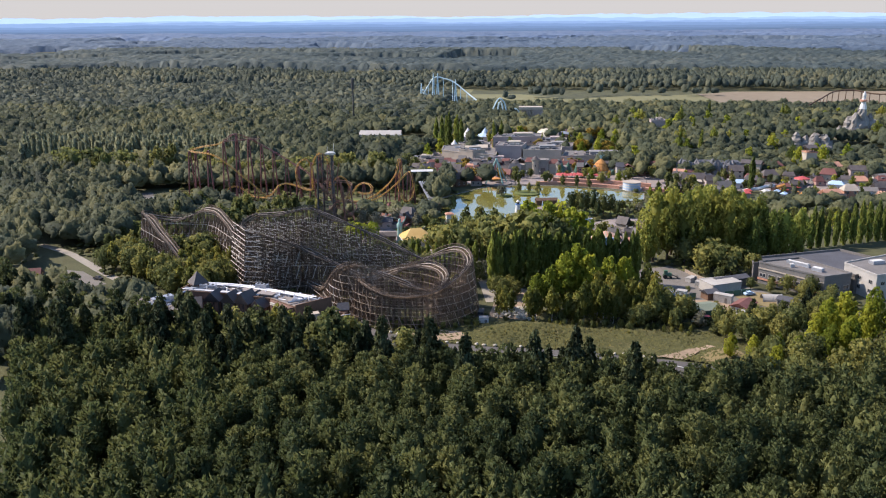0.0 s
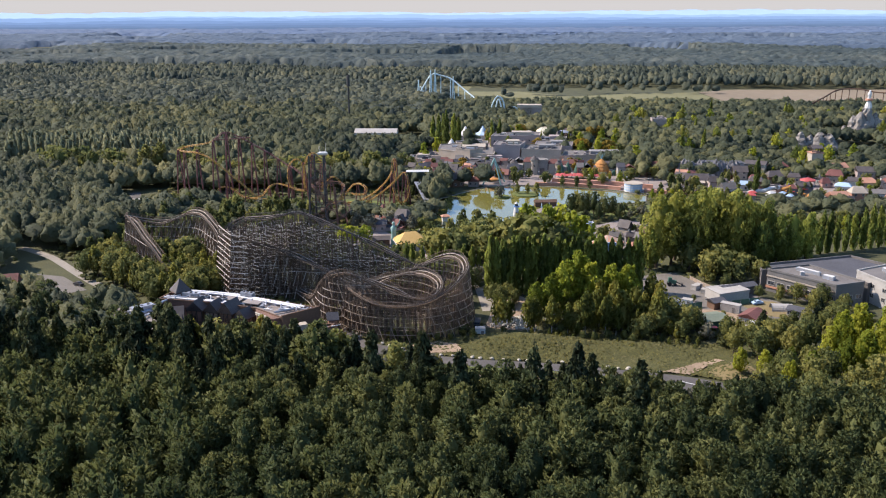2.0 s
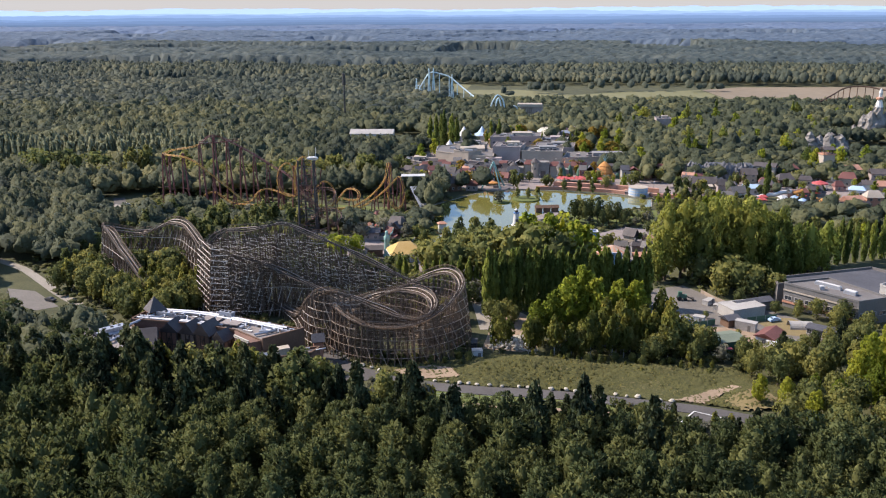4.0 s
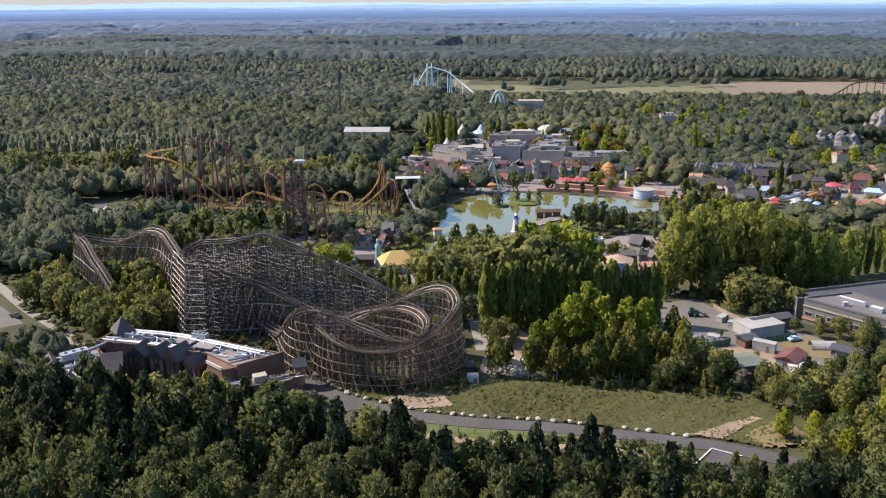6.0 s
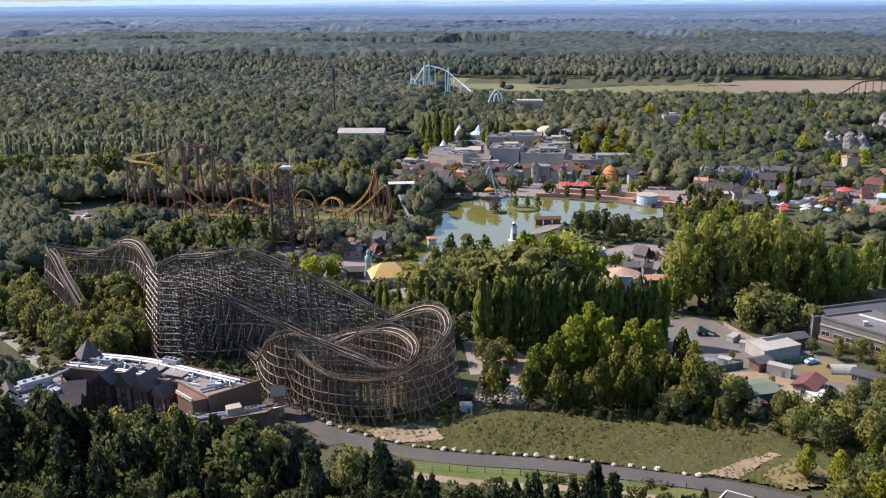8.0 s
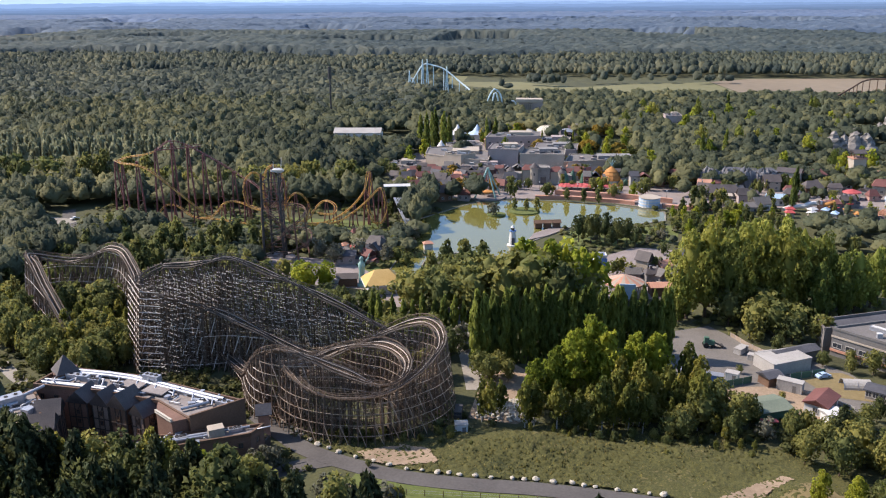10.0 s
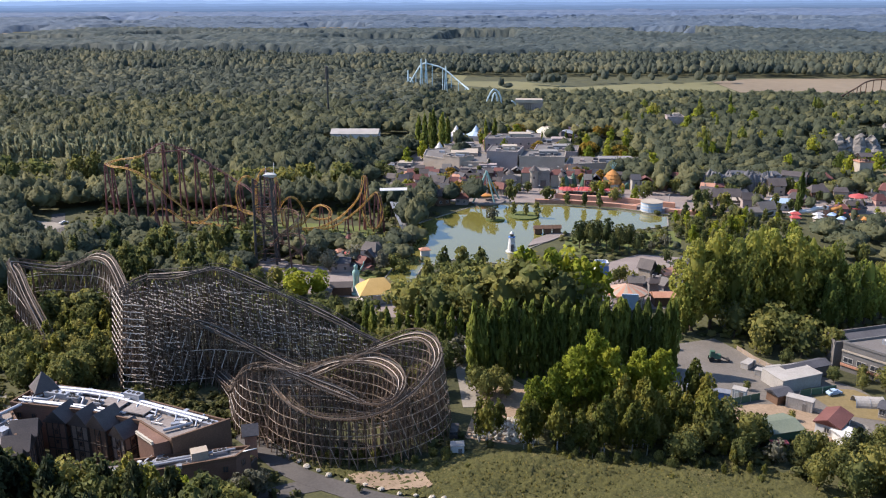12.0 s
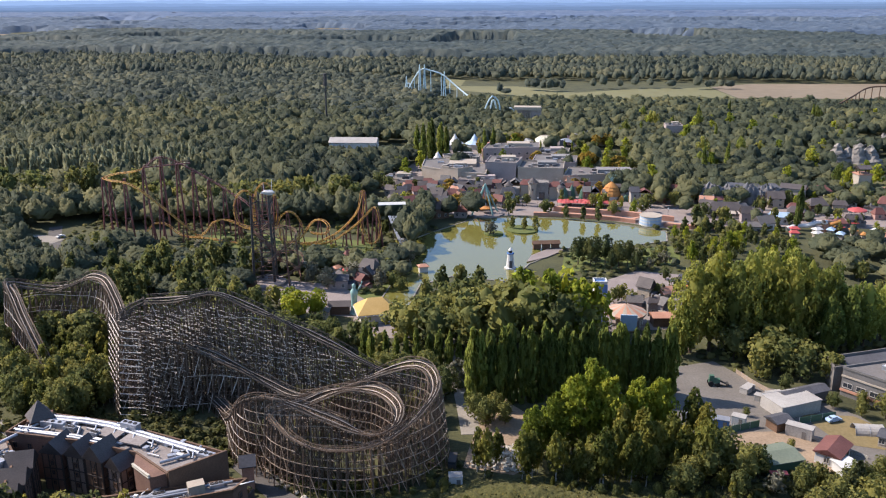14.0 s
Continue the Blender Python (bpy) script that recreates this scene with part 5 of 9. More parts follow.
PALE_STAND = [(-352, 530), (-206, 545), (-190, 572), (-215, 590), (-370, 575)]
LANE_GAP = [(-252, 486), (-232, 500), (-222, 486), (-236, 470)]
for i in range(66):
    x, y = RG.uniform(62, 330), RG.uniform(566, 860)
    if abs(x + 0.06 * y) < 0.55 * y and not any(inside(p, np.array([x]), np.array([y]))[0] for p in BUILT):
        (LIMES, POPLARS, BIGPOP, GREENPOP, LIMES)[i % 5].plant(x, y, RG.uniform(12, 17) + (4 if i % 5 in (1, 2) else 0))
vx_, vy_ = jitter_grid(-900, -80, 485, 1190, 9.4, mid_keep, rg)
vh_ = rg.uniform(9, 15, len(vx_)) + 6 * stand(vx_, vy_, 2.0)
vh_ *= ~(inside(PALE_STAND, vx_, vy_) | inside(LANE_GAP, vx_, vy_))
mid_n = (vy_ < 840 + rg.uniform(-60, 60, len(vx_))) & (vh_ > 1)
far_n = ~mid_n & (vh_ > 1)
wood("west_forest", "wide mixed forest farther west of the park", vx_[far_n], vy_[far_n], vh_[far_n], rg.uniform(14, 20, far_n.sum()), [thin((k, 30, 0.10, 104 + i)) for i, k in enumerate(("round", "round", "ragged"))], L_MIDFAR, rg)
wood("west_forest", "wide mixed forest stretching west of the park", vx_[mid_n], vy_[mid_n], vh_[mid_n], rg.uniform(10, 16.5, mid_n.sum()), [thin((k, 48, 0.092, 100 + i)) for i, k in enumerate(("round", "round", "ragged", "round"))], L_WOODS, rg)


# pale slim poplars in the wood, and single big trees by the lane
sx_, sy_ = jitter_grid(-370, -185, 530, 592, 6.5, lambda x, y: inside(PALE_STAND, x, y), rg)
wood("poplar_stand", "stand of slim pale grey-green poplars", sx_, sy_, rg.uniform(17, 23, len(sx_)), rg.uniform(4.5, 6.5, len(sx_)), [crown_arrays("poplar", 90, 0.13, 140 + i, 6, 1.1) for i in range(2)], leaf("pale_poplar_leaves", (0.17, 0.19, 0.125), (0.24, 0.255, 0.16), (0.32, 0.32, 0.20), 0.45, True), rg)
for x, y, h in ((-240, 508, 23), (-233, 512, 24), (-216, 508, 23), (-208, 512, 21)):
    BIRCHY.plant(x, y, h)
for x, y, h in ((-290, 498, 22), (-280, 506, 23), (-270, 500, 22), (-262, 508, 22), (-254, 502, 20), (-300, 508, 22), (-248, 492, 16), (-200, 500, 17), (-190, 505, 18), (-180, 498, 16), (-170, 500, 17), (-160, 498, 18), (-148, 500, 19), (-138, 505, 20), (-126, 502, 20), (-118, 508, 22), (-108, 502, 18), (-100, 512, 22), (-92, 508, 18)):
    BROAD.plant(x, y, h)


def far_keep(x, y):
    ok = np.abs(x + 0.115 * y) < 0.57 * y + 60
    for p in (F_A, F_B, F_C, *FAR_FIELDS):
        ok &= ~inside(p, x, y)
    ok &= (y > 1130) | (x > 420) | (x < -420)
    return ok


qx_, qy_ = jitter_grid(-1000, 900, 1010, 1480, 11.5, lambda x, y: far_keep(x, y) & ((y > 1185) | (x > 470)), rg)
hedge = [(2.7, 1075), (-6, 1080), (10, 1070), (16, 1076), (-14, 1084), (24, 1070), (178, 1108), (190, 1110), (205, 1112), (215, 1114), (196, 1118), (-37, 1030), (-44, 1034), (60, 1100), (72, 1104), (90, 1106), (108, 1110), (126, 1112), (150, 1116)]
qx_, qy_ = np.concatenate([qx_, [p[0] for p in hedge]]), np.concatenate([qy_, [p[1] for p in hedge]])
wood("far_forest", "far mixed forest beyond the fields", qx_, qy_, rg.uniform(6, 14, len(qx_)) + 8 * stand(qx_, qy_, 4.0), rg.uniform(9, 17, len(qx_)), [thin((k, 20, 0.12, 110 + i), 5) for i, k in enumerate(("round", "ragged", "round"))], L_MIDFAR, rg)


# canopy of the farthest woods, its leaf colours bluer and paler by zone for haze, and the hills on the horizon
def canopy(name, x0, x1, y0, y1, dx, dy, height, material, label, seed, gaps):
    """A closed roof of crowns: every point is the top of a crown or the dip between two."""
    r2 = np.random.RandomState(seed)
    xs, ys = np.meshgrid(np.arange(x0, x1, dx), np.arange(y0, y1, dy))
    xs = xs + (np.arange(xs.shape[0])[:, None] % 2) * dx / 2 + r2.uniform(-0.35, 0.35, xs.shape) * dx
    ys = ys + r2.uniform(-0.3, 0.3, ys.shape) * dy
    # woods lie in parcels of one age, with straight-cut edges
    par = np.sin(np.floor(xs / 190 + 0.35 * np.sin(ys / 300)) * 12.9898 + np.floor(ys / 95 + 0.3 * np.sin(xs / 420)) * 78.233) * 43758.5453
    st = 0.35 * stand(xs, ys, 5.0) + 0.65 * (par - np.floor(par))
    z = height * (0.30 + 0.75 * st + 0.40 * r2.rand(*xs.shape))
    open_ = np.zeros(xs.shape, bool)
    for p in (F_A, F_B, F_C, *FAR_FIELDS):
        open_ |= inside(p, xs, ys)
    for k in range(gaps):
        cx, cy, hx, hy = r2.uniform(x0 * 0.8, x1 * 0.8), r2.uniform(y0, y1), r2.uniform(60, 260), r2.uniform(20, 90)
        open_ |= ((xs - cx) / hx) ** 2 + ((ys - cy) / hy) ** 2 < 1
    z[open_] = -2.0
    z[0] = -1.0
    tint = np.clip(0.55 * r2.rand(*xs.shape) + 0.45 * st, 0, 1)
    i = np.arange(xs.size).reshape(xs.shape)
    q = np.stack([i[:-1, :-1], i[:-1, 1:], i[1:, 1:], i[1:, :-1]], -1).reshape(-1, 4)
    f = np.concatenate([q[:, [0, 1, 2]], q[:, [0, 2, 3]]])
    return tagged(new(name, raw_mesh(name, np.stack([xs, ys, z], -1).reshape(-1, 3), f, material, False, None, tint.ravel())), label, "forest", "", "stuff")


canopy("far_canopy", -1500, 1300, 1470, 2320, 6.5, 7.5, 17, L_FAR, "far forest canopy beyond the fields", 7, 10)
canopy("distant_canopy", -2150, 1550, 2300, 3520, 11, 12, 17, leaf("hazy_distant_leaves", (0.072, 0.108, 0.164), (0.110, 0.150, 0.208), (0.158, 0.196, 0.240), 0.30, True), "distant forest canopy towards the horizon", 8, 16)
canopy("horizon_forest", -3100, 2400, 3500, 4720, 20, 18, 17, leaf("hazy_horizon_leaves", (0.112, 0.166, 0.270), (0.145, 0.200, 0.305), (0.182, 0.236, 0.340), 0.30, True), "distant woods near the horizon, coloured blue for haze", 9, 22)


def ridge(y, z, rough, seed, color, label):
    m = bpy.data.materials.new("hazy_glowing_hills")
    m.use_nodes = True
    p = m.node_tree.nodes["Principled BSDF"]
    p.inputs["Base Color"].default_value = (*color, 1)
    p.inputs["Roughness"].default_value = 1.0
    # Emission added so the hills look veiled by bright haze.
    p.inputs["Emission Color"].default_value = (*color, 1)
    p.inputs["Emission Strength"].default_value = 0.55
    b = Build()
    pts = []
    for i in range(241):
        x = -3600 + i * 30
        pts.append((x, z + rough * (0.9 * noise.noise((x * 0.0013, seed, 0)) + 0.5 * noise.noise((x * 0.008, seed, 3)) + 0.35 * noise.noise((x * 0.03, seed, 6)))))
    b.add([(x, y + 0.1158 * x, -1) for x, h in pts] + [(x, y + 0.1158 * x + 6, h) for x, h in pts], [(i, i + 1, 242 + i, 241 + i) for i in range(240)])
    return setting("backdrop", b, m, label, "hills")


# Each ridge farther back is bluer and paler: haze done in colour.
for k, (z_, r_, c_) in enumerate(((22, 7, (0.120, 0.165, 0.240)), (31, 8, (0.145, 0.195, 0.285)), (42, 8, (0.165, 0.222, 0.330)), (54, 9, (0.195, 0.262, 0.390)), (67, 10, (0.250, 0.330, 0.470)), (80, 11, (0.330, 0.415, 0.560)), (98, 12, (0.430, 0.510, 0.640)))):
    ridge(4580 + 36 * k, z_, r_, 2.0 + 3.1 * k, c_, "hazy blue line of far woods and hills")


# Added self-lit plane behind the ridges, in place of the sky low down.
haze = bpy.data.materials.new("glowing_pale_sky")
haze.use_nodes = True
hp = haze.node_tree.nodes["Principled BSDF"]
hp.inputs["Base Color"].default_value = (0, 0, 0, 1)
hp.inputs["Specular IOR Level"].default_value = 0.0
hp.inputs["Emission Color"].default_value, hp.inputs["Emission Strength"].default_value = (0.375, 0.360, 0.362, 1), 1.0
setting("backdrop", Build().add([(-4200, 4985 - 486, -1), (4200, 4985 + 486, -1), (4200, 4985 + 486, 420), (-4200, 4985 - 486, 420)], [(0, 1, 2, 3)]), haze, "glowing pale grey plane standing for sky low over the horizon", "sky")


# ---- wooden coaster ----
def station_frames(pts, step, bank=20.0, most=36.0):
    c = spline(pts, step)
    n = len(c)
    tang = [(c[min(i + 1, n - 1)] - c[max(i - 1, 0)]).normalized() for i in range(n)]
    head = [math.atan2(t.y, t.x) for t in tang]
    roll = []
    for i in range(n):
        a, b = head[max(i - 1, 0)], head[min(i + 1, n - 1)]
        d = (b - a + math.pi) % (2 * math.pi) - math.pi
        roll.append(max(-most, min(most, math.degrees(math.atan(bank * d / (2 * step))))))
    roll = [sum(roll[max(0, i - 2):i + 3]) / len(roll[max(0, i - 2):i + 3]) for i in range(n)]
    out = []
    for p, t, r in zip(c, tang, roll):
        flat = Vector((t.y, -t.x, 0)).normalized()
        q = Matrix.Rotation(-radians(r), 3, t)
        side = q @ flat
        out.append((p, t, flat, side, side.cross(t)))
    return out


wooden = thing("wooden_coaster", "large wooden roller coaster with weathered grey-brown timber lattice", "roller coaster")


LEDGERS = []


def wooden_track(pts, step=1.7, wood_m=TIMBER, rails=True, every=1):
    fr = station_frames(pts, step)
    sides_, ups_ = [q[3] for q in fr], [q[4] for q in fr]
    for off in (-0.6, 0.6):
        part("running_rail", Build().sweep([p + s * off for p, t, fl, s, u in fr], sides_, ups_, 0.24, 0.34), wood_m, wooden, "laminated timber rail")
        part("steel_strip", Build().sweep([p + s * off + u * 0.2 for p, t, fl, s, u in fr], sides_, ups_, 0.18, 0.06), RAIL_STEEL if rails else TIMBER_DARK, wooden, "worn bright steel running strip" if rails else "dark steel running strip")
    # Ties beyond y = 288.5 take the darker timber, coloured for shade.
    ties = [Build(), Build()]
    for (p, t, fl, s, u), (p2, t2, fl2, s2, u2) in zip(fr, fr[1:]):
        for k in range(3):
            w = k / 3
            c, ss, uu = p.lerp(p2, w), s.lerp(s2, w), u.lerp(u2, w)
            ties[p.y > 288.5].beam(c - ss * 1.5 - uu * 0.28, c + ss * 1.5 - uu * 0.28, 0.18, 0.18)
    for b, m in zip(ties, (TIMBER, TIMBER_DARK)):
        if b.v:
            tagged(part("tie_deck", b, m, wooden), kind="stuff")
    for sg in (-1, 1) if rails else ():
        part("walkway", Build().sweep([p + s * 1.22 * sg - u * 0.12 for p, t, fl, s, u in fr], sides_, ups_, 0.36, 0.06), TIMBER_DARK, wooden, "narrow plank walkway")
        h = Build().sweep([p + s * 1.5 * sg + u * 0.95 for p, t, fl, s, u in fr], sides_, ups_, 0.15, 0.12)
        for (p, t, fl, s, u), (p2, t2, fl2, s2, u2) in zip(fr, fr[1:]):
            a, a2 = p + s * 1.5 * sg, p2 + s2 * 1.5 * sg
            h.beam(a + u * 0.45, a2 + u2 * 0.45, 0.07, 0.07)
            h.beam(a - u * 0.3, a + u * 0.95, 0.1, 0.1)
        part("handrail", h, wood_m, wooden, "weathered handrail")
    lev = 2.6
    prev = None
    for i, (p, t, fl, s, u) in enumerate(fr):
        zt = p.z - 0.4
        if zt < 0.8:
            prev = None
            continue
        b = Build()
        tops = [p + s * 1.35 * sg - u * 0.38 for sg in (-1, 1)]
        outs = []
        slope = 0.115 if zt > 5 else 0.04
        for tp, sg in zip(tops, (-1, 1)):
            ft = Vector((tp.x, tp.y, 0))
            b.beam(ft, tp, 0.17)
            out = ft + fl * sg * max(0.25, tp.z * slope)
            b.beam(out, Vector((tp.x, tp.y, tp.z - 0.6)), 0.17)
            outs.append((out, tp))
        mid0 = (tops[0] + tops[1]) / 2
        b.beam((mid0.x, mid0.y, 0), (mid0.x, mid0.y, zt - 0.2), 0.15)
        levels = int(min(tops[0].z, tops[1].z) // lev)

        def at_level(k):
            z = k * lev
            return [o.lerp(Vector((tp.x, tp.y, tp.z)), min(1, z / tp.z)) for o, tp in outs]

        for k in range(1, levels + 1):
            a, c = at_level(k)
            b.beam(a, c, 0.1, 0.2)
            if k % 2 == i % 2:
                b.beam(at_level(k - 1)[1], a, 0.1, 0.18)
        b.beam(tops[0] - s * 0.4, tops[1] + s * 0.4, 0.26, 0.3)
        part("bent", b, TIMBER, wooden)
        rings = [at_level(k) for k in range(levels + 1)]
        if prev is not None:
            for sg in (0, 1):
                for k in range(1, min(len(prev), len(rings)), every):
                    LEDGERS.append((prev[k][sg], rings[k][sg], 0.10, 0.15))
                if i % 2 == 0:
                    for k in range(0, min(len(prev), len(rings)) - 2, 2):
                        LEDGERS.append((prev[k][sg], rings[k + 2][sg], 0.1, 0.18))
        prev = rings
    return fr


wooden_track([(-30, 303, 7), (-44, 304.5, 12.6), (-52.1, 306, 16.1), (-60, 307, 19.5), (-67.6, 307, 22.8), (-77.2, 308, 26.4), (-84, 308, 29.2), (-88, 308, 29.6), (-92.9, 308, 28.4), (-99.5, 308, 27.3), (-106, 306.8, 27.2)], wood_m=TIMBER_DARK, every=4)
wooden_track([(-106, 306.8, 27.2), (-109.5, 304.4, 25.8), (-110.2, 301, 24.0), (-107.5, 298.4, 22.6), (-102.5, 297.2, 21.4), (-97, 297, 20.2), (-91, 298, 18.6)], wood_m=TIMBER_DARK, rails=False, every=4)
wooden_track([(-91, 298, 18.6), (-84, 299, 15.5), (-75.1, 298, 11.6), (-67, 297, 8.1), (-61.9, 295, 7.1), (-58.6, 293.6, 7.9)], wood_m=TIMBER_DARK, every=3)
wooden_track([(-58.6, 293.6, 7.9), (-55, 292, 9.4), (-45.6, 290, 13.1), (-36.7, 289, 17.8), (-30.9, 288, 20.4), (-27.2, 286.5, 21.2), (-24.1, 284, 20.3), (-22.8, 279, 18.6), (-24.7, 273, 16.5), (-28.5, 268, 14), (-33.6, 264, 12),
              (-39.5, 262, 11.2), (-47.1, 262, 11.1), (-53.4, 264, 12.4), (-58.4, 268, 14.2), (-60.8, 273, 13.6), (-60.5, 280, 11), (-56.5, 285.5, 10), (-51, 287, 12), (-44.2, 284.5, 14.8), (-38.2, 282.5, 16.1),
              (-33.6, 279, 16.1), (-30.7, 275, 14.9), (-31.2, 270.5, 13), (-34.5, 268.3, 11.8), (-38.4, 268.6, 11.9), (-43.8, 269.6, 13.8), (-49, 270, 15.5), (-54, 270, 17.4), (-60, 270, 18.9), (-64.5, 271.2, 17.6),
              (-68.5, 274.5, 13.8), (-72.3, 280, 8.4), (-77, 288, 4.8), (-84.8, 298, 3.4), (-93.6, 306, 3.6), (-103, 316, 4.5)])
wooden_track([(-128, 298, 2.5), (-136, 305, 7.5), (-144.7, 313, 12.8), (-152.5, 321.5, 15.2), (-160, 330, 18.3), (-165.5, 336, 19.2), (-167.5, 341, 18), (-162.5, 345.5, 15.6), (-156.5, 347, 14.8), (-150, 347, 16.6), (-144, 347, 19.4), (-137.1, 343, 19.8),
              (-130.4, 335, 18.1), (-123.8, 326, 15.8), (-118.5, 317, 11), (-114, 308, 6), (-109, 299, 3)], every=2)
wooden_track([(-168, 338, 1.2), (-154, 330, 2.5), (-145.9, 326, 3.6), (-135, 320, 5.3), (-126.9, 314, 4.7), (-119, 306, 2.6)])
# dense timber frames under the high track and round its turn: dark posts, short silvered girts at uneven levels, paler
# as if sunlit
def lattice(poly, top, dx, dy, seed, sparse=0.85):
    rgl = random.Random(seed)
    posts, girts = Build(), Build()
    xs_, ys_ = [p[0] for p in poly], [p[1] for p in poly]
    nxl, nyl = int((max(xs_) - min(xs_)) / dx) + 1, int((max(ys_) - min(ys_)) / dy) + 1
    for j in range(nyl):
        for i in range(nxl):
            x = min(xs_) + i * dx + rgl.uniform(-0.35, 0.35)
            y = min(ys_) + j * dy + 0.39 * (i % 2) + rgl.uniform(-0.2, 0.2)
            if not inside(poly, x, y):
                continue
            h = top(x, y)
            if h < 2:
                continue
            posts.beam((x, y, 0), (x, y, h), 0.19)
            z = rgl.uniform(0.6, 2.0)
            while z < h - 0.3:
                if rgl.random() < sparse:
                    w = rgl.uniform(1.0, 2.1)
                    girts.beam((x - 0.45 * w, y + 0.19 * w, z), (x + 0.45 * w, y - 0.19 * w, z), 0.14, 0.12)
                if rgl.random() < 0.22 and z > 2:
                    posts.beam((x, y, z - 1.9), (x + rgl.choice((-1, 1)) * dx, y, min(z, h - 0.3)), 0.11, 0.16)
                z += rgl.uniform(1.0, 1.9)
    tagged(part("post_work", posts, TIMBER, wooden, "close-set dark timber posts"), kind="stuff")
    tagged(part("girt_work", girts, TIMBER_GREY, wooden, "short silvered timber girts in a pale sunlit tone"), kind="stuff")


def high_top(x, y):
    return (29.0 - abs(x + 86) * 0.40 if x > -86 else 28.6 - (-86 - x) * 0.11) - 1.0


lattice([(-115.5, 304), (-104.5, 291.8), (-96, 291.6), (-91, 294.6), (-88, 300), (-88, 309), (-108, 309)], lambda x, y: min(high_top(x, y), 25.6 + 0.10 * (y - 296)), 2.0, 2.1, 5)
lattice([(-91, 300.6), (-91, 312), (-38, 308), (-36, 303.2)], lambda x, y: high_top(x, y) - 0.25 * max(0, y - 308.5) ** 2, 1.9, 2.2, 6)
# raking ledgers across the end of the turn, their sunlit look put into the pale colour
for k in range(1, 14):
    z = 1.9 * k
    out = 0.115 * (26 - z)
    part("end_ledger", Build().beam((-115.2 - out, 304.6 - 0.2 * out, z), (-105.6 - 0.5 * out, 291.4 - 0.8 * out, z), 0.16, 0.22), TIMBER_GREY, wooden, "long silvered ledger in a pale sunlit tone")
    part("end_ledger", Build().beam((-105.6 - 0.5 * out, 291.4 - 0.8 * out, z), (-100.2, 291.2 - 0.5 * out, z - 0.1), 0.14, 0.18), TIMBER_GREY, wooden, "long silvered ledger in a pale sunlit tone")
for k in range(7):
    w = k / 6
    x, y = -115.2 + 9.6 * w, 304.6 - 13.2 * w
    part("raker", Build().beam((x - 2.9 + 0.8 * w, y - 0.6 - 1.6 * w, 0), (x, y, 25.4), 0.2), TIMBER, wooden)
# long horizontal ledgers, coloured pale for the sun on them: those of the front bowl singly, the rest joined
LEDGERS.sort(key=lambda q: q[0].y)
for a, c, w, h in LEDGERS[:300]:
    part("ledger", Build().beam(a, c, w, h), TIMBER_PALE, wooden)
bowl_l, rest_l = Build(), Build()
for a, c, w, h in LEDGERS[300:]:
    (bowl_l if a.y < 291 and a.x > -66 else rest_l).beam(a, c, w, h)
tagged(part("ledger_work", bowl_l, TIMBER_PALE, wooden), kind="stuff")
tagged(part("ledger_work", rest_l, TIMBER_GREY, wooden), kind="stuff")


# ---- steel coaster ----
steel = thing("steel_coaster", "looping steel roller coaster with yellow-orange track and maroon supports", "roller coaster")


def steel_track(pts, material=YELLOW, step=1.7):
    c = spline(pts, step)
    n = len(c)
    lr, ties, spine = [[], []], Build(), []
    for i, p in enumerate(c):
        t = (c[min(i + 1, n - 1)] - c[max(i - 1, 0)]).normalized()
        s = Vector((t.y, -t.x, 0))
        s = s.normalized() if s.length > 0.15 else Vector((0, 1, 0))
        u = s.cross(t)
        lr[0].append(p - s * 0.62)
        lr[1].append(p + s * 0.62)
        spine.append(p - u * 0.55)
        ties.beam(p - s * 0.62, p + s * 0.62, 0.22, 0.16)
        ties.beam(p - s * 0.5, p - u * 0.55, 0.16)
        ties.beam(p + s * 0.5, p - u * 0.55, 0.16)
    for line in lr:
        part("rail", Build().tube(line, 0.13), material, steel)
    part("spine", Build().tube(spine, 0.17), material, steel)
    tagged(part("cross_tie", ties, MAROON, steel, "dark maroon ties"), kind="stuff")
    return c


def steel_leg(x, y, z, spread=1.6, lean=0.0):
    b = Build()
    r = 0.20 + 0.006 * z
    b.cyl((x - spread + lean, y, 0), (x - 0.3, y, z), r * 1.15, r, 8)
    b.cyl((x + spread + lean, y + 0.8, 0), (x + 0.3, y, z), r * 1.15, r, 8)
    for k in (0.35, 0.68):
        w = spread * (1 - k) + 0.3 * k
        b.cyl((x - w, y, z * k), (x + w, y + 0.5, z * k), 0.12, n=6)
    part("support", b, MAROON, steel, "maroon steel support leg")


steel_track([(-114, 452, 3), (-130.5, 462.0, 15.5), (-138.3, 466.0, 18.8), (-148.0, 468.0, 24.2), (-155.7, 468.0, 28.6), (-164.2, 467.0, 33.4), (-169.4, 464.0, 36.2), (-171.1, 459.0, 36.6), (-172.9, 455.0, 34.8), (-173.9, 452.0, 33.5)], MAROON)
steel_track([(-173.9, 452.0, 33.5), (-178.8, 452.0, 31.9), (-188.5, 455.0, 30.1), (-195.3, 459.0, 27.8), (-195.7, 457.0, 27.5), (-191.2, 453.0, 27.4), (-183.6, 450.0, 27.4), (-178.1, 449.0, 26.0), (-172.7, 448.0, 23.2), (-161.9, 448.0, 14.5), (-153.9, 449.0, 7.2), (-150.7, 450.0, 3.9), (-148.2, 452.0, 4.4), (-145.0, 454.0, 8.7), (-141.0, 455.0, 10.1), (-136.9, 455.0, 9.5), (-132.2, 454.0, 8.3), (-127.6, 452.0, 7.9), (-124.3, 450.0, 7.8)])
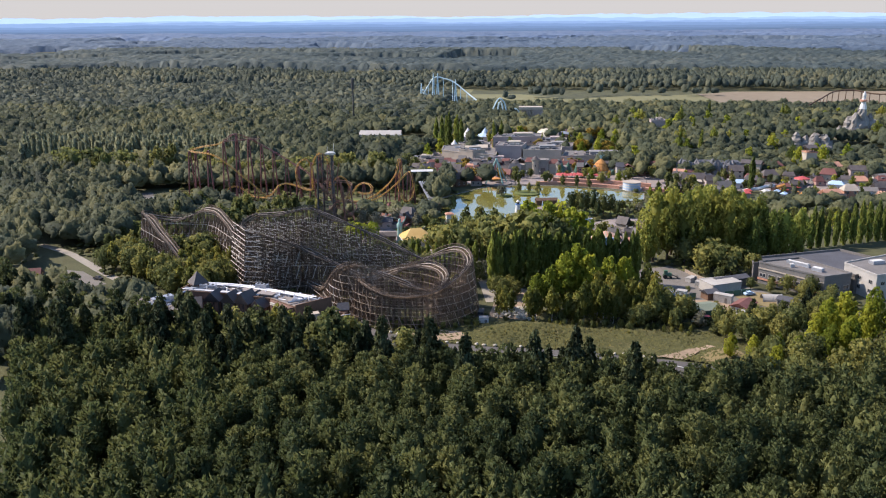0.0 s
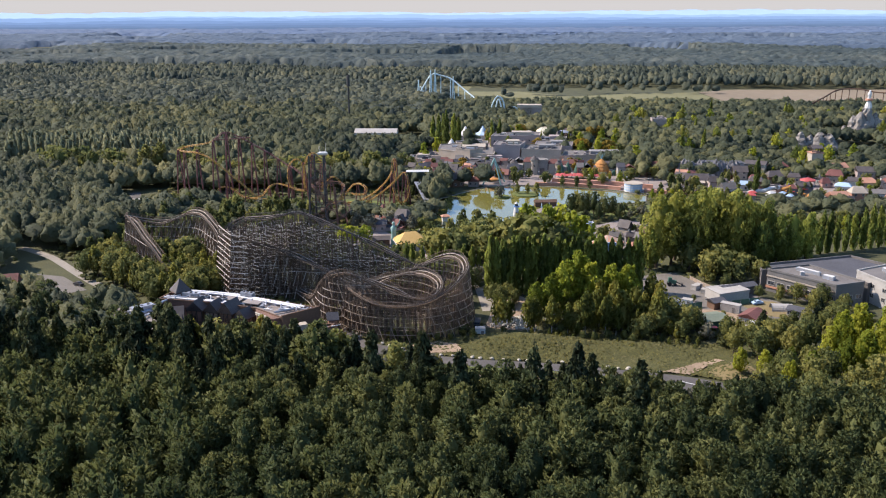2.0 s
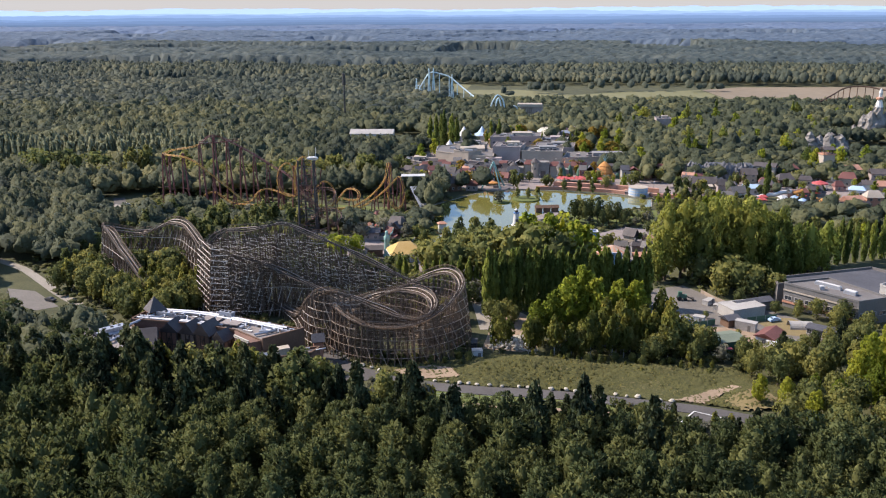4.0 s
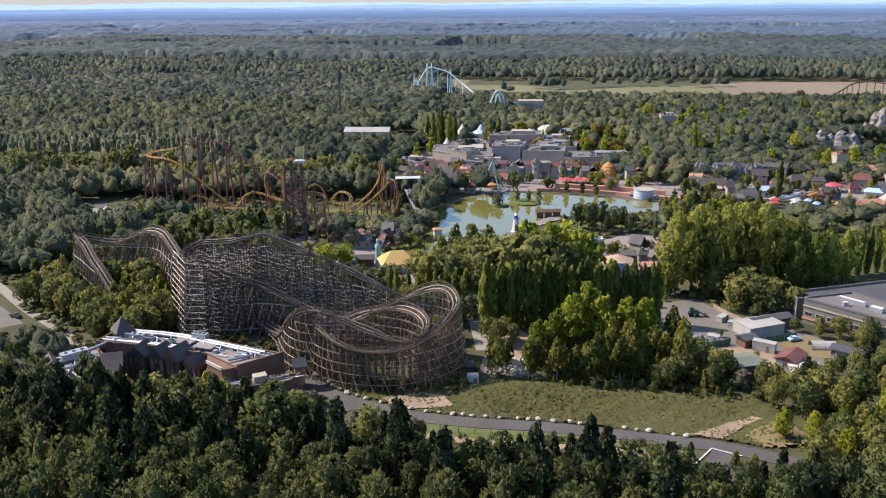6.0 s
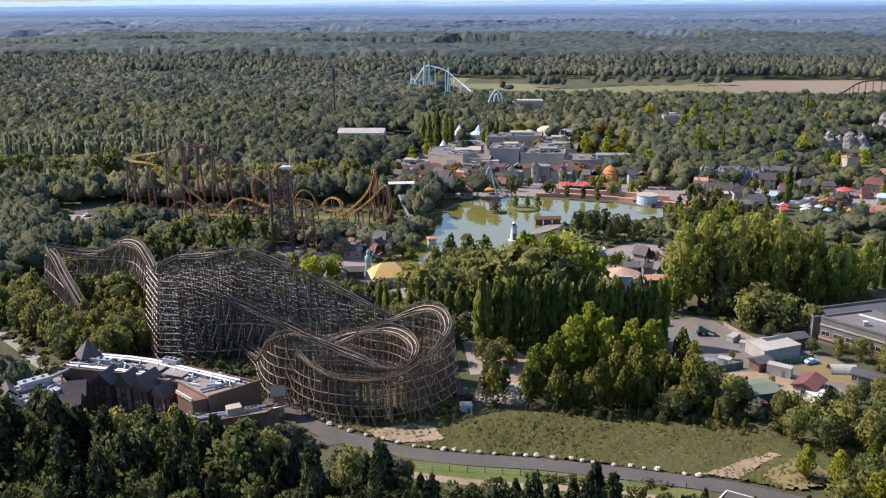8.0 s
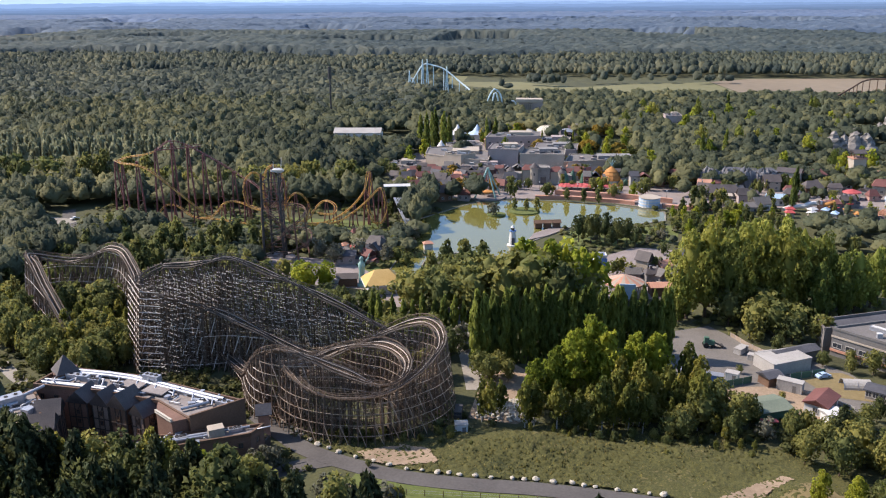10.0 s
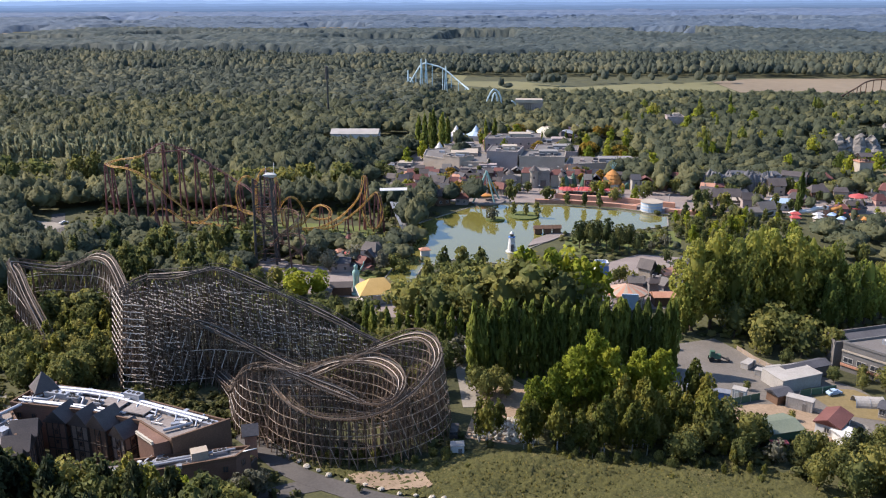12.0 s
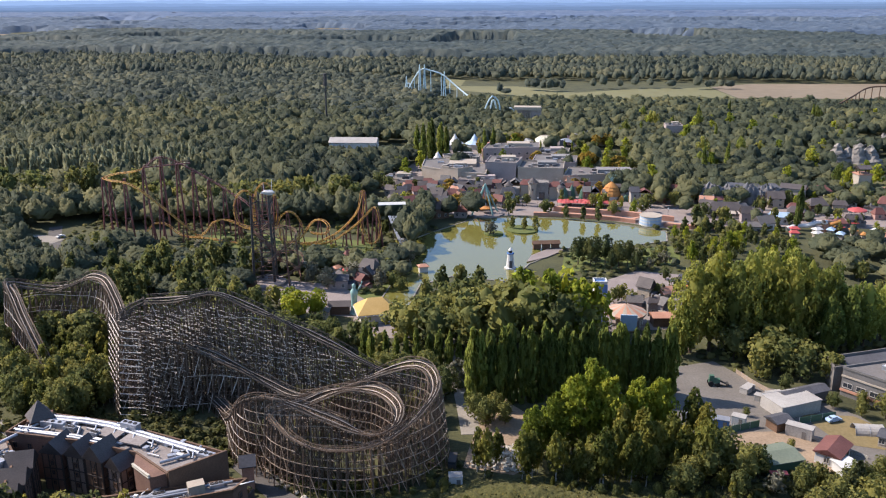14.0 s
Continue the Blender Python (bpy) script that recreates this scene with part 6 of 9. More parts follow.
steel_track([(-124.3, 450.0, 7.8), (-126.9, 450.0, 7.7), (-131.1, 451.0, 8.9), (-133.4, 452.0, 13.7), (-133.2, 453.0, 20.2), (-130.2, 454.0, 23.8), (-127.0, 455.0, 22.9), (-125.7, 456.0, 17.6), (-125.9, 457.0, 10.8), (-125.8, 458.0, 6.6), (-124.3, 459.0, 5.8)])
steel_track([(-124.5, 452.0, 8.2), (-124.8, 453.0, 15.7), (-124.1, 454.0, 23.2), (-121.3, 455.0, 27.1), (-118.1, 456.0, 26.0), (-116.4, 457.0, 21.4), (-116.2, 458.0, 13.4), (-117.1, 458.0, 6.8)])
steel_track([(-117.2, 458.0, 5.5), (-114.4, 456.0, 11.4), (-110.5, 455.0, 14.6), (-107.3, 456.0, 13.4), (-105.2, 457.0, 9.5), (-105.1, 456.0, 5.6), (-107.4, 454.0, 1.6), (-110.5, 452.0, 1.3), (-112.9, 452.0, 3.4), (-113.5, 454.0, 8.0), (-111.8, 456.0, 11.4)])
steel_track([(-111.2, 452.0, 1.3), (-105.5, 455.0, 2.2), (-100.9, 458.0, 8.6), (-97.7, 458.0, 10.5), (-93.8, 456.0, 10.1), (-91.4, 453.0, 8.4), (-92.0, 451.0, 6.3), (-96.3, 450.0, 6.2), (-100.3, 451.0, 7.1)])
steel_track([(-111.9, 450.0, 1.3), (-104.5, 451.0, 1.3), (-96.8, 451.0, 2.0), (-89.0, 451.0, 5.6), (-82.7, 452.0, 10.7), (-78.4, 453.0, 16.4), (-76.9, 454.0, 21.8), (-76.6, 455.0, 24.6), (-75.8, 456.0, 24.4), (-75.4, 456.0, 20.8), (-76.1, 455.0, 16.0), (-76.8, 454.0, 10.3), (-75.3, 452.0, 5.7), (-72.7, 451.0, 2.2), (-69.2, 450.0, 3.9), (-67.9, 451.0, 10.1), (-69.2, 452.0, 16.9), (-70.9, 453.0, 18.1), (-73.4, 453.0, 16.0), (-77.6, 452.0, 11.6), (-83.9, 451.0, 6.5), (-90.1, 450.0, 2.8), (-97.9, 450.0, 1.3), (-105.5, 450.0, 1.3)])
steel_track([(-176.8, 452.0, 2.8), (-172.8, 453.0, 7.4), (-169.1, 454.0, 8.1), (-165.3, 454.0, 6.6), (-161.2, 453.0, 3.8), (-156.9, 452.0, 2.6), (-149.9, 451.0, 2.6), (-141.6, 450.0, 2.0), (-135.3, 450.0, 1.3), (-129.8, 449.0, 1.3), (-127.1, 449.0, 1.3)])
for x, y, z, sp in ((-196.5, 457.5, 27.2, 2.2), (-191.5, 454, 27, 1.4), (-183, 451.5, 28.5, 1.8), (-174, 452, 33, 2.0), (-169.4, 460, 36, 1.6), (-165, 467, 32.8, 1.8), (-158, 468, 29, 1.8), (-151, 468, 25, 1.6), (-143.5, 467, 21.5, 1.6), (-136, 465, 17.5, 1.4), (-166, 448, 17.5, 1.4), (-156, 449, 9, 1.2),
                    (-133, 453, 20, 1.4), (-125.5, 455, 22, 1.8), (-121, 456, 26, 2.2), (-116.5, 457, 21, 1.6), (-110.5, 455, 14, 1.4), (-105, 456, 9, 1.2), (-97, 458, 10, 1.2), (-92, 453, 8, 1.0), (-89, 451, 5.2, 1.0), (-82.5, 452, 10.2, 1.2), (-77.5, 454, 17, 1.4), (-75.6, 456, 23.8, 1.6), (-69, 452, 16.2, 1.4), (-70.9, 453, 17.8, 1.6), (-68, 451, 10, 1.0),
                    (-84, 451, 6.2, 1.0), (-141, 455, 9.8, 1.2), (-132, 454, 8, 1.0), (-172.5, 453, 7.2, 1.0), (-145, 454, 8.2, 1.0)):
    steel_leg(x, y, z, sp)
gantry = Build()
gantry.beam((-174, 452, 33.6), (-158, 466, 33.2), 0.5, 0.5)
gantry.beam((-174, 452, 34.6), (-158, 466, 34.2), 0.2, 0.2)
part("gantry", gantry, MAROON, steel, "maroon lift gantry beam")
part("canopy", Build().gable((-66, 470), (12, 3.4), 15.2, 0.8, 12, 0.2), WHITE, steel, "white station canopy")



# ---- dark ride tower ----
RUST = mat("rust_brown_steel", (0.085, 0.045, 0.032), (0.16, 0.085, 0.06), 0.7, 0.8, 0.1)
ride = thing("ride_tower", "tall dark steel lattice ride tower with a white ship on top", "tower ride", (-103, 400, 0))
for dx, dy in ((-4.2, -2.5), (3.6, -1.5), (-2.6, 3.2), (3.2, 3.0)):
    part("post", Build().cyl((dx, dy, 0), (dx * 0.85, dy * 0.85, 35), 0.55, 0.4, 8), BLACK, ride)
for k in range(9):
    b = Build()
    z, z2 = 2 + k * 3.7, 2 + (k + 1) * 3.7
    c = [(-4.2, -2.5), (3.6, -1.5), (3.2, 3.0), (-2.6, 3.2)]
    for (x0, y0), (x1, y1) in zip(c, c[1:] + c[:1]):
        b.beam((x0, y0, z), (x1, y1, z), 0.22)
        b.beam((x0, y0, z), (x1, y1, z2), 0.2)
    part("lattice", b, RUST if k % 2 else BLACK, ride)
for k, (r0_, turns, ph_, z0_, z1_) in enumerate(((7.5, 1.6, 0.3, 3, 26), (6.5, -1.3, 2.0, 5, 30), (9.0, 0.9, 4.2, 2, 17))):
    pts_ = []
    for i in range(49):
        w = i / 48
        a_ = ph_ + turns * 6.283 * w
        r_ = r0_ * (0.62 + 0.38 * math.cos(9.0 * w + k))
        pts_.append((4.0 + r_ * 1.25 * math.cos(a_), r_ * 0.8 * math.sin(a_), z0_ + (z1_ - z0_) * (w + 0.10 * math.sin(12 * w + k))))
    for off in (-0.45, 0.45):
        part("coil_rail", Build().tube([(x, y, z + off) for x, y, z in pts_], 0.20, 5), RUST, ride, "twisting rust-brown track")
for dx, dy in ((9.5, -2.0), (12.5, 3.5), (7.5, 4.5)):
    part("post", Build().cyl((dx, dy, 0), (dx - 1.2, dy * 0.8, 24 - dx * 0.4), 0.34, 0.28, 8), RUST, ride)
b = Build().blob((2.5, 0, 36.0), (2.6, 1.3, 0.9), 3, 10, 0.2)
b.cyl((1, 0, 36.5), (1, 0, 39.5), 0.12, 0.08, 6)
b.cyl((4, 0, 36.5), (4.3, 0, 41), 0.12, 0.08, 6)
part("ship", b, WHITE, ride, "white ship-shaped top")
part("platform", Build().spin((0, 0, 0), [(7.5, 0), (7.5, 1.0), (7.0, 1.2)], 20), PAVING, ride)
part("booth", Build().box((-4, -6.5, 2), (3.6, 3, 3.2)), BROWNWOOD, ride)


# ---- building tools ----
def sides(poly, face=-0.2):
    """The sides of a footprint that look towards -y, with their outward normals."""
    a = sum(x0 * y1 - x1 * y0 for (x0, y0), (x1, y1) in zip(poly, poly[1:] + poly[:1]))
    out = []
    for (x0, y0), (x1, y1) in zip(poly, poly[1:] + poly[:1]):
        l = math.hypot(x1 - x0, y1 - y0)
        nx_, ny_ = (y1 - y0) / l, -(x1 - x0) / l
        if a < 0:
            nx_, ny_ = -nx_, -ny_
        if ny_ < face:
            out.append(((x0, y0), (x1, y1), (nx_, ny_), l))
    return out


def window_mesh(w, h, edge):
    b = Build()
    b.box((0, -0.03, 0), (w, 0.06, h))
    return b.mesh("window", GLASS), Build().box((0, -0.06, h / 2 + 0.08), (w + 0.3, 0.14, 0.16)).box((0, -0.06, -h / 2 - 0.08), (w + 0.3, 0.2, 0.16)).box((-w / 2 - 0.08, -0.06, 0), (0.16, 0.14, h)).box((w / 2 + 0.08, -0.06, 0), (0.16, 0.14, h)).box((0, -0.06, 0), (0.08, 0.1, h)).mesh("frame", edge)


WINDOWS = {}


def add_windows(parent, poly, levels, gap, w=1.2, h=1.3, edge=None):
    edge = edge or OFFWHITE
    key = (w, h, edge.name)
    if key not in WINDOWS:
        WINDOWS[key] = window_mesh(w, h, edge)
    for p, q, nn, l in sides(poly):
        n = max(0, int((l - 1.0) / gap))
        ang = math.atan2(nn[1], nn[0]) + math.pi / 2
        for k in range(n):
            t = (k + 0.5) / n
            for z in levels:
                m = Matrix.LocRotScale((p[0] + (q[0] - p[0]) * t, p[1] + (q[1] - p[1]) * t, z), Euler((0, 0, ang)), None)
                o = share("window", WINDOWS[key][0], parent, m)
                share("frame", WINDOWS[key][1], o)


def flat_building(name, label, poly, h, wall, roof, levels=(), gap=4.0, z0=0.0, parapet=0.5, w=1.2, wh=1.3, category="building"):
    t = thing(name, label, category)
    part("wall", Build().prism(poly, z0, h), wall, t)
    cx, cy = sum(p[0] for p in poly) / len(poly), sum(p[1] for p in poly) / len(poly)
    inner = [(cx + (x - cx) * 0.97, cy + (y - cy) * 0.97) for x, y in poly]
    part("roof", Build().prism(inner, h, h + 0.12), roof, t)
    if parapet:
        b = Build()
        for (x0, y0), (x1, y1) in zip(poly, poly[1:] + poly[:1]):
            b.beam((x0, y0, h + parapet / 2), (x1, y1, h + parapet / 2), 0.4, parapet)
        part("parapet", b, wall, t)
    if levels:
        add_windows(t, poly, levels, gap, w, wh)
    return t


def rect(c, s, rz=0.0):
    ca, sa = math.cos(radians(rz)), math.sin(radians(rz))
    return [(c[0] + a * ca - b * sa, c[1] + a * sa + b * ca) for a, b in ((-s[0] / 2, -s[1] / 2), (s[0] / 2, -s[1] / 2), (s[0] / 2, s[1] / 2), (-s[0] / 2, s[1] / 2))]


def house(name, label, c, s, h, rise, rz, wall, roof, hip=0.0, levels=(), gap=3.0, category="house"):
    t = thing(name, label, category)
    p = rect(c, s, rz)
    b = Build().prism(p, 0, h)
    if not hip:
        ca, sa = math.cos(radians(rz)), math.sin(radians(rz))
        for sg in (-1, 1):
            e = [(sg * (s[0] / 2 - 0.02), -s[1] / 2, h), (sg * (s[0] / 2 - 0.02), s[1] / 2, h), (sg * (s[0] / 2 - 0.02), 0, h + rise)]
            b.add([(c[0] + x * ca - y * sa, c[1] + x * sa + y * ca, z) for x, y, z in e], [(0, 1, 2)])
    part("wall", b, wall, t)
    part("roof", Build().gable(c, s, h, rise, rz, 0.5, hip), roof, t)
    if levels:
        add_windows(t, p, levels, gap, 1.0, 1.2)
    return t


# ---- hotel ----
hotel = thing("hotel", "brown brick hotel with slate gables and metal ducts on roofs", "hotel")
H_BACK = [(-120, 262), (-101, 260), (-86, 256.5), (-75.5, 249), (-66.5, 258.5), (-97, 269), (-118, 272)]
H_FRONT = [(-95, 241), (-92.5, 235.5), (-78, 241.8), (-62, 249.5), (-60.5, 254), (-76, 248.6)]
H_LEFT = [(-128, 250), (-116, 236), (-107, 239), (-113, 254), (-120, 261.5)]
MEMBRANE = mat("pale_roof_membrane", (0.135, 0.115, 0.105), (0.270, 0.235, 0.220), 0.8, 0.4, 0.1)
for nm, poly, h in (("back_wing", H_BACK, 10.4), ("front_wing", H_FRONT, 7.2), ("side_wing", H_LEFT, 9.0)):
    wing = part(nm, Build().prism(poly, 0, h), BRICK, hotel, "brown brick wing")
    cx, cy = sum(p[0] for p in poly) / len(poly), sum(p[1] for p in poly) / len(poly)
    part("roof", Build().prism([(cx + (x - cx) * 0.96, cy + (y - cy) * 0.96) for x, y in poly], h, h + 0.15), MEMBRANE, wing)
    b = Build()
    for (x0, y0), (x1, y1) in zip(poly, poly[1:] + poly[:1]):
        b.beam((x0, y0, h + 0.4), (x1, y1, h + 0.4), 0.45, 0.8)
    part("parapet", b, BROWNWOOD, wing, "brown parapet")
    add_windows(wing, poly, (2.2, 5.2) if h < 8 else (2.2, 5.2, 8.0), 3.4, 1.0, 1.3, BROWNWOOD)
# brick bay and dark wall by the road
part("end_wall", Build().beam((-75.4, 248.8, 5.9), (-66.2, 258.4, 5.9), 0.5, 11.8), BROWNWOOD, hotel, "dark brown panelled end wall")
part("bay", Build().prism([(-86.2, 256.6), (-84.3, 251.4), (-78.8, 247.2), (-76, 249.2)], 0, 10.9), BRICK, hotel, "brick bay with pale cornice")
b = Build()
for z in (11.0, 11.5):
    b.beam((-84.4, 251.3, z), (-78.8, 247.1, z), 0.5, 0.2)
part("cornice", b, STONE, hotel, "pale cornice")
b = Build()
b.box((-69.5, 248.6, 8.2), (3.4, 2.6, 2.6), 31)
part("stair_head", b, BEIGE, hotel, "pale rendered stair head")
# ducts and plant on the roofs
def duct(pts, r=0.45):
    part("duct", Build().tube(pts, r, 8), METAL, hotel, "shiny galvanised duct", True)


duct([(-117, 269.5, 11.2), (-104, 268, 11.2), (-97, 266.8, 11.2), (-93, 265.6, 11.2), (-92.6, 263.4, 10.8)], 0.36)
duct([(-86, 262.9, 11.2), (-76, 259.3, 11.2), (-74, 256.6, 11.2), (-79, 252.8, 11.2)], 0.36)
duct([(-118.5, 264.5, 11.2), (-112, 263.8, 11.2), (-110.8, 266.4, 11.2), (-104, 265.6, 11.2), (-103, 262.6, 11.0)], 0.3)
duct([(-98, 261.5, 11.1), (-91, 259.6, 11.1), (-90, 262.4, 11.1), (-84, 260.4, 11.1)], 0.26)
duct([(-126, 252, 9.9), (-121, 256, 9.9), (-119, 258, 10.6), (-114, 268, 11.2)], 0.4)
duct([(-122, 245, 9.9), (-119, 247.6, 9.9), (-118.6, 250.6, 9.9), (-115, 253, 9.9)], 0.36)
duct([(-80, 244.4, 8.0), (-70, 249.2, 8.0), (-63, 252.3, 8.0)], 0.26)
duct([(-93, 240.4, 8.1), (-92.4, 237.6, 8.1), (-89, 237.4, 8.1), (-88.2, 240, 8.1)], 0.45)
duct([(-88, 243, 8.0), (-86, 240.8, 8.0), (-82, 242.2, 8.0)], 0.26)
for k in range(2):
    duct([(-118.5 + k, 270.2 - 1.3 * k, 11.3), (-104, 269.0 - 1.3 * k, 11.3), (-97, 267.6 - 1.3 * k, 11.3), (-84, 262.9 - 1.2 * k, 11.3), (-71 - k, 258.3 - 1.0 * k, 11.3)], 0.5 - 0.08 * k)
    duct([(-119 + k, 263.6 - 0.9 * k, 11.0 + 0.3 * (k == 1)), (-103, 262.0 - 0.9 * k, 11.1), (-92 - k, 259.6 - 0.9 * k, 11.1)], 0.34)
    duct([(-127 + 1.6 * k, 250.6 - 1.6 * k, 9.9), (-121 + 1.6 * k, 255.4 - 1.2 * k, 9.9)], 0.42)
    duct([(-92 + 1.2 * k, 237.4 + 1.5 * k, 8.1), (-79, 243.2 + 0.9 * k, 8.1), (-68 - k, 248.6 + 0.7 * k, 8.1)], 0.30)
for k in range(9):
    x, y = -117 + k * 5.4, 266.4 - max(0, k - 3) * 1.75
    duct([(x, y + 2.4, 11.2), (x + 0.4, y, 11.5), (x + 0.9, y - 2.2, 11.0)], 0.22)
for x, y, sx, sy, sz, rz in ((-111, 266.3, 6, 1.6, 1.4, -8), (-92, 266.2, 4.6, 1.8, 2.2, -16), (-122, 254, 7, 2.6, 2.2, 48), (-114, 252, 2.2, 5.5, 1.6, -16), (-106, 264.8, 3, 1.4, 1.2, -8), (-70.5, 257.3, 4, 2, 0.8, -18), (-82, 242.6, 3.4, 1.8, 1.2, 30), (-76.4, 245.8, 2.6, 1.6, 1.0, 30), (-99, 263, 2, 1.4, 1.2, -12), (-66, 251, 3, 1.4, 0.8, 30)):
    zz = 10.6 if y > 255 and x > -121 else 9.2 if x < -105 else 7.4
    ac = part("air_handler", Build().box((x, y, zz + sz / 2), (sx, sy, sz), rz), METAL, hotel, "grey metal air handler")
    fan = Build()
    for k in (-0.3, 0, 0.3):
        fan.spin((x + k * sx * math.cos(radians(rz)), y + k * sx * math.sin(radians(rz)), zz + sz), [(0.45, 0), (0.45, 0.16), (0.38, 0.16), (0.36, 0.05)], 10)
    part("fan", fan, BLACK, ac)
for x, y in ((-95.6, 264.0), (-88.6, 261.4)):
    b = Build().beam((x - 2.9, y + 0.7, 11.3), (x + 2.9, y - 0.7, 11.3), 4.2, 0.3)
    part("skylight", b, MEMBRANE, hotel, "large pale roof panel")
# slate gables towards the court
PLASTER = mat("brown_plaster", (0.150, 0.108, 0.086), (0.250, 0.190, 0.154), 0.9, 0.7, 0.2)
def hotel_gable(x, y, sx, sy, h, rise, rz, wall):
    p = rect((x, y), (sx, sy), rz)
    b = Build().prism(p, 0, h)
    ca, sa = math.cos(radians(rz)), math.sin(radians(rz))
    for sg in (-1, 1):
        e = [(sg * (sx / 2 - 0.02), -sy / 2, h), (sg * (sx / 2 - 0.02), sy / 2, h), (sg * (sx / 2 - 0.02), 0, h + rise)]
        b.add([(x + u * ca - v * sa, y + u * sa + v * ca, z) for u, v, z in e], [(0, 1, 2)])
    g = part("gable_house", b, wall, hotel, "half-timbered gable front")
    fr_ = Build()
    for (x0, y0), (x1, y1) in zip(p, p[1:] + p[:1]):
        for z in (2.9, 5.6, h - 0.15):
            fr_.beam((x0, y0, z), (x1, y1, z), 0.26, 0.24)
        for w in (0.02, 0.34, 0.66, 0.98):
            fr_.beam((x0 + (x1 - x0) * w, y0 + (y1 - y0) * w, 0.1), (x0 + (x1 - x0) * w, y0 + (y1 - y0) * w, h - 0.3), 0.22)
        fr_.beam((x0 + (x1 - x0) * 0.34, y0 + (y1 - y0) * 0.34, 5.7), (x0 + (x1 - x0) * 0.66, y0 + (y1 - y0) * 0.66, h - 0.3), 0.2)
    part("timber_frame", fr_, DARKWOOD, g, "dark timber framing")
    part("roof", Build().gable((x, y), (sx, sy), h, rise, rz, 0.45), SLATE, g, "brown slate roof")
    add_windows(g, p, (2.0, 4.6, 7.0), 2.2, 0.7, 1.0, BROWNWOOD)


for gx_, gy_, gs, gd, gh, gr, grz, gm in ((-106, 259.6, 5.5, 5, 9.4, 2.8, 84, BRICK), (-100, 258.6, 4.6, 4.6, 9.2, 3.2, 78, PLASTER), (-94.5, 257.4, 5.5, 5, 9.6, 3.4, 72, BROWNWOOD), (-89, 255.4, 4.6, 4.2, 8.6, 2.8, 66, PLASTER),
                                           (-111, 253, 5, 5, 8.8, 3.0, 20, BRICK), (-109, 247, 5, 4.6, 8.6, 2.8, 18, BRICK), (-107.5, 241.5, 5, 4.6, 8.2, 2.8, 16, PLASTER), (-115.5, 238, 6, 5, 8.4, 3.0, 100, BRICK), (-121, 243.4, 5.5, 5, 8.6, 3.0, 130, BRICK),
                                           (-126, 249.6, 5.5, 5, 8.6, 3.0, 130, BROWNWOOD), (-101, 241, 8, 4.5, 4.6, 2.2, 12, BROWNWOOD), (-96.5, 243.4, 4.5, 4, 5.0, 2.2, 60, BRICK)):
    hotel_gable(gx_, gy_, gs, gd, gh, gr, grz, gm)
# small plant, pipes and hatches on the roofs
rh = random.Random(31)
for poly, z0 in ((H_BACK, 10.55), (H_FRONT, 7.35), (H_LEFT, 9.15)):
    xs_, ys_ = [p[0] for p in poly], [p[1] for p in poly]
    cnt_ = 0
    while cnt_ < (34 if poly is H_BACK else 14):
        x, y = rh.uniform(min(xs_), max(xs_)), rh.uniform(min(ys_), max(ys_))
        if not inside(poly, np.array([x]), np.array([y]))[0]:
            continue
        cnt_ += 1
        q = rh.random()
        if q < 0.4:
            part("roof_box", Build().box((x, y, z0 + 0.4), (rh.uniform(0.8, 2.4), rh.uniform(0.7, 1.5), 0.8), rh.choice((-15, -12, 25, 75))), rh.choice((METAL, WHITE, GREYROOF)), hotel, "small metal roof unit")
        elif q < 0.7:
            part("vent_pipe", Build().cyl((x, y, z0), (x, y, z0 + 1.2), 0.2, n=8).cyl((x, y, z0 + 1.2), (x, y, z0 + 1.4), 0.34, 0.2, 8), METAL, hotel)
        else:
            l_, a_ = rh.uniform(1.5, 3.5), radians(rh.choice((-15, 75, 30, 120)))
            part("pipe", Build().tube([(x, y, z0), (x, y, z0 + 0.5), (x + l_ * math.cos(a_), y + l_ * math.sin(a_), z0 + 0.5)], 0.16, 6), METAL, hotel, "thin metal pipe", True)
for x, y, r, z0, z1 in ((-115.5, 268.5, 2.9, 8, 15.6), (-106, 238.4, 1.9, 5, 11.2), (-112, 235.6, 2.2, 5, 10.6)):
    t_ = part("turret", Build().prism(rect((x, y), (r * 1.7, r * 1.7), 20), 0, z1 - 3.6), BRICK, hotel)
    part("turret_roof", Build().cyl((x, y, z1 - 3.7), (x, y, z1 + 0.4), r * 1.35, 0.08, 4), SLATE, t_, "pointed slate roof")
part("court_wall", Build().beam((-92, 250.5, 1.8), (-80, 252.5, 1.8), 0.4, 3.6), BROWNWOOD, hotel)
fence_h = thing("fence", "tall orange-brown plank fence behind the hotel", "fence")
fl_ = [(-124, 272), (-118.5, 275.5), (-97, 272), (-66, 262.5), (-60.8, 257.5)]
board = Build().box((0, 0, 1.0), (0.42, 0.05, 2.0)).mesh("board", mat("orange_brown_planks", (0.24, 0.12, 0.05), (0.38, 0.21, 0.10), 0.85, 1, 0.2, spread=0.3))
for (x0, y0), (x1, y1) in zip(fl_, fl_[1:]):
    n = int(math.hypot(x1 - x0, y1 - y0) / 0.46)
    for k in range(n):
        t = k / n
        share("board", board, fence_h, pose(x0 + (x1 - x0) * t, y0 + (y1 - y0) * t, 0, 0, 0, math.degrees(math.atan2(y1 - y0, x1 - x0))))
gate = thing("gate_tower", "small dark-roofed wooden gate tower by the road", "tower", (-63.4, 262.6, 0))
part("body", Build().prism(rect((0, 0), (2.6, 2.6), 20), 0, 6.2), TERRACOTTA, gate)
part("roof", Build().gable((0, 0), (2.8, 3.2), 6.2, 2.0, 20, 0.5), DARKROOF, gate)
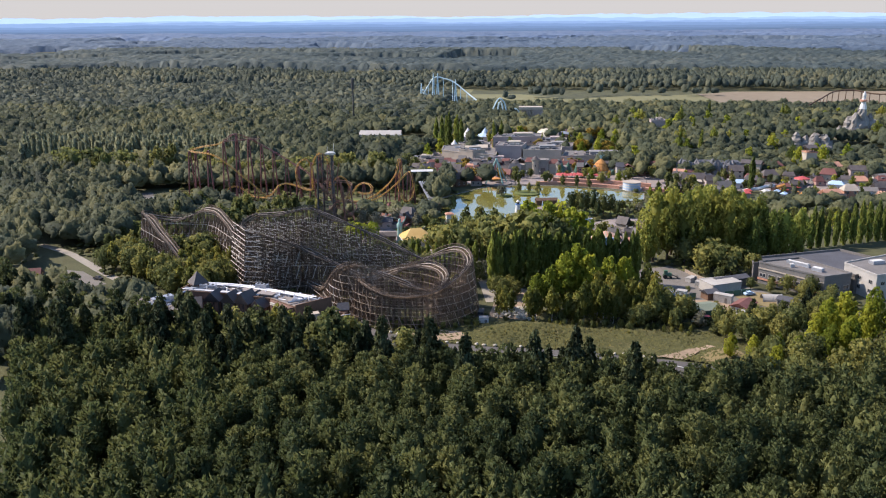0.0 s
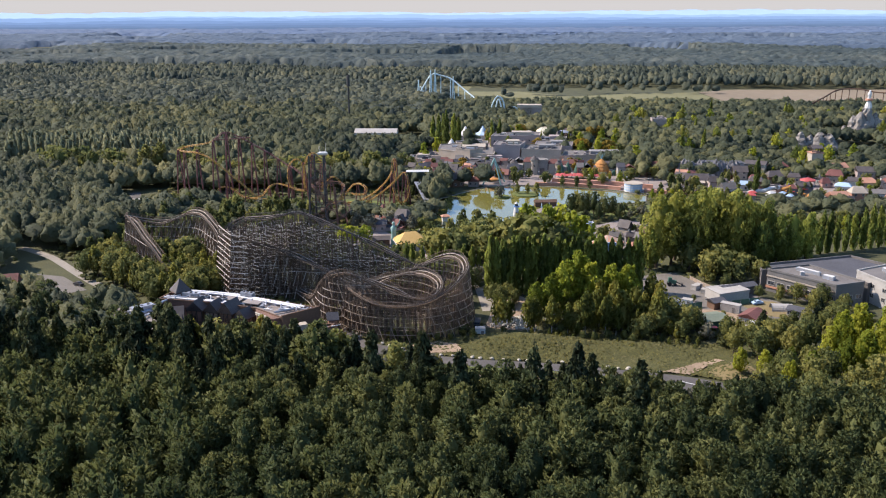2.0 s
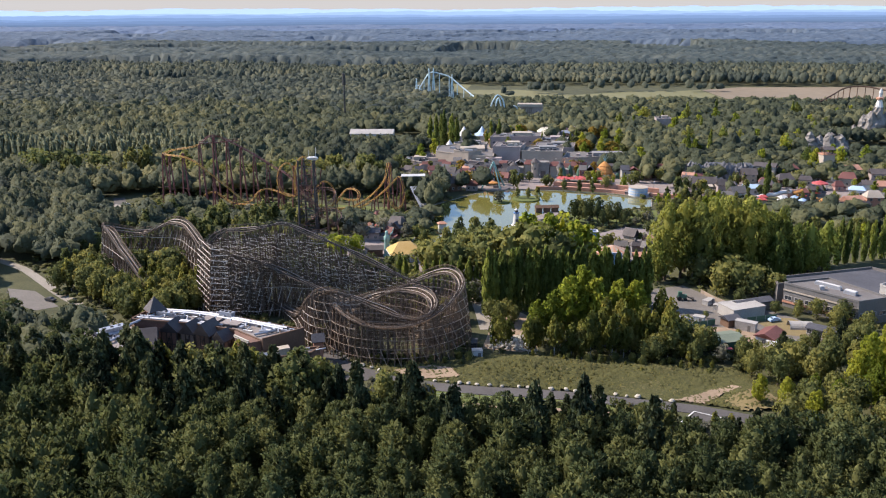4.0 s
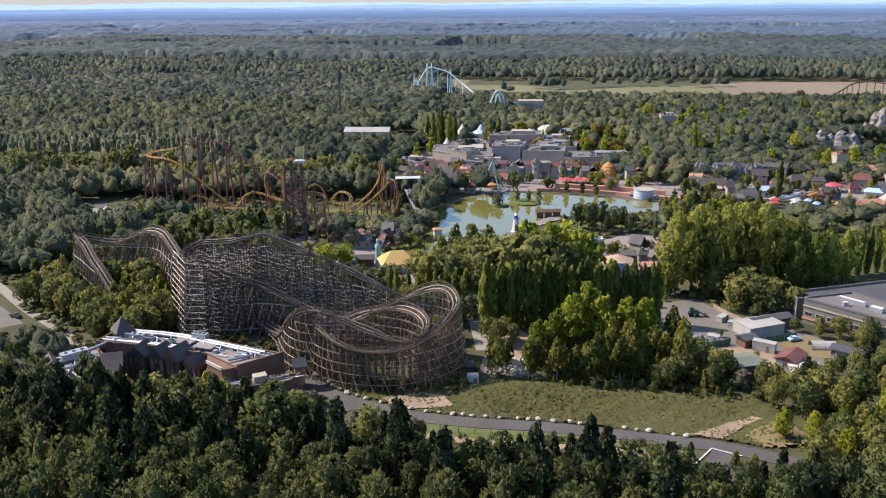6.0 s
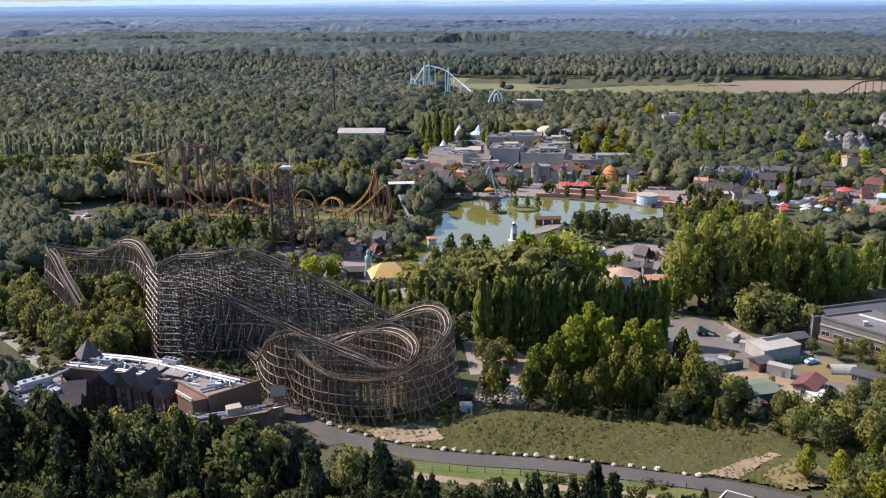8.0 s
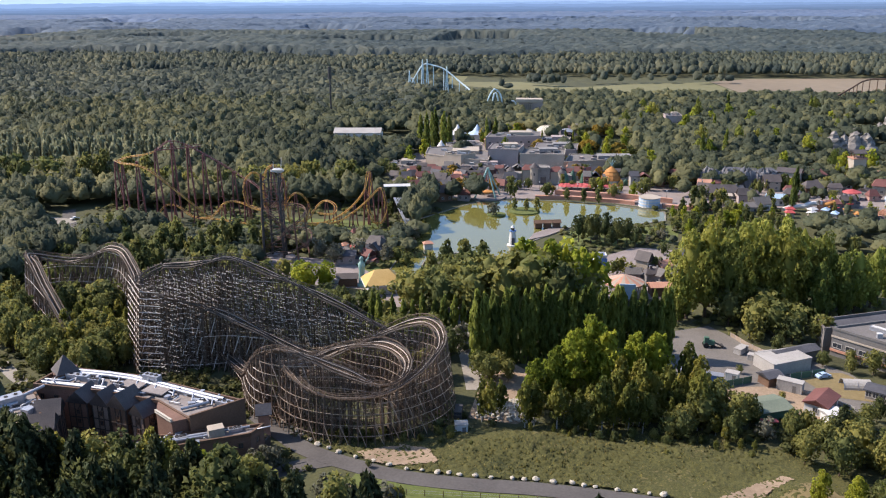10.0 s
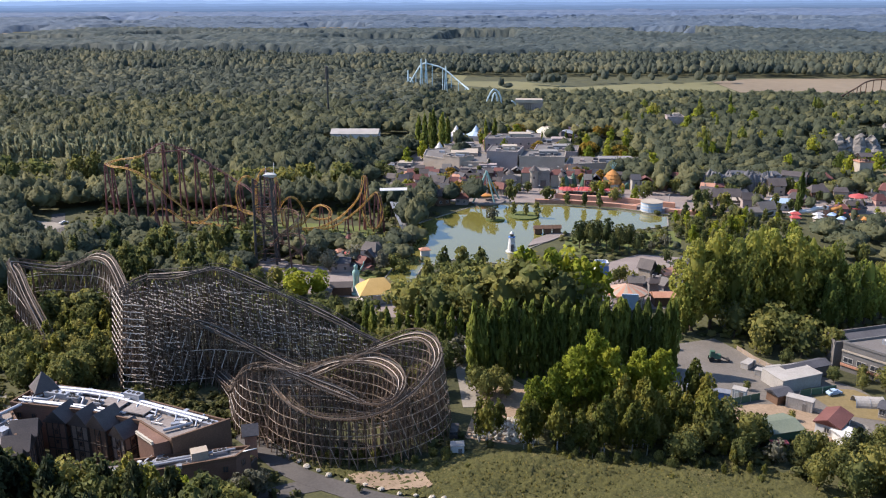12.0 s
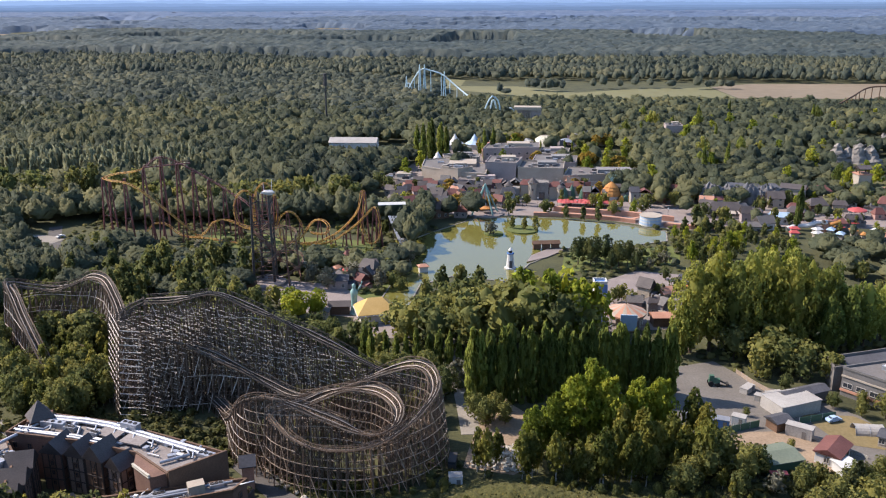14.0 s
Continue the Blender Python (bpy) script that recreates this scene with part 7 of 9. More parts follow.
part("deck", Build().box((0, 0, 6.1), (3.2, 3.2, 0.2), 20), DARKWOOD, gate)
part("gate_wall", Build().beam((-61.5, 251.5, 1.5), (-60.5, 257.5, 1.5), 0.4, 3.0), DARKWOOD, hotel)


# ---- road edge, yard and works buildings ----
def boulder(x, y, s, seed):
    t = tagged(new("boulder", Build().blob((0, 0, 0.28 * s), (0.62 * s, 0.48 * s, 0.36 * s), seed, 8, 0.22).mesh("boulder", STONE)), "pale rounded boulder lining the road", "boulder", "boulders along the road")
    t.location = (x, y, 0.05)
    return t


stones = [boulder(0, 0, 1.25, k) for k in range(5)]
c_ = spline([(x, y, 0) for x, y in ROAD[1:10]], 1.0)
rs = random.Random(4)
i_, k_ = 0, 0
while i_ < len(c_) - 2:
    d = (c_[i_ + 1] - c_[i_]).normalized()
    q = c_[i_] + Vector((-d.y, d.x, 0)) * (3.1 + rs.uniform(-0.25, 0.35))
    m = pose(q.x, q.y, 0.05, 0, 0, rs.uniform(0, 360))
    if k_ < 5:
        stones[k_].matrix_basis = m
    else:
        copy_thing(stones[k_ % 5], m @ Matrix.Scale(rs.uniform(0.75, 1.2), 4))
    k_ += 1
    i_ += rs.choice((2, 2, 3, 3, 4))
lines = Build()
for a, b2 in (((37.2, 234), (40.8, 239.4)), ((40.8, 239.4), (47, 236.6)), ((34, 229), (37.2, 234))):
    lines.beam((*a, 0.26), (*b2, 0.26), 0.35, 0.02)
setting("road_marking", lines, WHITE, "white painted edge line at the junction", "road marking")


def car(name, label, x, y, rz, paint):
    t = thing(name, label, "car", (x, y, 0.1))
    t.rotation_euler[2] = radians(rz)
    prof = [(-2.05, 0.35), (-2.1, 0.75), (-1.95, 0.98), (-1.35, 1.05), (-0.85, 1.46), (0.55, 1.48), (1.15, 1.02), (1.95, 0.86), (2.1, 0.6), (2.05, 0.35)]
    b = Build()
    n = len(prof)
    w = [0.84 if z < 1.2 else 0.66 for _, z in prof]
    b.add([(px0, -ww, z) for (px0, z), ww in zip(prof, w)] + [(px0, ww, z) for (px0, z), ww in zip(prof, w)], [(i, i + 1, n + i + 1, n + i) for i in range(n - 1)] + [tuple(range(n))[::-1], tuple(range(n, 2 * n)), (0, n, 2 * n - 1, n - 1)])
    part("body", b, paint, t)
    g = Build()
    for sg in (-1, 1):
        g.add([(-1.2, sg * 0.80, 1.04), (0.95, sg * 0.80, 1.04), (0.5, sg * 0.70, 1.42), (-0.78, sg * 0.70, 1.42)], [(0, 1, 2, 3)])
    part("side_glass", g, GLASS, t)
    part("windscreen", Build().add([(1.1, -0.68, 1.07), (1.1, 0.68, 1.07), (0.6, 0.62, 1.45), (0.6, -0.62, 1.45)], [(0, 1, 2, 3)]), GLASS, t)
    part("rear_window", Build().add([(-1.3, -0.66, 1.1), (-1.3, 0.66, 1.1), (-0.9, 0.62, 1.44), (-0.9, -0.62, 1.44)], [(0, 1, 2, 3)]), GLASS, t)
    for sx in (-1.3, 1.3):
        for sy in (-0.8, 0.8):
            wl = part("wheel", Build().cyl((sx, sy - 0.1, 0.32), (sx, sy + 0.1, 0.32), 0.32, 0.32, 14), RUBBER, t)
            part("rim", Build().cyl((sx, sy - 0.11, 0.32), (sx, sy + 0.11, 0.32), 0.2, 0.2, 10), METAL, wl)
    return t


car("car", "pale blue hatchback parked on dry grass", 77.8, 308.6, 25, PALEBLUE)
car("car", "dark car parked beside the pale sandy track", -172, 304, -20, BLACK)
car("car", "small white car on the lane", -217, 452, 60, WHITE)


def container(x, y, rz, sx, sy, h, m, label, name="shed"):
    t = thing(name, label, "shed", (x, y, 0.08))
    t.rotation_euler[2] = radians(rz)
    part("body", Build().box((0, 0, h / 2), (sx, sy, h)), m, t)
    b = Build()
    k = -sx / 2 + 0.3
    while k < sx / 2:
        b.box((k, -sy / 2 - 0.03, h / 2), (0.08, 0.06, h - 0.2))
        k += 0.6
    part("ribs", b, m, t)
    part("roof", Build().box((0, 0, h + 0.06), (sx + 0.2, sy + 0.2, 0.12)), METAL if m not in (WHITE, OFFWHITE) else OFFWHITE, t)
    part("door", Build().box((sx * 0.2, -sy / 2 - 0.05, 1.0), (0.9, 0.08, 2.0)), GREYROOF, t)
    return t


flat_building("storage_tent", "white low storage hall with sloping white roof", [(61, 315.5), (64.5, 307.6), (76, 313.6), (72.5, 320)], 3.6, OFFWHITE, OFFWHITE, (), parapet=0.2, category="hall")
house("shed", "long dark-roofed shed beside the white hall", (73, 319.5), (14, 4), 3.0, 1.0, 28, GREYROOF, DARKROOF, category="shed")
container(66.8, 299.8, -28, 6.4, 2.6, 2.9, OFFWHITE, "small white site cabin in the yard")
house("shed", "small open shed with a brown roof", (62.6, 303.5), (4.5, 4), 2.6, 0.9, 28, BROWNWOOD, DARKROOF, category="shed")
house("house", "low white cabin with a dark red-brown roof", (71.5, 289.5), (8.5, 5.5), 2.9, 1.3, 55, WHITE, BROWNROOF, levels=(1.5,), category="cabin")
house("shed", "white annex with a pale flat roof", (72.5, 283.6), (4.2, 3.6), 2.4, 0.3, 20, WHITE, WHITE, category="shed")
house("shed", "green shed with a sage green roof", (57, 284.5), (9, 7.5), 3.2, 0.9, 22, GREEN, SAGE, category="shed")
canopy_r = thing("canopy", "small red canopy on posts", "canopy", (56, 277.6, 0))
part("top", Build().box((0, 0, 2.4), (4.0, 1.8, 0.15), 5), RED, canopy_r)
for sx in (-1.8, 1.8):
    part("leg", Build().cyl((sx, 0.6, 0), (sx, 0.6, 2.4), 0.05), METAL, canopy_r)
for x, y, rz, m in ((44.8, 303.2, -20, BLUE), (48.5, 302.6, -15, BLUE), (53, 304.5, -25, WHITE), (40.6, 304.8, -20, METAL)):
    container(x, y, rz, 3.4, 2.4, 2.4, m, "small site container with a pale top", "container")
for x, y, rz in ((62.5, 318.5, -30), (66, 321, 20), (59.5, 324, 50)):
    container(x, y, rz, 4.5, 2.2, 1.6, OFFWHITE, "white covered pallet stack", "pallet_stack")
truck = thing("tractor", "dark parked tractor with a loader", "tractor", (51, 327, 0.06))
part("body", Build().box((0, 0, 1.5), (3.0, 1.3, 1.3)).box((-0.8, 0, 2.6), (1.3, 1.2, 1.1)), GREEN, truck)
part("loader", Build().beam((1.2, 0, 1.6), (3.4, 0, 0.7), 1.0, 0.2).box((3.7, 0, 0.6), (0.6, 1.9, 0.7)), BLACK, truck)
for sx, r in ((-1.0, 0.8), (1.1, 0.55)):
    for sy in (-0.85, 0.85):
        part("wheel", Build().cyl((sx, sy - 0.2, r), (sx, sy + 0.2, r), r, r, 14), RUBBER, truck)


def screen(pts, h, material, label):
    t = thing("fence", label, "fence")
    for (x0, y0), (x1, y1) in zip(pts, pts[1:]):
        n = max(1, int(math.hypot(x1 - x0, y1 - y0) / 2.5))
        for k in range(n):
            a = (x0 + (x1 - x0) * k / n, y0 + (y1 - y0) * k / n)
            c = (x0 + (x1 - x0) * (k + 0.97) / n, y0 + (y1 - y0) * (k + 0.97) / n)
            part("panel", Build().beam((*a, h / 2), (*c, h / 2), 0.06, h), material, t)
            part("post", Build().cyl((*a, 0), (*a, h + 0.1), 0.06, n=6), METAL, t)
    return t


screen([(46, 297.5), (50, 299.6), (58, 303.6)], 2.0, GREEN, "green mesh screen fence")
screen([(68.5, 306), (75, 308.8), (79, 310.5)], 2.0, GREEN, "green mesh screen fence")
screen([(59, 336), (62, 329), (66, 322.5)], 1.4, TIMBER_PALE, "low pale plank barrier")
screen([(68.5, 299.5), (76, 294), (80, 290)], 0.9, OFFWHITE, "low white site fence")

# works building
flat_building("works_building", "long grey works building with a dark flat roof", [(84.5, 324.8), (103, 306.8), (114, 312), (101, 331.5)], 8.0, mat("grey_cladding", (0.10, 0.094, 0.09), (0.16, 0.15, 0.145), 0.7, 0.5, 0.1), GREYROOF, (3.4,), 3.2, parapet=0.7, w=2.4, wh=1.3)
flat_building("works_building", "blue-black flat-roofed works hall", [(83, 326.8), (101.5, 333.4), (116, 314), (142, 326), (122, 350), (83.5, 334)], 6.6, GREYROOF, DARKROOF, (), parapet=0.9)
flat_building("works_building", "white rendered works building with a flat grey roof", [(114.5, 321.6), (120.5, 306), (146, 316), (134, 334)], 9.4, OFFWHITE, GREYROOF, (3.0, 6.4), 5.0, parapet=0.6, w=1.6, wh=1.3)
for x, y, sx, sy, rz in ((98, 322, 9, 1.2, -45), (103, 315, 4, 2, -45), (95, 319, 1.4, 1.4, 0), (126, 322, 5, 2.6, 20), (131, 318, 3, 2, 20)):
    u = thing("roof_unit", "pale metal ventilation unit on a flat roof", "ventilation", (x, y, 8.1 if x < 110 else 9.5))
    u.rotation_euler[2] = radians(rz)
    part("casing", Build().box((0, 0, 0.6), (sx, sy, 1.2)), METAL, u)
    part("hood", Build().box((0, 0, 1.3), (sx * 0.9, sy * 0.8, 0.2)), WHITE, u)
# window bands of the works building
wb_ = bpy.data.objects["works_building"]
part("pink_band", Build().beam((84.3, 324.7, 1.9), (102.9, 306.6, 1.9), 0.25, 0.7), TERRACOTTA, wb_, "pinkish facade strip")
part("pale_band", Build().beam((84.3, 324.7, 6.0), (102.9, 306.6, 6.0), 0.2, 0.5), BEIGE, wb_, "pale facade strip")
# stable with glazed front
stable = house("stable", "long low shed with a dark roof and glazed front", (92, 294.5), (15, 4.6), 2.7, 0.7, -33, BEIGE, DARKROOF, category="shed")
add_windows(stable, rect((92, 294.5), (15, 4.6), -33), (1.7,), 1.5, 1.2, 1.3)
poly_t = thing("polytunnel", "small white polytunnel on the grass plot", "tunnel", (84.5, 303.5, 0))
b = Build()
arc = [(2.2 * math.cos(math.pi * k / 10), 2.2 * math.sin(math.pi * k / 10)) for k in range(11)]
b.ribbon([(-3.5, y, z) for y, z in arc], [(3.5, y, z) for y, z in arc], 0.05)
part("cover", b, OFFWHITE, poly_t)
for sx in (-3.5, 0, 3.5):
    part("hoop", Build().tube([(sx, y * 1.02, z * 1.02) for y, z in arc], 0.06), METAL, poly_t)
# rubble by the poplars, and a cabin
rub = Build()
rr = random.Random(8)
for k in range(150):
    x, y = rr.uniform(-14, 0), rr.uniform(275, 287)
    rub.blob((x, y, 0.3), (rr.uniform(0.3, 0.9), rr.uniform(0.3, 0.9), rr.uniform(0.2, 0.6)), k, 6, 0.3)
tagged(new("rubble", rub.mesh("rubble", STONE)), "heaps of pale rubble on sandy ground", "rubble", "", "stuff")
container(-17, 268.5, 10, 3.0, 2.4, 2.6, WHITE, "small white site cabin beside the coaster")
van = thing("van", "dark van beside the coaster", "van", (-18.5, 277, 0.1))
part("body", Build().box((0, 0, 1.2), (1.9, 4.6, 1.7)).box((0, -1.9, 0.9), (1.85, 1.4, 1.0)), BLACK, van)
part("windscreen", Build().box((0, -2.32, 1.6), (1.6, 0.06, 0.6)), GLASS, van)
for sx in (-0.9, 0.9):
    for sy in (-1.5, 1.5):
        part("wheel", Build().cyl((sx - 0.1, sy, 0.34), (sx + 0.1, sy, 0.34), 0.34, 0.34, 12), RUBBER, van)
# low buildings by the sandy track
house("house", "small chalet with a brown gabled roof", (-196, 296), (9, 7), 3.2, 3.0, 20, BROWNWOOD, BROWNROOF, levels=(1.6,))
house("house", "small chalet with a brown gabled roof", (-206, 290), (8, 7), 3.2, 3.0, 60, BROWNWOOD, BROWNROOF, levels=(1.6,))
house("shed", "white awning pavilion beside the track", (-176, 283), (7, 5), 3.0, 1.5, 30, WHITE, WHITE, category="pavilion")
# rough grass tufts on the meadow
tv, tf = [], []
rg2 = np.random.RandomState(21)
n_t = 4500
tx_, ty_ = rg2.uniform(-60, 74, n_t * 4), rg2.uniform(238, 277, n_t * 4)
kk = inside(MEADOW_POLY, tx_, ty_) & (stand(tx_, ty_, 0.25) + 0.6 * rg2.rand(n_t * 4) > 0.55)
kk &= ~inside([(-40, 257), (-30.2, 261), (-24, 259.5), (-20.5, 254.5), (-31.3, 251.8), (-37, 253.6)], tx_, ty_) & ~inside([(37, 245.2), (44, 244.2), (50, 249.8), (56, 255), (45, 250.6)], tx_, ty_) & ~inside([(49.8, 245.5), (60, 252.8), (65, 248), (53, 241)], tx_, ty_)
tx_, ty_ = tx_[kk][:n_t], ty_[kk][:n_t]
hh = rg2.uniform(0.2, 0.6, len(tx_)) * (0.4 + 1.5 * stand(tx_, ty_, 0.22))
ang = rg2.uniform(-1.5, 1.5, len(tx_))
wd = rg2.uniform(0.12, 0.34, len(tx_))
base = np.stack([tx_, ty_, sward(tx_, ty_)], 1)
dx = np.stack([np.cos(ang), np.sin(ang), 0 * ang], 1) * wd[:, None]
tip = base + np.stack([rg2.uniform(-.25, .25, len(tx_)), rg2.uniform(-.25, .25, len(tx_)), hh], 1)
up_ = np.stack([rg2.uniform(-.5, .5, len(tx_)), rg2.uniform(-.5, .5, len(tx_)), np.ones(len(tx_))], 1)
up_ /= np.linalg.norm(up_, axis=1)[:, None]
tagged(new("grass_tufts", raw_mesh("grass_tufts", np.stack([base - dx, base + dx, tip], 1).reshape(-1, 3), np.arange(len(tx_) * 3).reshape(-1, 3), leaf("meadow_grass", (0.080, 0.088, 0.022), (0.150, 0.142, 0.040), (0.250, 0.205, 0.075), 0.4, True), True, np.repeat(up_, 3, 0), np.repeat(rg2.rand(len(tx_)), 3))), "rough green and straw grass tufts", "grass", "", "stuff")
# low post-and-wire fence and planted bed on the verge
vf = thing("fence", "low timber post and wire fence along the verge", "fence")
for k in range(16):
    x = -26 + k * 3.9
    part("post", Build().cyl((x, 241.2 - 0.055 * max(0, x - 5), 0), (x, 241.2 - 0.055 * max(0, x - 5), 1.5), 0.09, 0.08, 6), BROWNWOOD, vf)
for z in (0.6, 1.2):
    part("wire", Build().tube([(-26 + k * 3.9, 241.2 - 0.055 * max(0, -26 + k * 3.9 - 5), z) for k in range(16)], 0.025, 4), METAL, vf)


# ---- park: lakeside ----
def ngon(c, r, n=12, a0=0.0):
    return [(c[0] + r * math.cos(a0 + 2 * math.pi * i / n), c[1] + r * math.sin(a0 + 2 * math.pi * i / n)) for i in range(n)]


pav = thing("pavilion", "square pavilion with a yellow thatched hip roof and white walls", "pavilion", (-54.5, 368, 0))
part("wall", Build().prism(rect((0, 0), (11, 9.5), 20), 0, 3.6), WHITE, pav)
part("roof", Build().gable((0, 0), (12, 10.5), 3.6, 4.0, 20, 0.8, 4.4), STRAW, pav, "yellow thatched roof")
part("eave", Build().prism(rect((0, 0), (14, 12.4), 20), 3.3, 3.58), WHITE, pav)
statue = new("statue", Build().spin((0, 0, 0), [(1.7, 0), (1.7, 0.8), (1.2, 0.9), (1.25, 2.5), (1.0, 5.5), (1.2, 7.0), (1.35, 8.4), (0.7, 9.2), (0.55, 9.6), (0.75, 10.2), (0.6, 10.9), (0.1, 11.2)], 12).beam((0.9, 0, 8.4), (2.6, 0.2, 10.8), 0.5).beam((2.6, 0.2, 10.8), (2.9, 0.2, 12.2), 0.35).mesh("statue", TEAL, True))
statue.location = (-62.5, 371.5, 0)
tagged(statue, "tall verdigris green standing statue with a raised arm", "statue")
house("house", "low brown wooden stall by the lake", (-68, 372), (7, 4), 3.0, 1.4, 10, BROWNWOOD, SLATE, category="stall")
house("house", "pale flat-roofed stall beside the pavilion", (-73, 367), (5, 4), 2.8, 0.5, 5, BEIGE, GREYROOF, category="stall")
house("house", "dark boat-shaped house by the paved court", (-64, 408), (6, 5), 3.4, 2.8, 70, BROWNWOOD, DARKROOF, category="house")
for x, y, rz, m in ((-76, 420, 15, RED), (-71, 424, 40, WHITE), (-67, 419, -20, RED), (-79, 415, 60, TERRACOTTA), (-45, 420, 20, TERRACOTTA), (-74, 412, 0, RED)):
    st_ = thing("stall", "small striped fairground stall with a bright awning", "stall", (x, y, 0), "fairground stalls")
    st_.rotation_euler[2] = radians(rz)
    part("counter", Build().box((0, 0, 1.1), (3.4, 2.6, 2.2)), WHITE if m is not WHITE else BEIGE, st_)
    part("awning", Build().gable((0, 0), (3.8, 3.0), 2.4, 0.9, 0, 0.3, 1.2), m, st_)
light = thing("lighthouse", "white toy lighthouse standing in the lake", "lighthouse", (-10.5, 428, 0))
part("tower", Build().spin((0, 0, 0), [(3.2, 0), (3.2, 0.6), (2.3, 0.8), (1.5, 7.0)], 14), WHITE, light)
part("gallery", Build().spin((0, 0, 0), [(2.0, 7.0), (2.0, 7.3)], 14), BLUE, light)
part("lantern", Build().spin((0, 0, 0), [(1.0, 7.3), (1.0, 8.7)], 10), GLASS, light)
part("cap", Build().spin((0, 0, 0), [(1.3, 8.7), (0.1, 9.8)], 10), WHITE, light)
part("door", Build().box((0.4, -2.2, 2.4), (1.8, 0.5, 3.4)), DARKROOF, light)
light.scale = (0.75, 0.75, 0.9)
setting("island", Build().prism(ngon((-7, 486), 7.5, 14), -0.3, 0.7).prism(ngon((-20, 478), 4.5, 12), -0.3, 0.7), LAWN, "grassy islet in the lake", "island")
setting("quay", Build().prism([(-4, 436), (4, 443), (13, 456), (8, 460), (-2, 446)], -0.2, 0.5), PAVING, "pale paved landing by the lake", "quay")
boat = thing("landing_stage", "roofed landing stage with brown huts", "landing stage", (4, 456, 0))
for k in range(3):
    part("hut", Build().prism(rect((-4 + k * 4, 0.8 * k), (3.2, 2.6), 10), 0.4, 2.6).gable((-4 + k * 4, 0.8 * k), (3.4, 2.8), 2.6, 1.2, 10, 0.3), BROWNWOOD, boat)
flume = thing("log_flume", "log flume slide with a grey steel trough", "water ride", (-62, 460, 0))
for off in (-1.6, 0, 1.6):
    part("trough", Build().beam((off - 4, 12, 9), (off + 6, -12, 1.0), 1.2, 0.35), METAL, flume)
for k in range(4):
    part("trestle", Build().beam((-4 + k * 3 - 1.6, 12 - k * 7, 0), (-4 + k * 3 - 1.6, 12 - k * 7, 9 - k * 2.3), 0.3).beam((-4 + k * 3 + 1.6, 12 - k * 7, 0), (-4 + k * 3 + 1.6, 12 - k * 7, 9 - k * 2.3), 0.3), TIMBER, flume)
# red and white rotunda and its neighbours
rot = thing("rotunda", "round carousel with a red and white striped tent roof", "carousel", (30, 371, 0))
part("base", Build().spin((0, 0, 0), [(6.6, 0), (6.6, 0.5)], 20), PAVING, rot)
for k in range(10):
    a = 2 * math.pi * k / 10
    part("column", Build().cyl((5.8 * math.cos(a), 5.8 * math.sin(a), 0.5), (5.8 * math.cos(a), 5.8 * math.sin(a), 5.0), 0.25, n=8), WHITE, rot)
part("drum", Build().spin((0, 0, 0), [(3.0, 0.5), (3.0, 5.0)], 14), BEIGE, rot)
for k in range(20):
    a0, a1 = 2 * math.pi * k / 20, 2 * math.pi * (k + 1) / 20
    part("stripe", Build().add([(7.0 * math.cos(a0), 7.0 * math.sin(a0), 5.0), (7.0 * math.cos(a1), 7.0 * math.sin(a1), 5.0), (0.3 * math.cos(a1), 0.3 * math.sin(a1), 7.6), (0.3 * math.cos(a0), 0.3 * math.sin(a0), 7.6), (7.0 * math.cos(a0), 7.0 * math.sin(a0), 4.4), (7.0 * math.cos(a1), 7.0 * math.sin(a1), 4.4)], [(0, 1, 2, 3), (4, 5, 1, 0)]), TERRACOTTA if k % 2 else BEIGE, rot)
part("sign_wall", Build().box((0.5, -7.0, 3.6), (5.4, 0.5, 5.4)), PALEBLUE, rot, "pale blue entrance wall")
house("house", "long stall with a red-brown roof", (44, 373), (10, 5), 3.2, 1.2, 8, BROWNWOOD, TERRACOTTA, category="stall")
flat_building("kiosk", "small blue and white kiosk by the square", rect((23.5, 400.5), (4.5, 4), 5), 5.0, WHITE, BLUE, (), parapet=0.8, category="kiosk")
part("front", Build().box((24.6, 398.3, 3.0), (3.2, 0.2, 3.2), 5), BLUE, bpy.data.objects["kiosk"])
rocks = thing("rock_garden", "low artificial rockwork round a pool", "rockwork")
for k in range(14):
    part("rock", Build().blob((38 + (k % 7) * 2.6, 392 + (k // 7) * 8 + (k % 3), 0.6), (2.0, 1.6, 1.2), 300 + k, 8, 0.3), ROCK, rocks)

# ---- park: village ----
flat_building("park_hall", "low beige hall with a wide grey flat roof", [(-69, 592), (-47, 578), (-30, 573), (-30, 602), (-58, 620), (-70, 612)], 8.0, BEIGE, GREYROOF, (), parapet=0.7)
flat_building("park_hall", "pale stepped annex with a flat roof", [(-56, 582), (-46, 576), (-38, 582), (-48, 590)], 10.4, BEIGE, GREYROOF, (), parapet=0.6)
flat_building("park_hall", "low pale building with a grey roof", [(-45, 570), (-22, 565), (-20, 574), (-44, 580)], 5.5, PINKGREY, GREYROOF, (2.2,), 4, parapet=0.4)
flat_building("park_hall", "mauve-grey box hall with a flat roof", [(-31, 586), (-13, 584), (-10, 604), (-29, 606)], 12.5, PINKGREY, GREYROOF, (), parapet=0.6)
flat_building("park_hall", "pale hall with a beige parapet", [(-12, 583), (14, 582), (15, 602), (-10, 605)], 10.0, BEIGE, GREYROOF, (), parapet=0.9)
flat_building("park_hall", "mauve-grey hall with a blue panel", [(-36, 644), (0, 652), (0, 670), (-34, 664)], 10.0, PINKGREY, GREYROOF, (3, 6.5), 5, parapet=0.6)
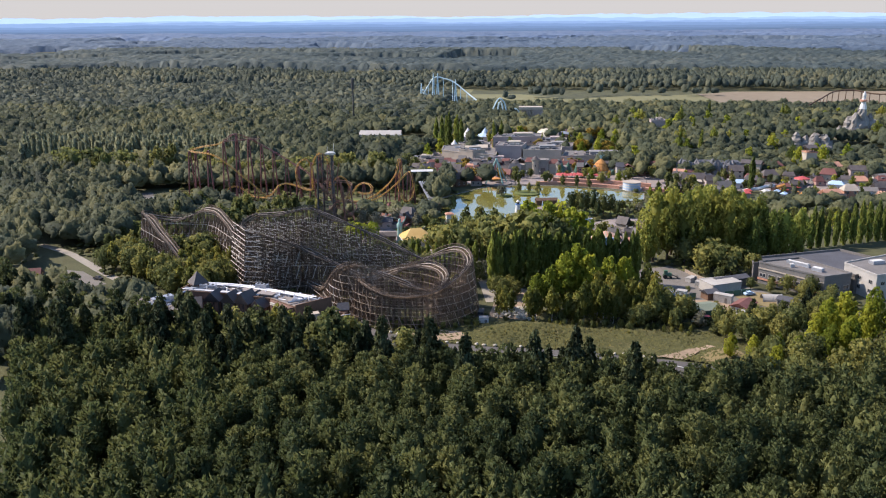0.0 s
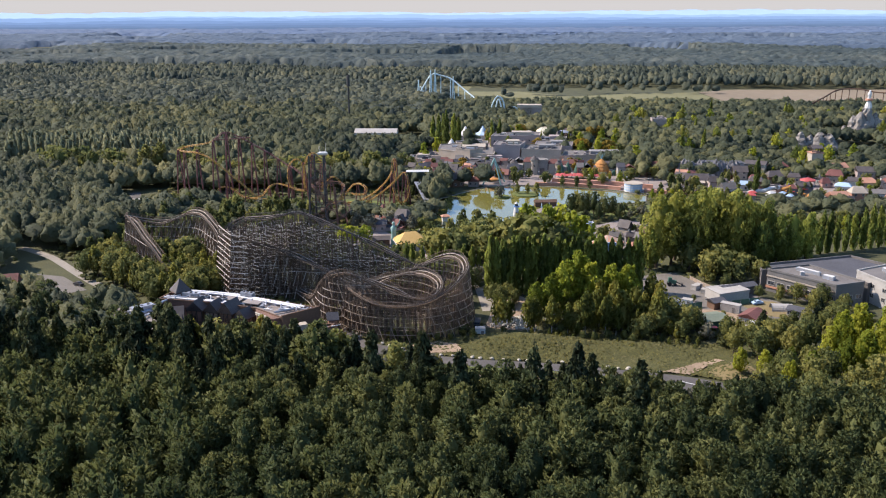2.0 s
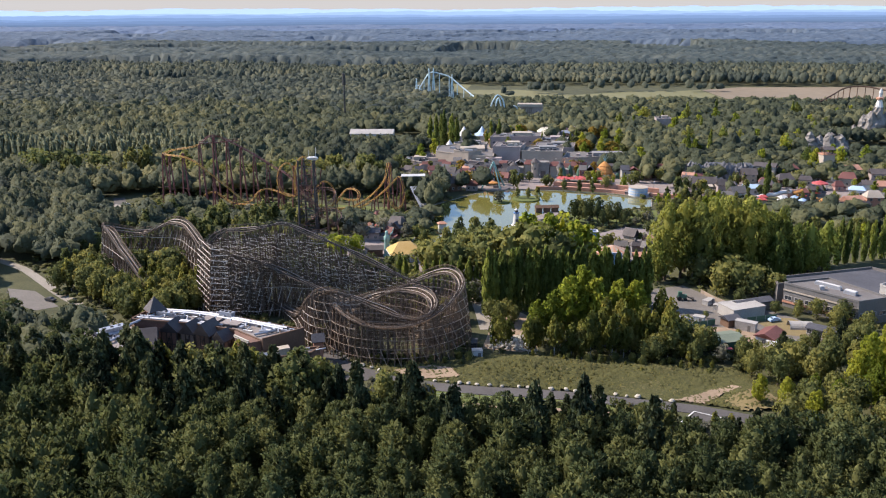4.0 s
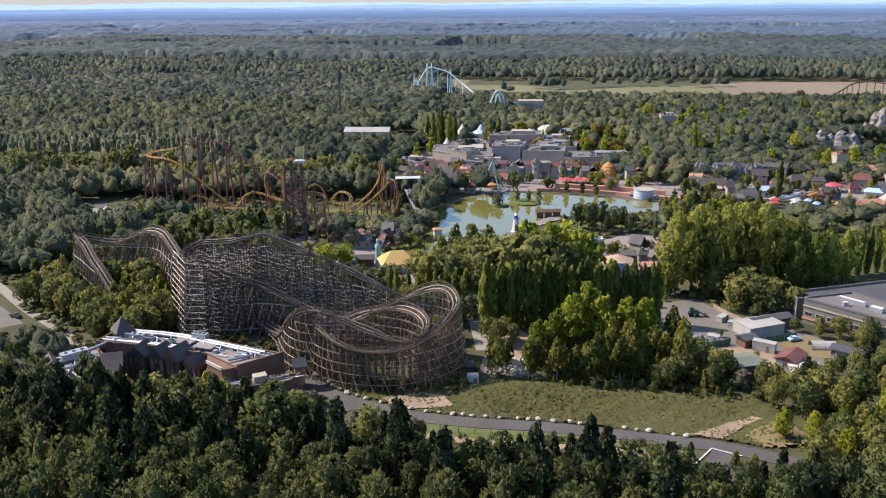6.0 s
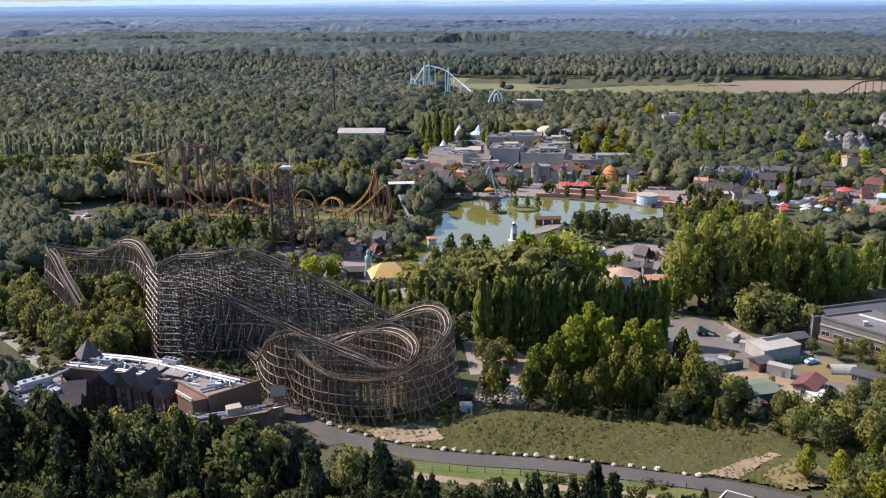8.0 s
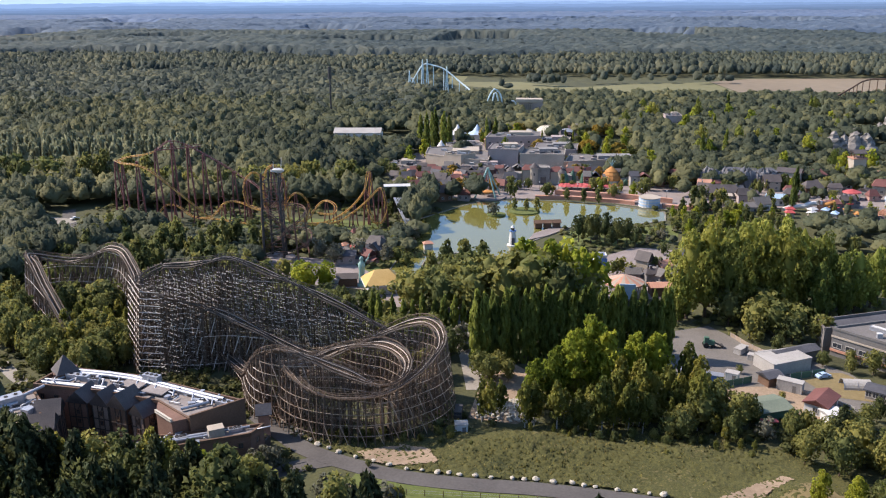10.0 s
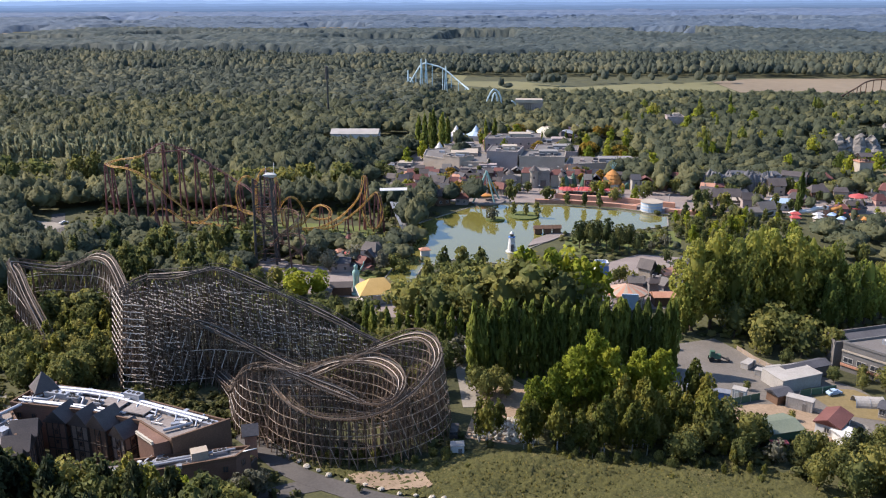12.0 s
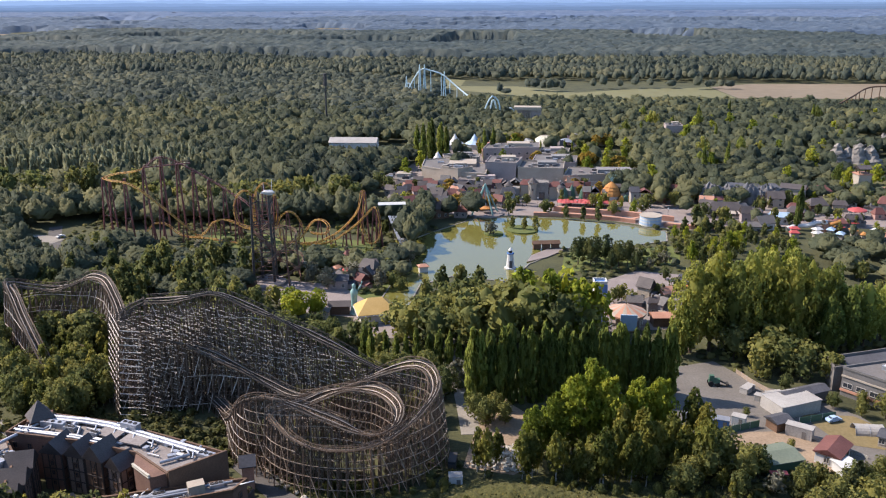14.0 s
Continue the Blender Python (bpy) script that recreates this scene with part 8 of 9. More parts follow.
flat_building("park_hall", "beige hall with a grey flat roof", [(-2, 640), (18, 642), (20, 662), (2, 664)], 8.0, BEIGE, GREYROOF, (2.4,), 4, parapet=0.5)
flat_building("park_hall", "grey hall behind the castle front", [(-4, 612), (22, 610), (24, 632), (-2, 634)], 8.5, PINKGREY, GREYROOF, (), parapet=0.5)
flat_building("park_hall", "grey-roofed hall with a pale edge", [(14, 580), (38, 588), (62, 588), (60, 606), (18, 606)], 6.5, BEIGE, GREYROOF, (2.5,), 5, parapet=0.5)
flat_building("park_hall", "pale low building beside the plaza", [(-90, 576), (-74, 566), (-70, 574), (-84, 588)], 5.0, BEIGE, GREYROOF, (2,), 4, parapet=0.4)
flat_building("park_hall", "beige hall behind the poplars", [(-60, 628), (-38, 630), (-38, 642), (-62, 640)], 7.0, BEIGE, GREYROOF, (3,), 5, parapet=0.4)

castle = thing("castle_front", "pale stone castle front with grey pointed towers", "castle", (0, 552, 0))
for k, (x, w, h) in enumerate(((-13, 6, 7), (-6, 7, 9), (2, 7, 11), (9, 6, 8), (15, 5, 6))):
    part("wall", Build().prism(rect((x, k % 2), (w, 6), 0), 0, h * 0.85), BEIGE if k % 2 else ROCK, castle)
    if k % 2:
        part("roof", Build().gable((x, k % 2), (w, 6), h * 0.85, 2.4, 0, 0.4, 1.5), BROWNROOF, castle)
for x, y, r, h, cap in ((-16, -2, 1.9, 7.5, 2.2), (-3, -2.5, 2.2, 9.5, 2.6), (12, -3, 1.8, 7, 2.2)):
    t_ = part("tower", Build().spin((x, y, 0), [(r * 1.1, 0), (r, 1.0), (r, h - 1), (r * 1.2, h - 0.8), (r * 1.2, h)], 12), BEIGE, castle)
    part("tower_roof", Build().spin((x, y, 0), [(r * 1.4, h), (r * 0.7, h + cap * 0.5), (0.05, h + cap)], 12), SLATE, t_, "grey pointed roof")
    part("window", Build().box((x, y - r, h * 0.6), (0.7, 0.3, 1.3)), GLASS, t_)
part("gate_arch", Build().box((2, -3.1, 2), (3.0, 0.3, 4.0)), GLASS, castle)
for k in range(10):
    part("merlon", Build().box((-12 + k * 2.7, -3.0, 9.4 + (k % 3)), (1.0, 0.6, 0.9)), BEIGE, castle)
chal = [(-44, 545, 8, 6, 15, BROWNROOF), (-54, 540, 7, 6, -10, SLATE), (-64, 544, 7, 5, 20, BROWNROOF), (-36, 552, 6, 5, 0, SLATE), (-26, 556, 6, 6, 10, BROWNROOF), (-48, 506, 7, 5, 30, SLATE), (-38, 508, 6, 5, -5, BROWNROOF), (-58, 500, 6, 5, 10, SLATE), (-66, 520, 7, 6, 40, BROWNROOF), (-74, 535, 8, 6, 10, SLATE), (-20, 544, 5, 5, 0, SLATE),
        (-30, 536, 6, 5, 20, BROWNROOF), (-80, 552, 7, 6, -15, SLATE), (-62, 556, 8, 6, 5, SLATE), (22, 562, 6, 5, 0, SLATE), (28, 566, 6, 5, 30, BROWNROOF), (64, 566, 8, 6, 10, SLATE), (72, 556, 7, 6, -10, BROWNROOF)]
for k, (x, y, sx, sy, rz, rf) in enumerate(chal):
    house("house", "small themed village house with a steep roof", (x, y), (sx, sy), 3.2 + (k % 3) * 0.8, 2.4 + (k % 2), rz, (BEIGE, BROWNWOOD, PINKGREY, WHITE)[k % 4], rf, levels=(1.8,), gap=2.2)
rv = random.Random(77)
for k in range(30):
    x = -72 + k * 4.9 + rv.uniform(-1, 1)
    y = 560 + rv.uniform(-5, 6) - (10 if x > 24 else 0)
    m = rv.choice((PINKGREY, BEIGE, BRICK, BROWNWOOD, OFFWHITE, ROCK, DARKWOOD))
    house("house", "narrow " + {"mauve_grey_render": "mauve", "beige_render": "beige", "brown_brick": "brick", "brown_boards": "brown timber", "weathered_white_sheet": "whitewashed", "pale_rock": "grey stone", "dark_timber_cladding": "dark timber"}[m.name] + " street front with a steep roof", (x, y), (rv.uniform(3.4, 5.2), rv.uniform(4, 6)), rv.uniform(3.5, 7.0), rv.uniform(1.4, 2.6), rv.choice((0, 8, -6, 90)), m, rv.choice((SLATE, BROWNROOF, GREYROOF, DARKROOF, SLATE)), levels=(1.8, 4.2), gap=1.9)
for k in range(46):
    x, y = rv.uniform(-80, 62), rv.uniform(522, 556) + rv.choice((0, 0, 60))
    if not (-16 < x < 20 and 545 < y < 560):
        (BROAD, BROAD, LIMES, RAGGED)[k % 4].plant(x, y, rv.uniform(4, 8.5))
# swing ride on a tripod
swing = thing("swing_ride", "swing ride on a pale teal tripod", "fairground ride", (-26.5, 515, 0))
for x, y in ((-6.5, -6), (-4.5, 3), (6.5, 3.5), (4.5, -5)):
    part("leg", Build().cyl((x, y, 0), (0, 0, 15.5), 0.45, 0.38, 8), TEAL, swing)
part("arm", Build().cyl((0, 0, 15.2), (0.4, 0, 4), 0.3, n=8), METAL, swing)
part("gondola", Build().spin((0.4, 0, 2.6), [(0.8, 1.4), (3.0, 0.7), (3.0, 0.2), (0.8, 0)], 16), ORANGE, swing)
part("deck", Build().spin((0, 0, 0), [(9.5, 0), (9.5, 0.7)], 20), PAVING, swing)
# domes and tents
dome = thing("dome", "large cream ribbed dome hall", "dome", (4, 706, 0))
part("shell", Build().spin((0, 0, 0), [(9.6, 0), (9.4, 2.2), (8.6, 4.6), (6.8, 7.0), (4.0, 8.9), (0.1, 9.8)], 24), mat("cream_shell", (0.50, 0.47, 0.36), (0.64, 0.60, 0.47), 0.7, 0.4, 0.1), dome, "", True)
for k in range(12):
    a = 2 * math.pi * k / 12
    part("rib", Build().tube([(r * math.cos(a), r * math.sin(a), z) for r, z in ((9.7, 0), (9.5, 2.2), (8.7, 4.6), (6.9, 7.05), (4.1, 8.95), (0.1, 9.9))], 0.12, 5), BEIGE, dome)
tent = thing("tent", "small cream round tent with a pointed roof", "tent", (-9, 722, 0))
part("wall", Build().spin((0, 0, 0), [(4.6, 0), (4.6, 3.0)], 14), BEIGE, tent)
part("roof", Build().spin((0, 0, 0), [(5.4, 3.0), (2.0, 5.0), (0.1, 6.6)], 14), WHITE, tent)
archh = thing("arch_hall", "low hall with a blue-grey arched roof", "hall", (19, 706, 0))
arc2 = [(6 * math.cos(math.pi * k / 12), 4.4 * math.sin(math.pi * k / 12)) for k in range(13)]
part("shell", Build().ribbon([(x, -8, z + 2) for x, z in arc2], [(x, 8, z + 2) for x, z in arc2], 0.25), METAL, archh)
part("front", Build().box((0, -7.5, 2.0), (11.6, 0.3, 4.0)), GLASS, archh)
flat_building("park_hall", "pink house with a grey roof", [(20, 718), (31, 716), (46, 724), (42, 738), (24, 738)], 7.0, mat("pink_render", (0.42, 0.27, 0.30), (0.54, 0.37, 0.40), 0.9, 0.5, 0.1), GREYROOF, (2.4, 5), 4, parapet=0.4)
house("house", "grey hip-roofed hall behind the pink house", (38, 726), (20, 14), 6.5, 3.2, 8, BEIGE, GREYROOF, 5.0)
for x, y, c1, lab in ((-60, 700, WHITE, "white round marquee with a pointed top"), (-46, 702, PALEBLUE, "pale blue marquee with a pointed top"), (-64, 630, WHITE, "white round marquee with a pointed top")):
    t_ = thing("marquee", lab, "marquee", (x, y, 0))
    part("skirt", Build().spin((0, 0, 0), [(6.5, 0), (6.5, 3.6)], 10), WHITE, t_)
    part("top", Build().spin((0, 0, 0), [(7.2, 3.6), (3.0, 6.0), (0.1, 10.5)], 10), c1, t_)
house("hall", "long white hall with a pale grey gabled roof", (-130, 684), (33, 16), 7.0, 2.6, 4, WHITE, OFFWHITE, levels=(3,), gap=5, category="hall")
house("house", "pale house with a long wall behind the lake woods", (-84, 660), (12, 8), 6, 2.5, 20, WHITE, GREYROOF, levels=(2.2,))
# orange hut, dragon and parasols
hut = thing("straw_hut", "round hut with an orange straw dome and horns", "hut", (39, 553, 0))
part("wall", Build().spin((0, 0, 0), [(4.4, 0), (4.4, 3.6)], 14), WHITE, hut)
part("dome", Build().spin((0, 0, 0), [(5.6, 2.6), (5.2, 4.0), (4.4, 5.2), (4.5, 5.5), (3.4, 6.9), (3.5, 7.2), (2.2, 8.4), (0.9, 9.4), (0.2, 10.0)], 13), ORANGE, hut, "orange straw dome")
for a in (-0.7, -0.25, 0.25, 0.7):
    part("horn", Build().cyl((0, 0, 10), (3.0 * math.sin(a), 0, 10.2 + 4.0 * math.cos(a)), 0.35, 0.05, 6), TEAL, hut)
ride2 = thing("dragon_ride", "small green and yellow serpent-shaped ride", "fairground ride", (49, 549, 0))
for k in range(5):
    part("hump", Build().tube([((k - 2) * 2.4 - 1.1, 0, 0), ((k - 2) * 2.4 - 0.6, 0, 1.8 + k * 0.5), ((k - 2) * 2.4, 0, 2.6 + k * 0.5), ((k - 2) * 2.4 + 0.6, 0, 1.8 + k * 0.5), ((k - 2) * 2.4 + 1.1, 0, 0)], 0.8, 8), GREEN if k % 2 else YELLOW, ride2, "", True)
para = thing("parasol", "red parasol with a white pole on the terrace", "parasol", (14, 536, 0.1), "terrace parasols")
part("pole", Build().cyl((0, 0, 0), (0, 0, 2.6), 0.06, n=6), WHITE, para)
part("canopy", Build().spin((0, 0, 0), [(2.3, 2.1), (1.3, 2.6), (0.05, 3.0)], 8), RED, para)
rp = random.Random(6)
for k in range(30):
    copy_thing(para, pose(12 + (k % 15) * 2.0 + rp.uniform(-.4, .4), 535 + (k // 15) * 4 + rp.uniform(-1, 1), 0.1))
for x, y in ((14, 548), (18, 552), (24, 550), (28, 549)):
    t_ = thing("rock_spire", "small dark green artificial rock spire", "rockwork", (x, y, 0))
    part("spire", Build().spin((0, 0, 0), [(2.4, 0), (2.2, 2.2), (1.4, 5.2), (0.3, 7.5)], 9), GREEN, t_)
    part("foot", Build().blob((0, 0, 0.3), (2.6, 2.4, 0.7), int(x), 8, 0.2), ROCK, t_)
# quay terrace with steps and the round stage
setting("terrace_wall", Build().prism([(-2, 513), (16, 512.6), (40, 507), (47, 503.6), (47, 505.6), (40, 509), (16, 515), (-2, 515)], 0, 1.9), TERRACOTTA, "low brick quay wall beside the lake", "wall")
setting("terrace_wall", Build().prism([(60, 499), (72, 495.6), (84, 496), (84, 498), (72, 498), (60, 501.5)], 0, 1.9), TERRACOTTA, "low brick quay wall beside the lake", "wall")
setting("terrace_wall", Build().prism([(8, 524), (44, 517), (66, 509), (66, 511), (44, 519.4), (8, 526.4)], 0, 2.4), TERRACOTTA, "upper brick terrace wall of the plaza", "wall")
stage = thing("round_stage", "round white and blue striped stage at the lake", "stage", (54, 503, 0))
for k in range(6):
    part("ring", Build().spin((0, 0, k * 0.75), [(5.2, 0), (5.2, 0.75)], 22), PALEBLUE if k % 2 else WHITE, stage)
part("top", Build().spin((0, 0, 4.5), [(5.4, 0), (5.4, 0.25)], 22), BEIGE, stage)
part("ramp", Build().beam((-5, 4, 2.2), (-10, 7, 0.3), 4, 0.4), TERRACOTTA, stage)
# rock cavern, thatched tavern and the eastern lanes
cav = thing("rock_cavern", "dark grey artificial rock mass with a flat roof", "rockwork", (105, 550, 0))
for k in range(16):
    part("rock", Build().blob((-18 + k * 2.4, -1 + (k % 3), 3.5), (2.9, 3.0, 4.8 + (k * 7 % 4) * 0.7), 400 + k, 10, 0.25), mat("dark_rock", (0.10, 0.10, 0.11), (0.22, 0.21, 0.21), 0.95, 0.6, 0.5) if k == 0 else bpy.data.materials["dark_rock"], cav)
part("roof", Build().prism(rect((2, 7), (38, 12), 0), 0, 8.2), PINKGREY, cav)
part("roof_deck", Build().prism(rect((2, 7), (39, 13), 0), 8.2, 8.5), DARKROOF, cav)
house("house", "thatched tavern with a wide grey-brown roof", (93, 527), (18, 9), 2.8, 3.4, 4, BEIGE, SLATE, 3.0, levels=(1.5,), category="tavern")
for k in range(3):
    p_ = thing("sun_sail", "pale sun sail over tables", "awning", (90 + k * 5, 519, 0), "sun sails")
    part("cloth", Build().add([(-2, -2, 2.6), (2, -2, 2.6), (2, 2, 3.3), (-2, 2, 3.3), (-2, -2, 2.55), (2, -2, 2.55), (2, 2, 3.25), (-2, 2, 3.25)], [(0, 1, 2, 3), (7, 6, 5, 4)]), BEIGE, p_)
    for sx in (-2, 2):
        part("mast", Build().cyl((sx, -2, 0), (sx, -2, 2.7), 0.06, n=6), BROWNWOOD, p_)
east = [(134, 556, 12, 8, 8, BEIGE, SLATE), (148, 560, 10, 8, 6, PINKGREY, BROWNROOF), (122, 545, 8, 7, 5, BEIGE, SLATE), (160, 552, 10, 7, 5, WHITE, BROWNROOF), (184, 560, 9, 8, 6, BEIGE, TERRACOTTA), (140, 536, 9, 7, 4, BROWNWOOD, SLATE), (116, 512, 8, 6, 3.5, WHITE, PALEBLUE), (126, 520, 8, 6, 4, BROWNWOOD, SLATE), (106, 500, 8, 6, 3.2, WHITE, GREYROOF), (98, 494, 10, 5, 3, BEIGE, GREYROOF),
        (196, 548, 10, 8, 6, PINKGREY, SLATE), (176, 540, 9, 7, 4.5, BEIGE, BROWNROOF), (205, 530, 10, 8, 5, WHITE, GREYROOF), (188, 522, 9, 7, 4, BEIGE, TERRACOTTA), (206, 510, 9, 7, 4, WHITE, GREYROOF), (172, 512, 8, 6, 3.5, WHITE, PALEBLUE), (158, 478, 9, 7, 4.5, TERRACOTTA, TERRACOTTA), (170, 484, 8, 6, 5.5, TERRACOTTA, BEIGE), (182, 492, 10, 7, 4, WHITE, GREYROOF), (150, 470, 8, 6, 3, BEIGE, SLATE)]
for k, (x, y, sx, sy, h, wl, rf) in enumerate(east):
    house("house", "themed park house with painted walls", (x, y), (sx, sy), h, 1.8 + (k % 3) * 0.7, (k * 37) % 50 - 25, wl, rf, (k % 2) * 2.0, levels=(1.6,) if h < 5 else (1.8, 4.6), gap=2.4)
tow = thing("clay_tower", "beige square tower with a small temple roof", "tower", (173, 571, 0))
part("shaft", Build().prism(rect((0, 0), (7, 7), 10), 0, 13), BEIGE, tow)
part("cornice", Build().prism(rect((0, 0), (8, 8), 10), 13, 13.6), TERRACOTTA, tow)
for dx, dy in ((-2.4, -2.4), (2.4, -2.4), (2.4, 2.4), (-2.4, 2.4)):
    part("column", Build().cyl((dx, dy, 13.6), (dx, dy, 16), 0.35, n=8), BROWNWOOD, tow)
part("roof", Build().gable((0, 0), (6, 6), 16, 1.6, 10, 0.6), SLATE, tow)
car2 = thing("carousel", "red carousel with an open round roof", "carousel", (157, 527, 0))
part("roof", Build().spin((0, 0, 0), [(4.6, 3.4), (4.3, 3.9), (0.3, 5.2)], 14), RED, car2)
part("deck", Build().spin((0, 0, 0), [(4.6, 0), (4.6, 0.6)], 18), DARKROOF, car2)
for k in range(8):
    a = 2 * math.pi * k / 8
    part("column", Build().cyl((4 * math.cos(a), 4 * math.sin(a), 0.6), (4 * math.cos(a), 4 * math.sin(a), 3.5), 0.15, n=6), WHITE, car2)
slide = thing("water_slide", "white and orange curling water slide", "slide", (128, 498, 0))
part("chute", Build().tube([(-12, 0, 0.8), (-8, 2, 1.8), (-3, 0, 2.6), (2, 3, 3.4), (6, 0, 4.4), (3, -3, 5.4)], 1.1, 8), WHITE, slide, "", True)
part("chute", Build().tube([(12, 0, 0.8), (9, 3, 1.8), (5, 1, 3.0), (7, -2, 4.2), (11, -1, 5.2)], 1.1, 8), ORANGE, slide, "orange chute", True)
part("tower", Build().prism(rect((6, 0), (3.4, 3.4)), 0, 5.4), TERRACOTTA, slide)
for k in range(12):
    x, y = 116 + (k % 6) * 9 + (k * 5 % 4), 486 + (k // 6) * 7
    m = (RED, WHITE, PALEBLUE, ORANGE, WHITE, TERRACOTTA)[k % 6]
    st_ = thing("stall", "small fairground stall with a bright awning", "stall", (x, y, 0), "fairground stalls")
    part("counter", Build().box((0, 0, 1.1), (3.4, 2.6, 2.2), k * 30), BEIGE, st_)
    part("awning", Build().gable((0, 0), (3.8, 3.0), 2.4, 1.0, k * 30, 0.3, 1.2), m, st_)
# rock hills and the tall themed mountain
def crag(name, label, c, peaks, seed):
    t = thing(name, label, "rockwork", (*c, 0))
    for k, (x, y, r, h) in enumerate(peaks):
        rg_ = random.Random(seed + k)
        prof = [(r * 1.15, 0)]
        for q in range(1, 7):
            f = q / 7
            prof.append((r * (1.1 - f * 0.85) * rg_.uniform(0.85, 1.15), h * f))
        prof.append((r * 0.08, h))
        b = Build().spin((x, y, 0), prof, 11)
        b.v = [(vx + rg_.uniform(-0.14, 0.14) * r, vy + rg_.uniform(-0.14, 0.14) * r, vz + rg_.uniform(-0.03, 0.03) * h * (vz > 0)) for vx, vy, vz in b.v]
        part("peak", b, ROCK, t)
    return t


crag("rock_hill", "pale grey artificial rock hill", (196, 672), [(-10, 0, 5, 7), (-3, 1, 6, 12.5), (4, 2, 5, 10), (10, 1, 6, 12), (18, 2, 7, 11), (-18, -2, 5, 4)], 50)
crag("rock_hill", "pale grey artificial rock hill", (214, 696), [(0, 0, 6, 11), (8, 3, 7, 9), (-8, 2, 6, 9)], 70)
mtn = crag("themed_mountain", "tall pale grey artificial rock mountain with a white figurehead peak", (259, 733), [(0, 0, 9, 26), (-9, 0, 6, 18), (-5, -3, 6, 21), (8, 1, 7, 20), (13, 3, 6, 15), (-15, 1, 5, 10)], 90)
part("peak_spire", Build().spin((1, 0, 24), [(3.2, 0), (2.4, 3), (1.4, 6), (1.2, 9), (1.5, 11), (0.8, 13.5), (0.1, 14.5)], 9), WHITE, mtn, "white carved peak")
part("peak_ring", Build().spin((1, 0, 30), [(2.8, 0), (2.9, 1.2), (2.2, 1.6)], 9), TERRACOTTA, mtn)
house("house", "small building with a red tiled roof among trees", (172, 722), (14, 6), 5, 1.8, 5, BEIGE, TERRACOTTA)
# temple, small looping coaster, far coaster
temple = thing("temple", "grey stone temple tower with columns", "temple", (-9.5, 803, 0))
part("base", Build().prism(rect((0, 4), (22, 12)), 0, 4), PINKGREY, temple)
for k in range(7):
    part("column", Build().cyl((-9 + k * 1.7, -1.4, 4), (-9 + k * 1.7, -1.4, 13), 0.5, n=8), BEIGE, temple)
part("block", Build().prism(rect((6, 4), (9, 10)), 4, 16), PINKGREY, temple)
part("doorway", Build().box((6, -1.2, 7.5), (3, 0.4, 6)), GLASS, temple)
part("entablature", Build().prism(rect((-1, 3), (22, 11)), 14.5, 17), BEIGE, temple)
part("cella", Build().prism(rect((-4, 5), (11, 8)), 4, 14.5), PINKGREY, temple)


def simple_coaster(name, label, paths, m, legs):
    t = thing(name, label, "roller coaster")
    for p in paths:
        c = spline(p, 2.5)
        part("track", Build().tube(c, 0.75, 6), m, t)
        for i in range(0, len(c), legs):
            if c[i].z > 2:
                part("support", Build().cyl((c[i].x, c[i].y, 0), c[i], 0.45, 0.4, 6), m, t)
    return t


simple_coaster("small_coaster", "white and pale blue looping coaster", [[(-50, 838, 2), (-47, 838, 12), (-43, 838, 20), (-40, 839, 21), (-36, 840, 16), (-34, 840, 4)], [(-44, 840, 3), (-42, 840, 16), (-40, 841, 18), (-38, 842, 10), (-37, 842, 2)], [(-30, 842, 6), (-27, 843, 11), (-23, 843, 9), (-20, 844, 4)]], mat("pale_track", (0.44, 0.56, 0.60), (0.60, 0.70, 0.72), 0.5, 0.6, 0.05), 30)
far_c = simple_coaster("launch_coaster", "far pale teal steel coaster with tall towers", [[(-140, 975, 4), (-130, 975, 22), (-122, 974, 32), (-112, 973, 31), (-100, 972, 27), (-85, 966, 16), (-70, 955, 6)], [(-142, 980, 3), (-137, 980, 18), (-132, 981, 10), (-128, 982, 3)]], bpy.data.materials["pale_track"], 4)
for x, y, h in ((-123.5, 973, 37), (-118.5, 973, 37), (-138, 978, 25), (-98, 972, 30)):
    part("mast", Build().cyl((x - 1.5, y, 0), (x, y, h), 0.7, 0.5, 7).cyl((x + 1.5, y + 1, 0), (x, y, h), 0.7, 0.5, 7), bpy.data.materials["pale_track"], far_c, "pale steel mast")
simple_coaster("mine_coaster", "brown coaster ridge far among trees", [[(262, 905, 6), (285, 925, 14), (305, 945, 20), (325, 948, 21), (345, 940, 18), (372, 930, 19), (400, 925, 17)]], BROWNWOOD, 3)
mast = thing("radio_mast", "slim dark lattice mast rising over the forest", "mast", (-176, 790, 0))
part("shaft", Build().cyl((0, 0, 0), (0, 0, 34), 0.9, 0.6, 6), BLACK, mast)
part("head", Build().cyl((0, 0, 34), (0, 0, 44), 1.7, 1.4, 8), BLACK, mast)
flat_building("park_hall", "grey flat-roofed house among the trees", [(92, 735), (104, 735), (104, 748), (92, 748)], 13, PINKGREY, GREYROOF, (4, 8), 4)
# lamp posts along the plaza
lamp = thing("street_lamp", "dark lamp post with a pale globe", "lamp", (0, 532, 0), "plaza lamps")
part("post", Build().cyl((0, 0, 0), (0, 0, 4.6), 0.09, 0.06, 6), BLACK, lamp)
part("globe", Build().blob((0, 0, 4.9), (0.35, 0.35, 0.35), 1, 8, 0), WHITE, lamp)
for x, y in ((10, 530), (20, 528), (30, 525), (40, 522), (52, 520), (64, 516), (-8, 532), (76, 514), (88, 510)):
    copy_thing(lamp, pose(x, y, 0))

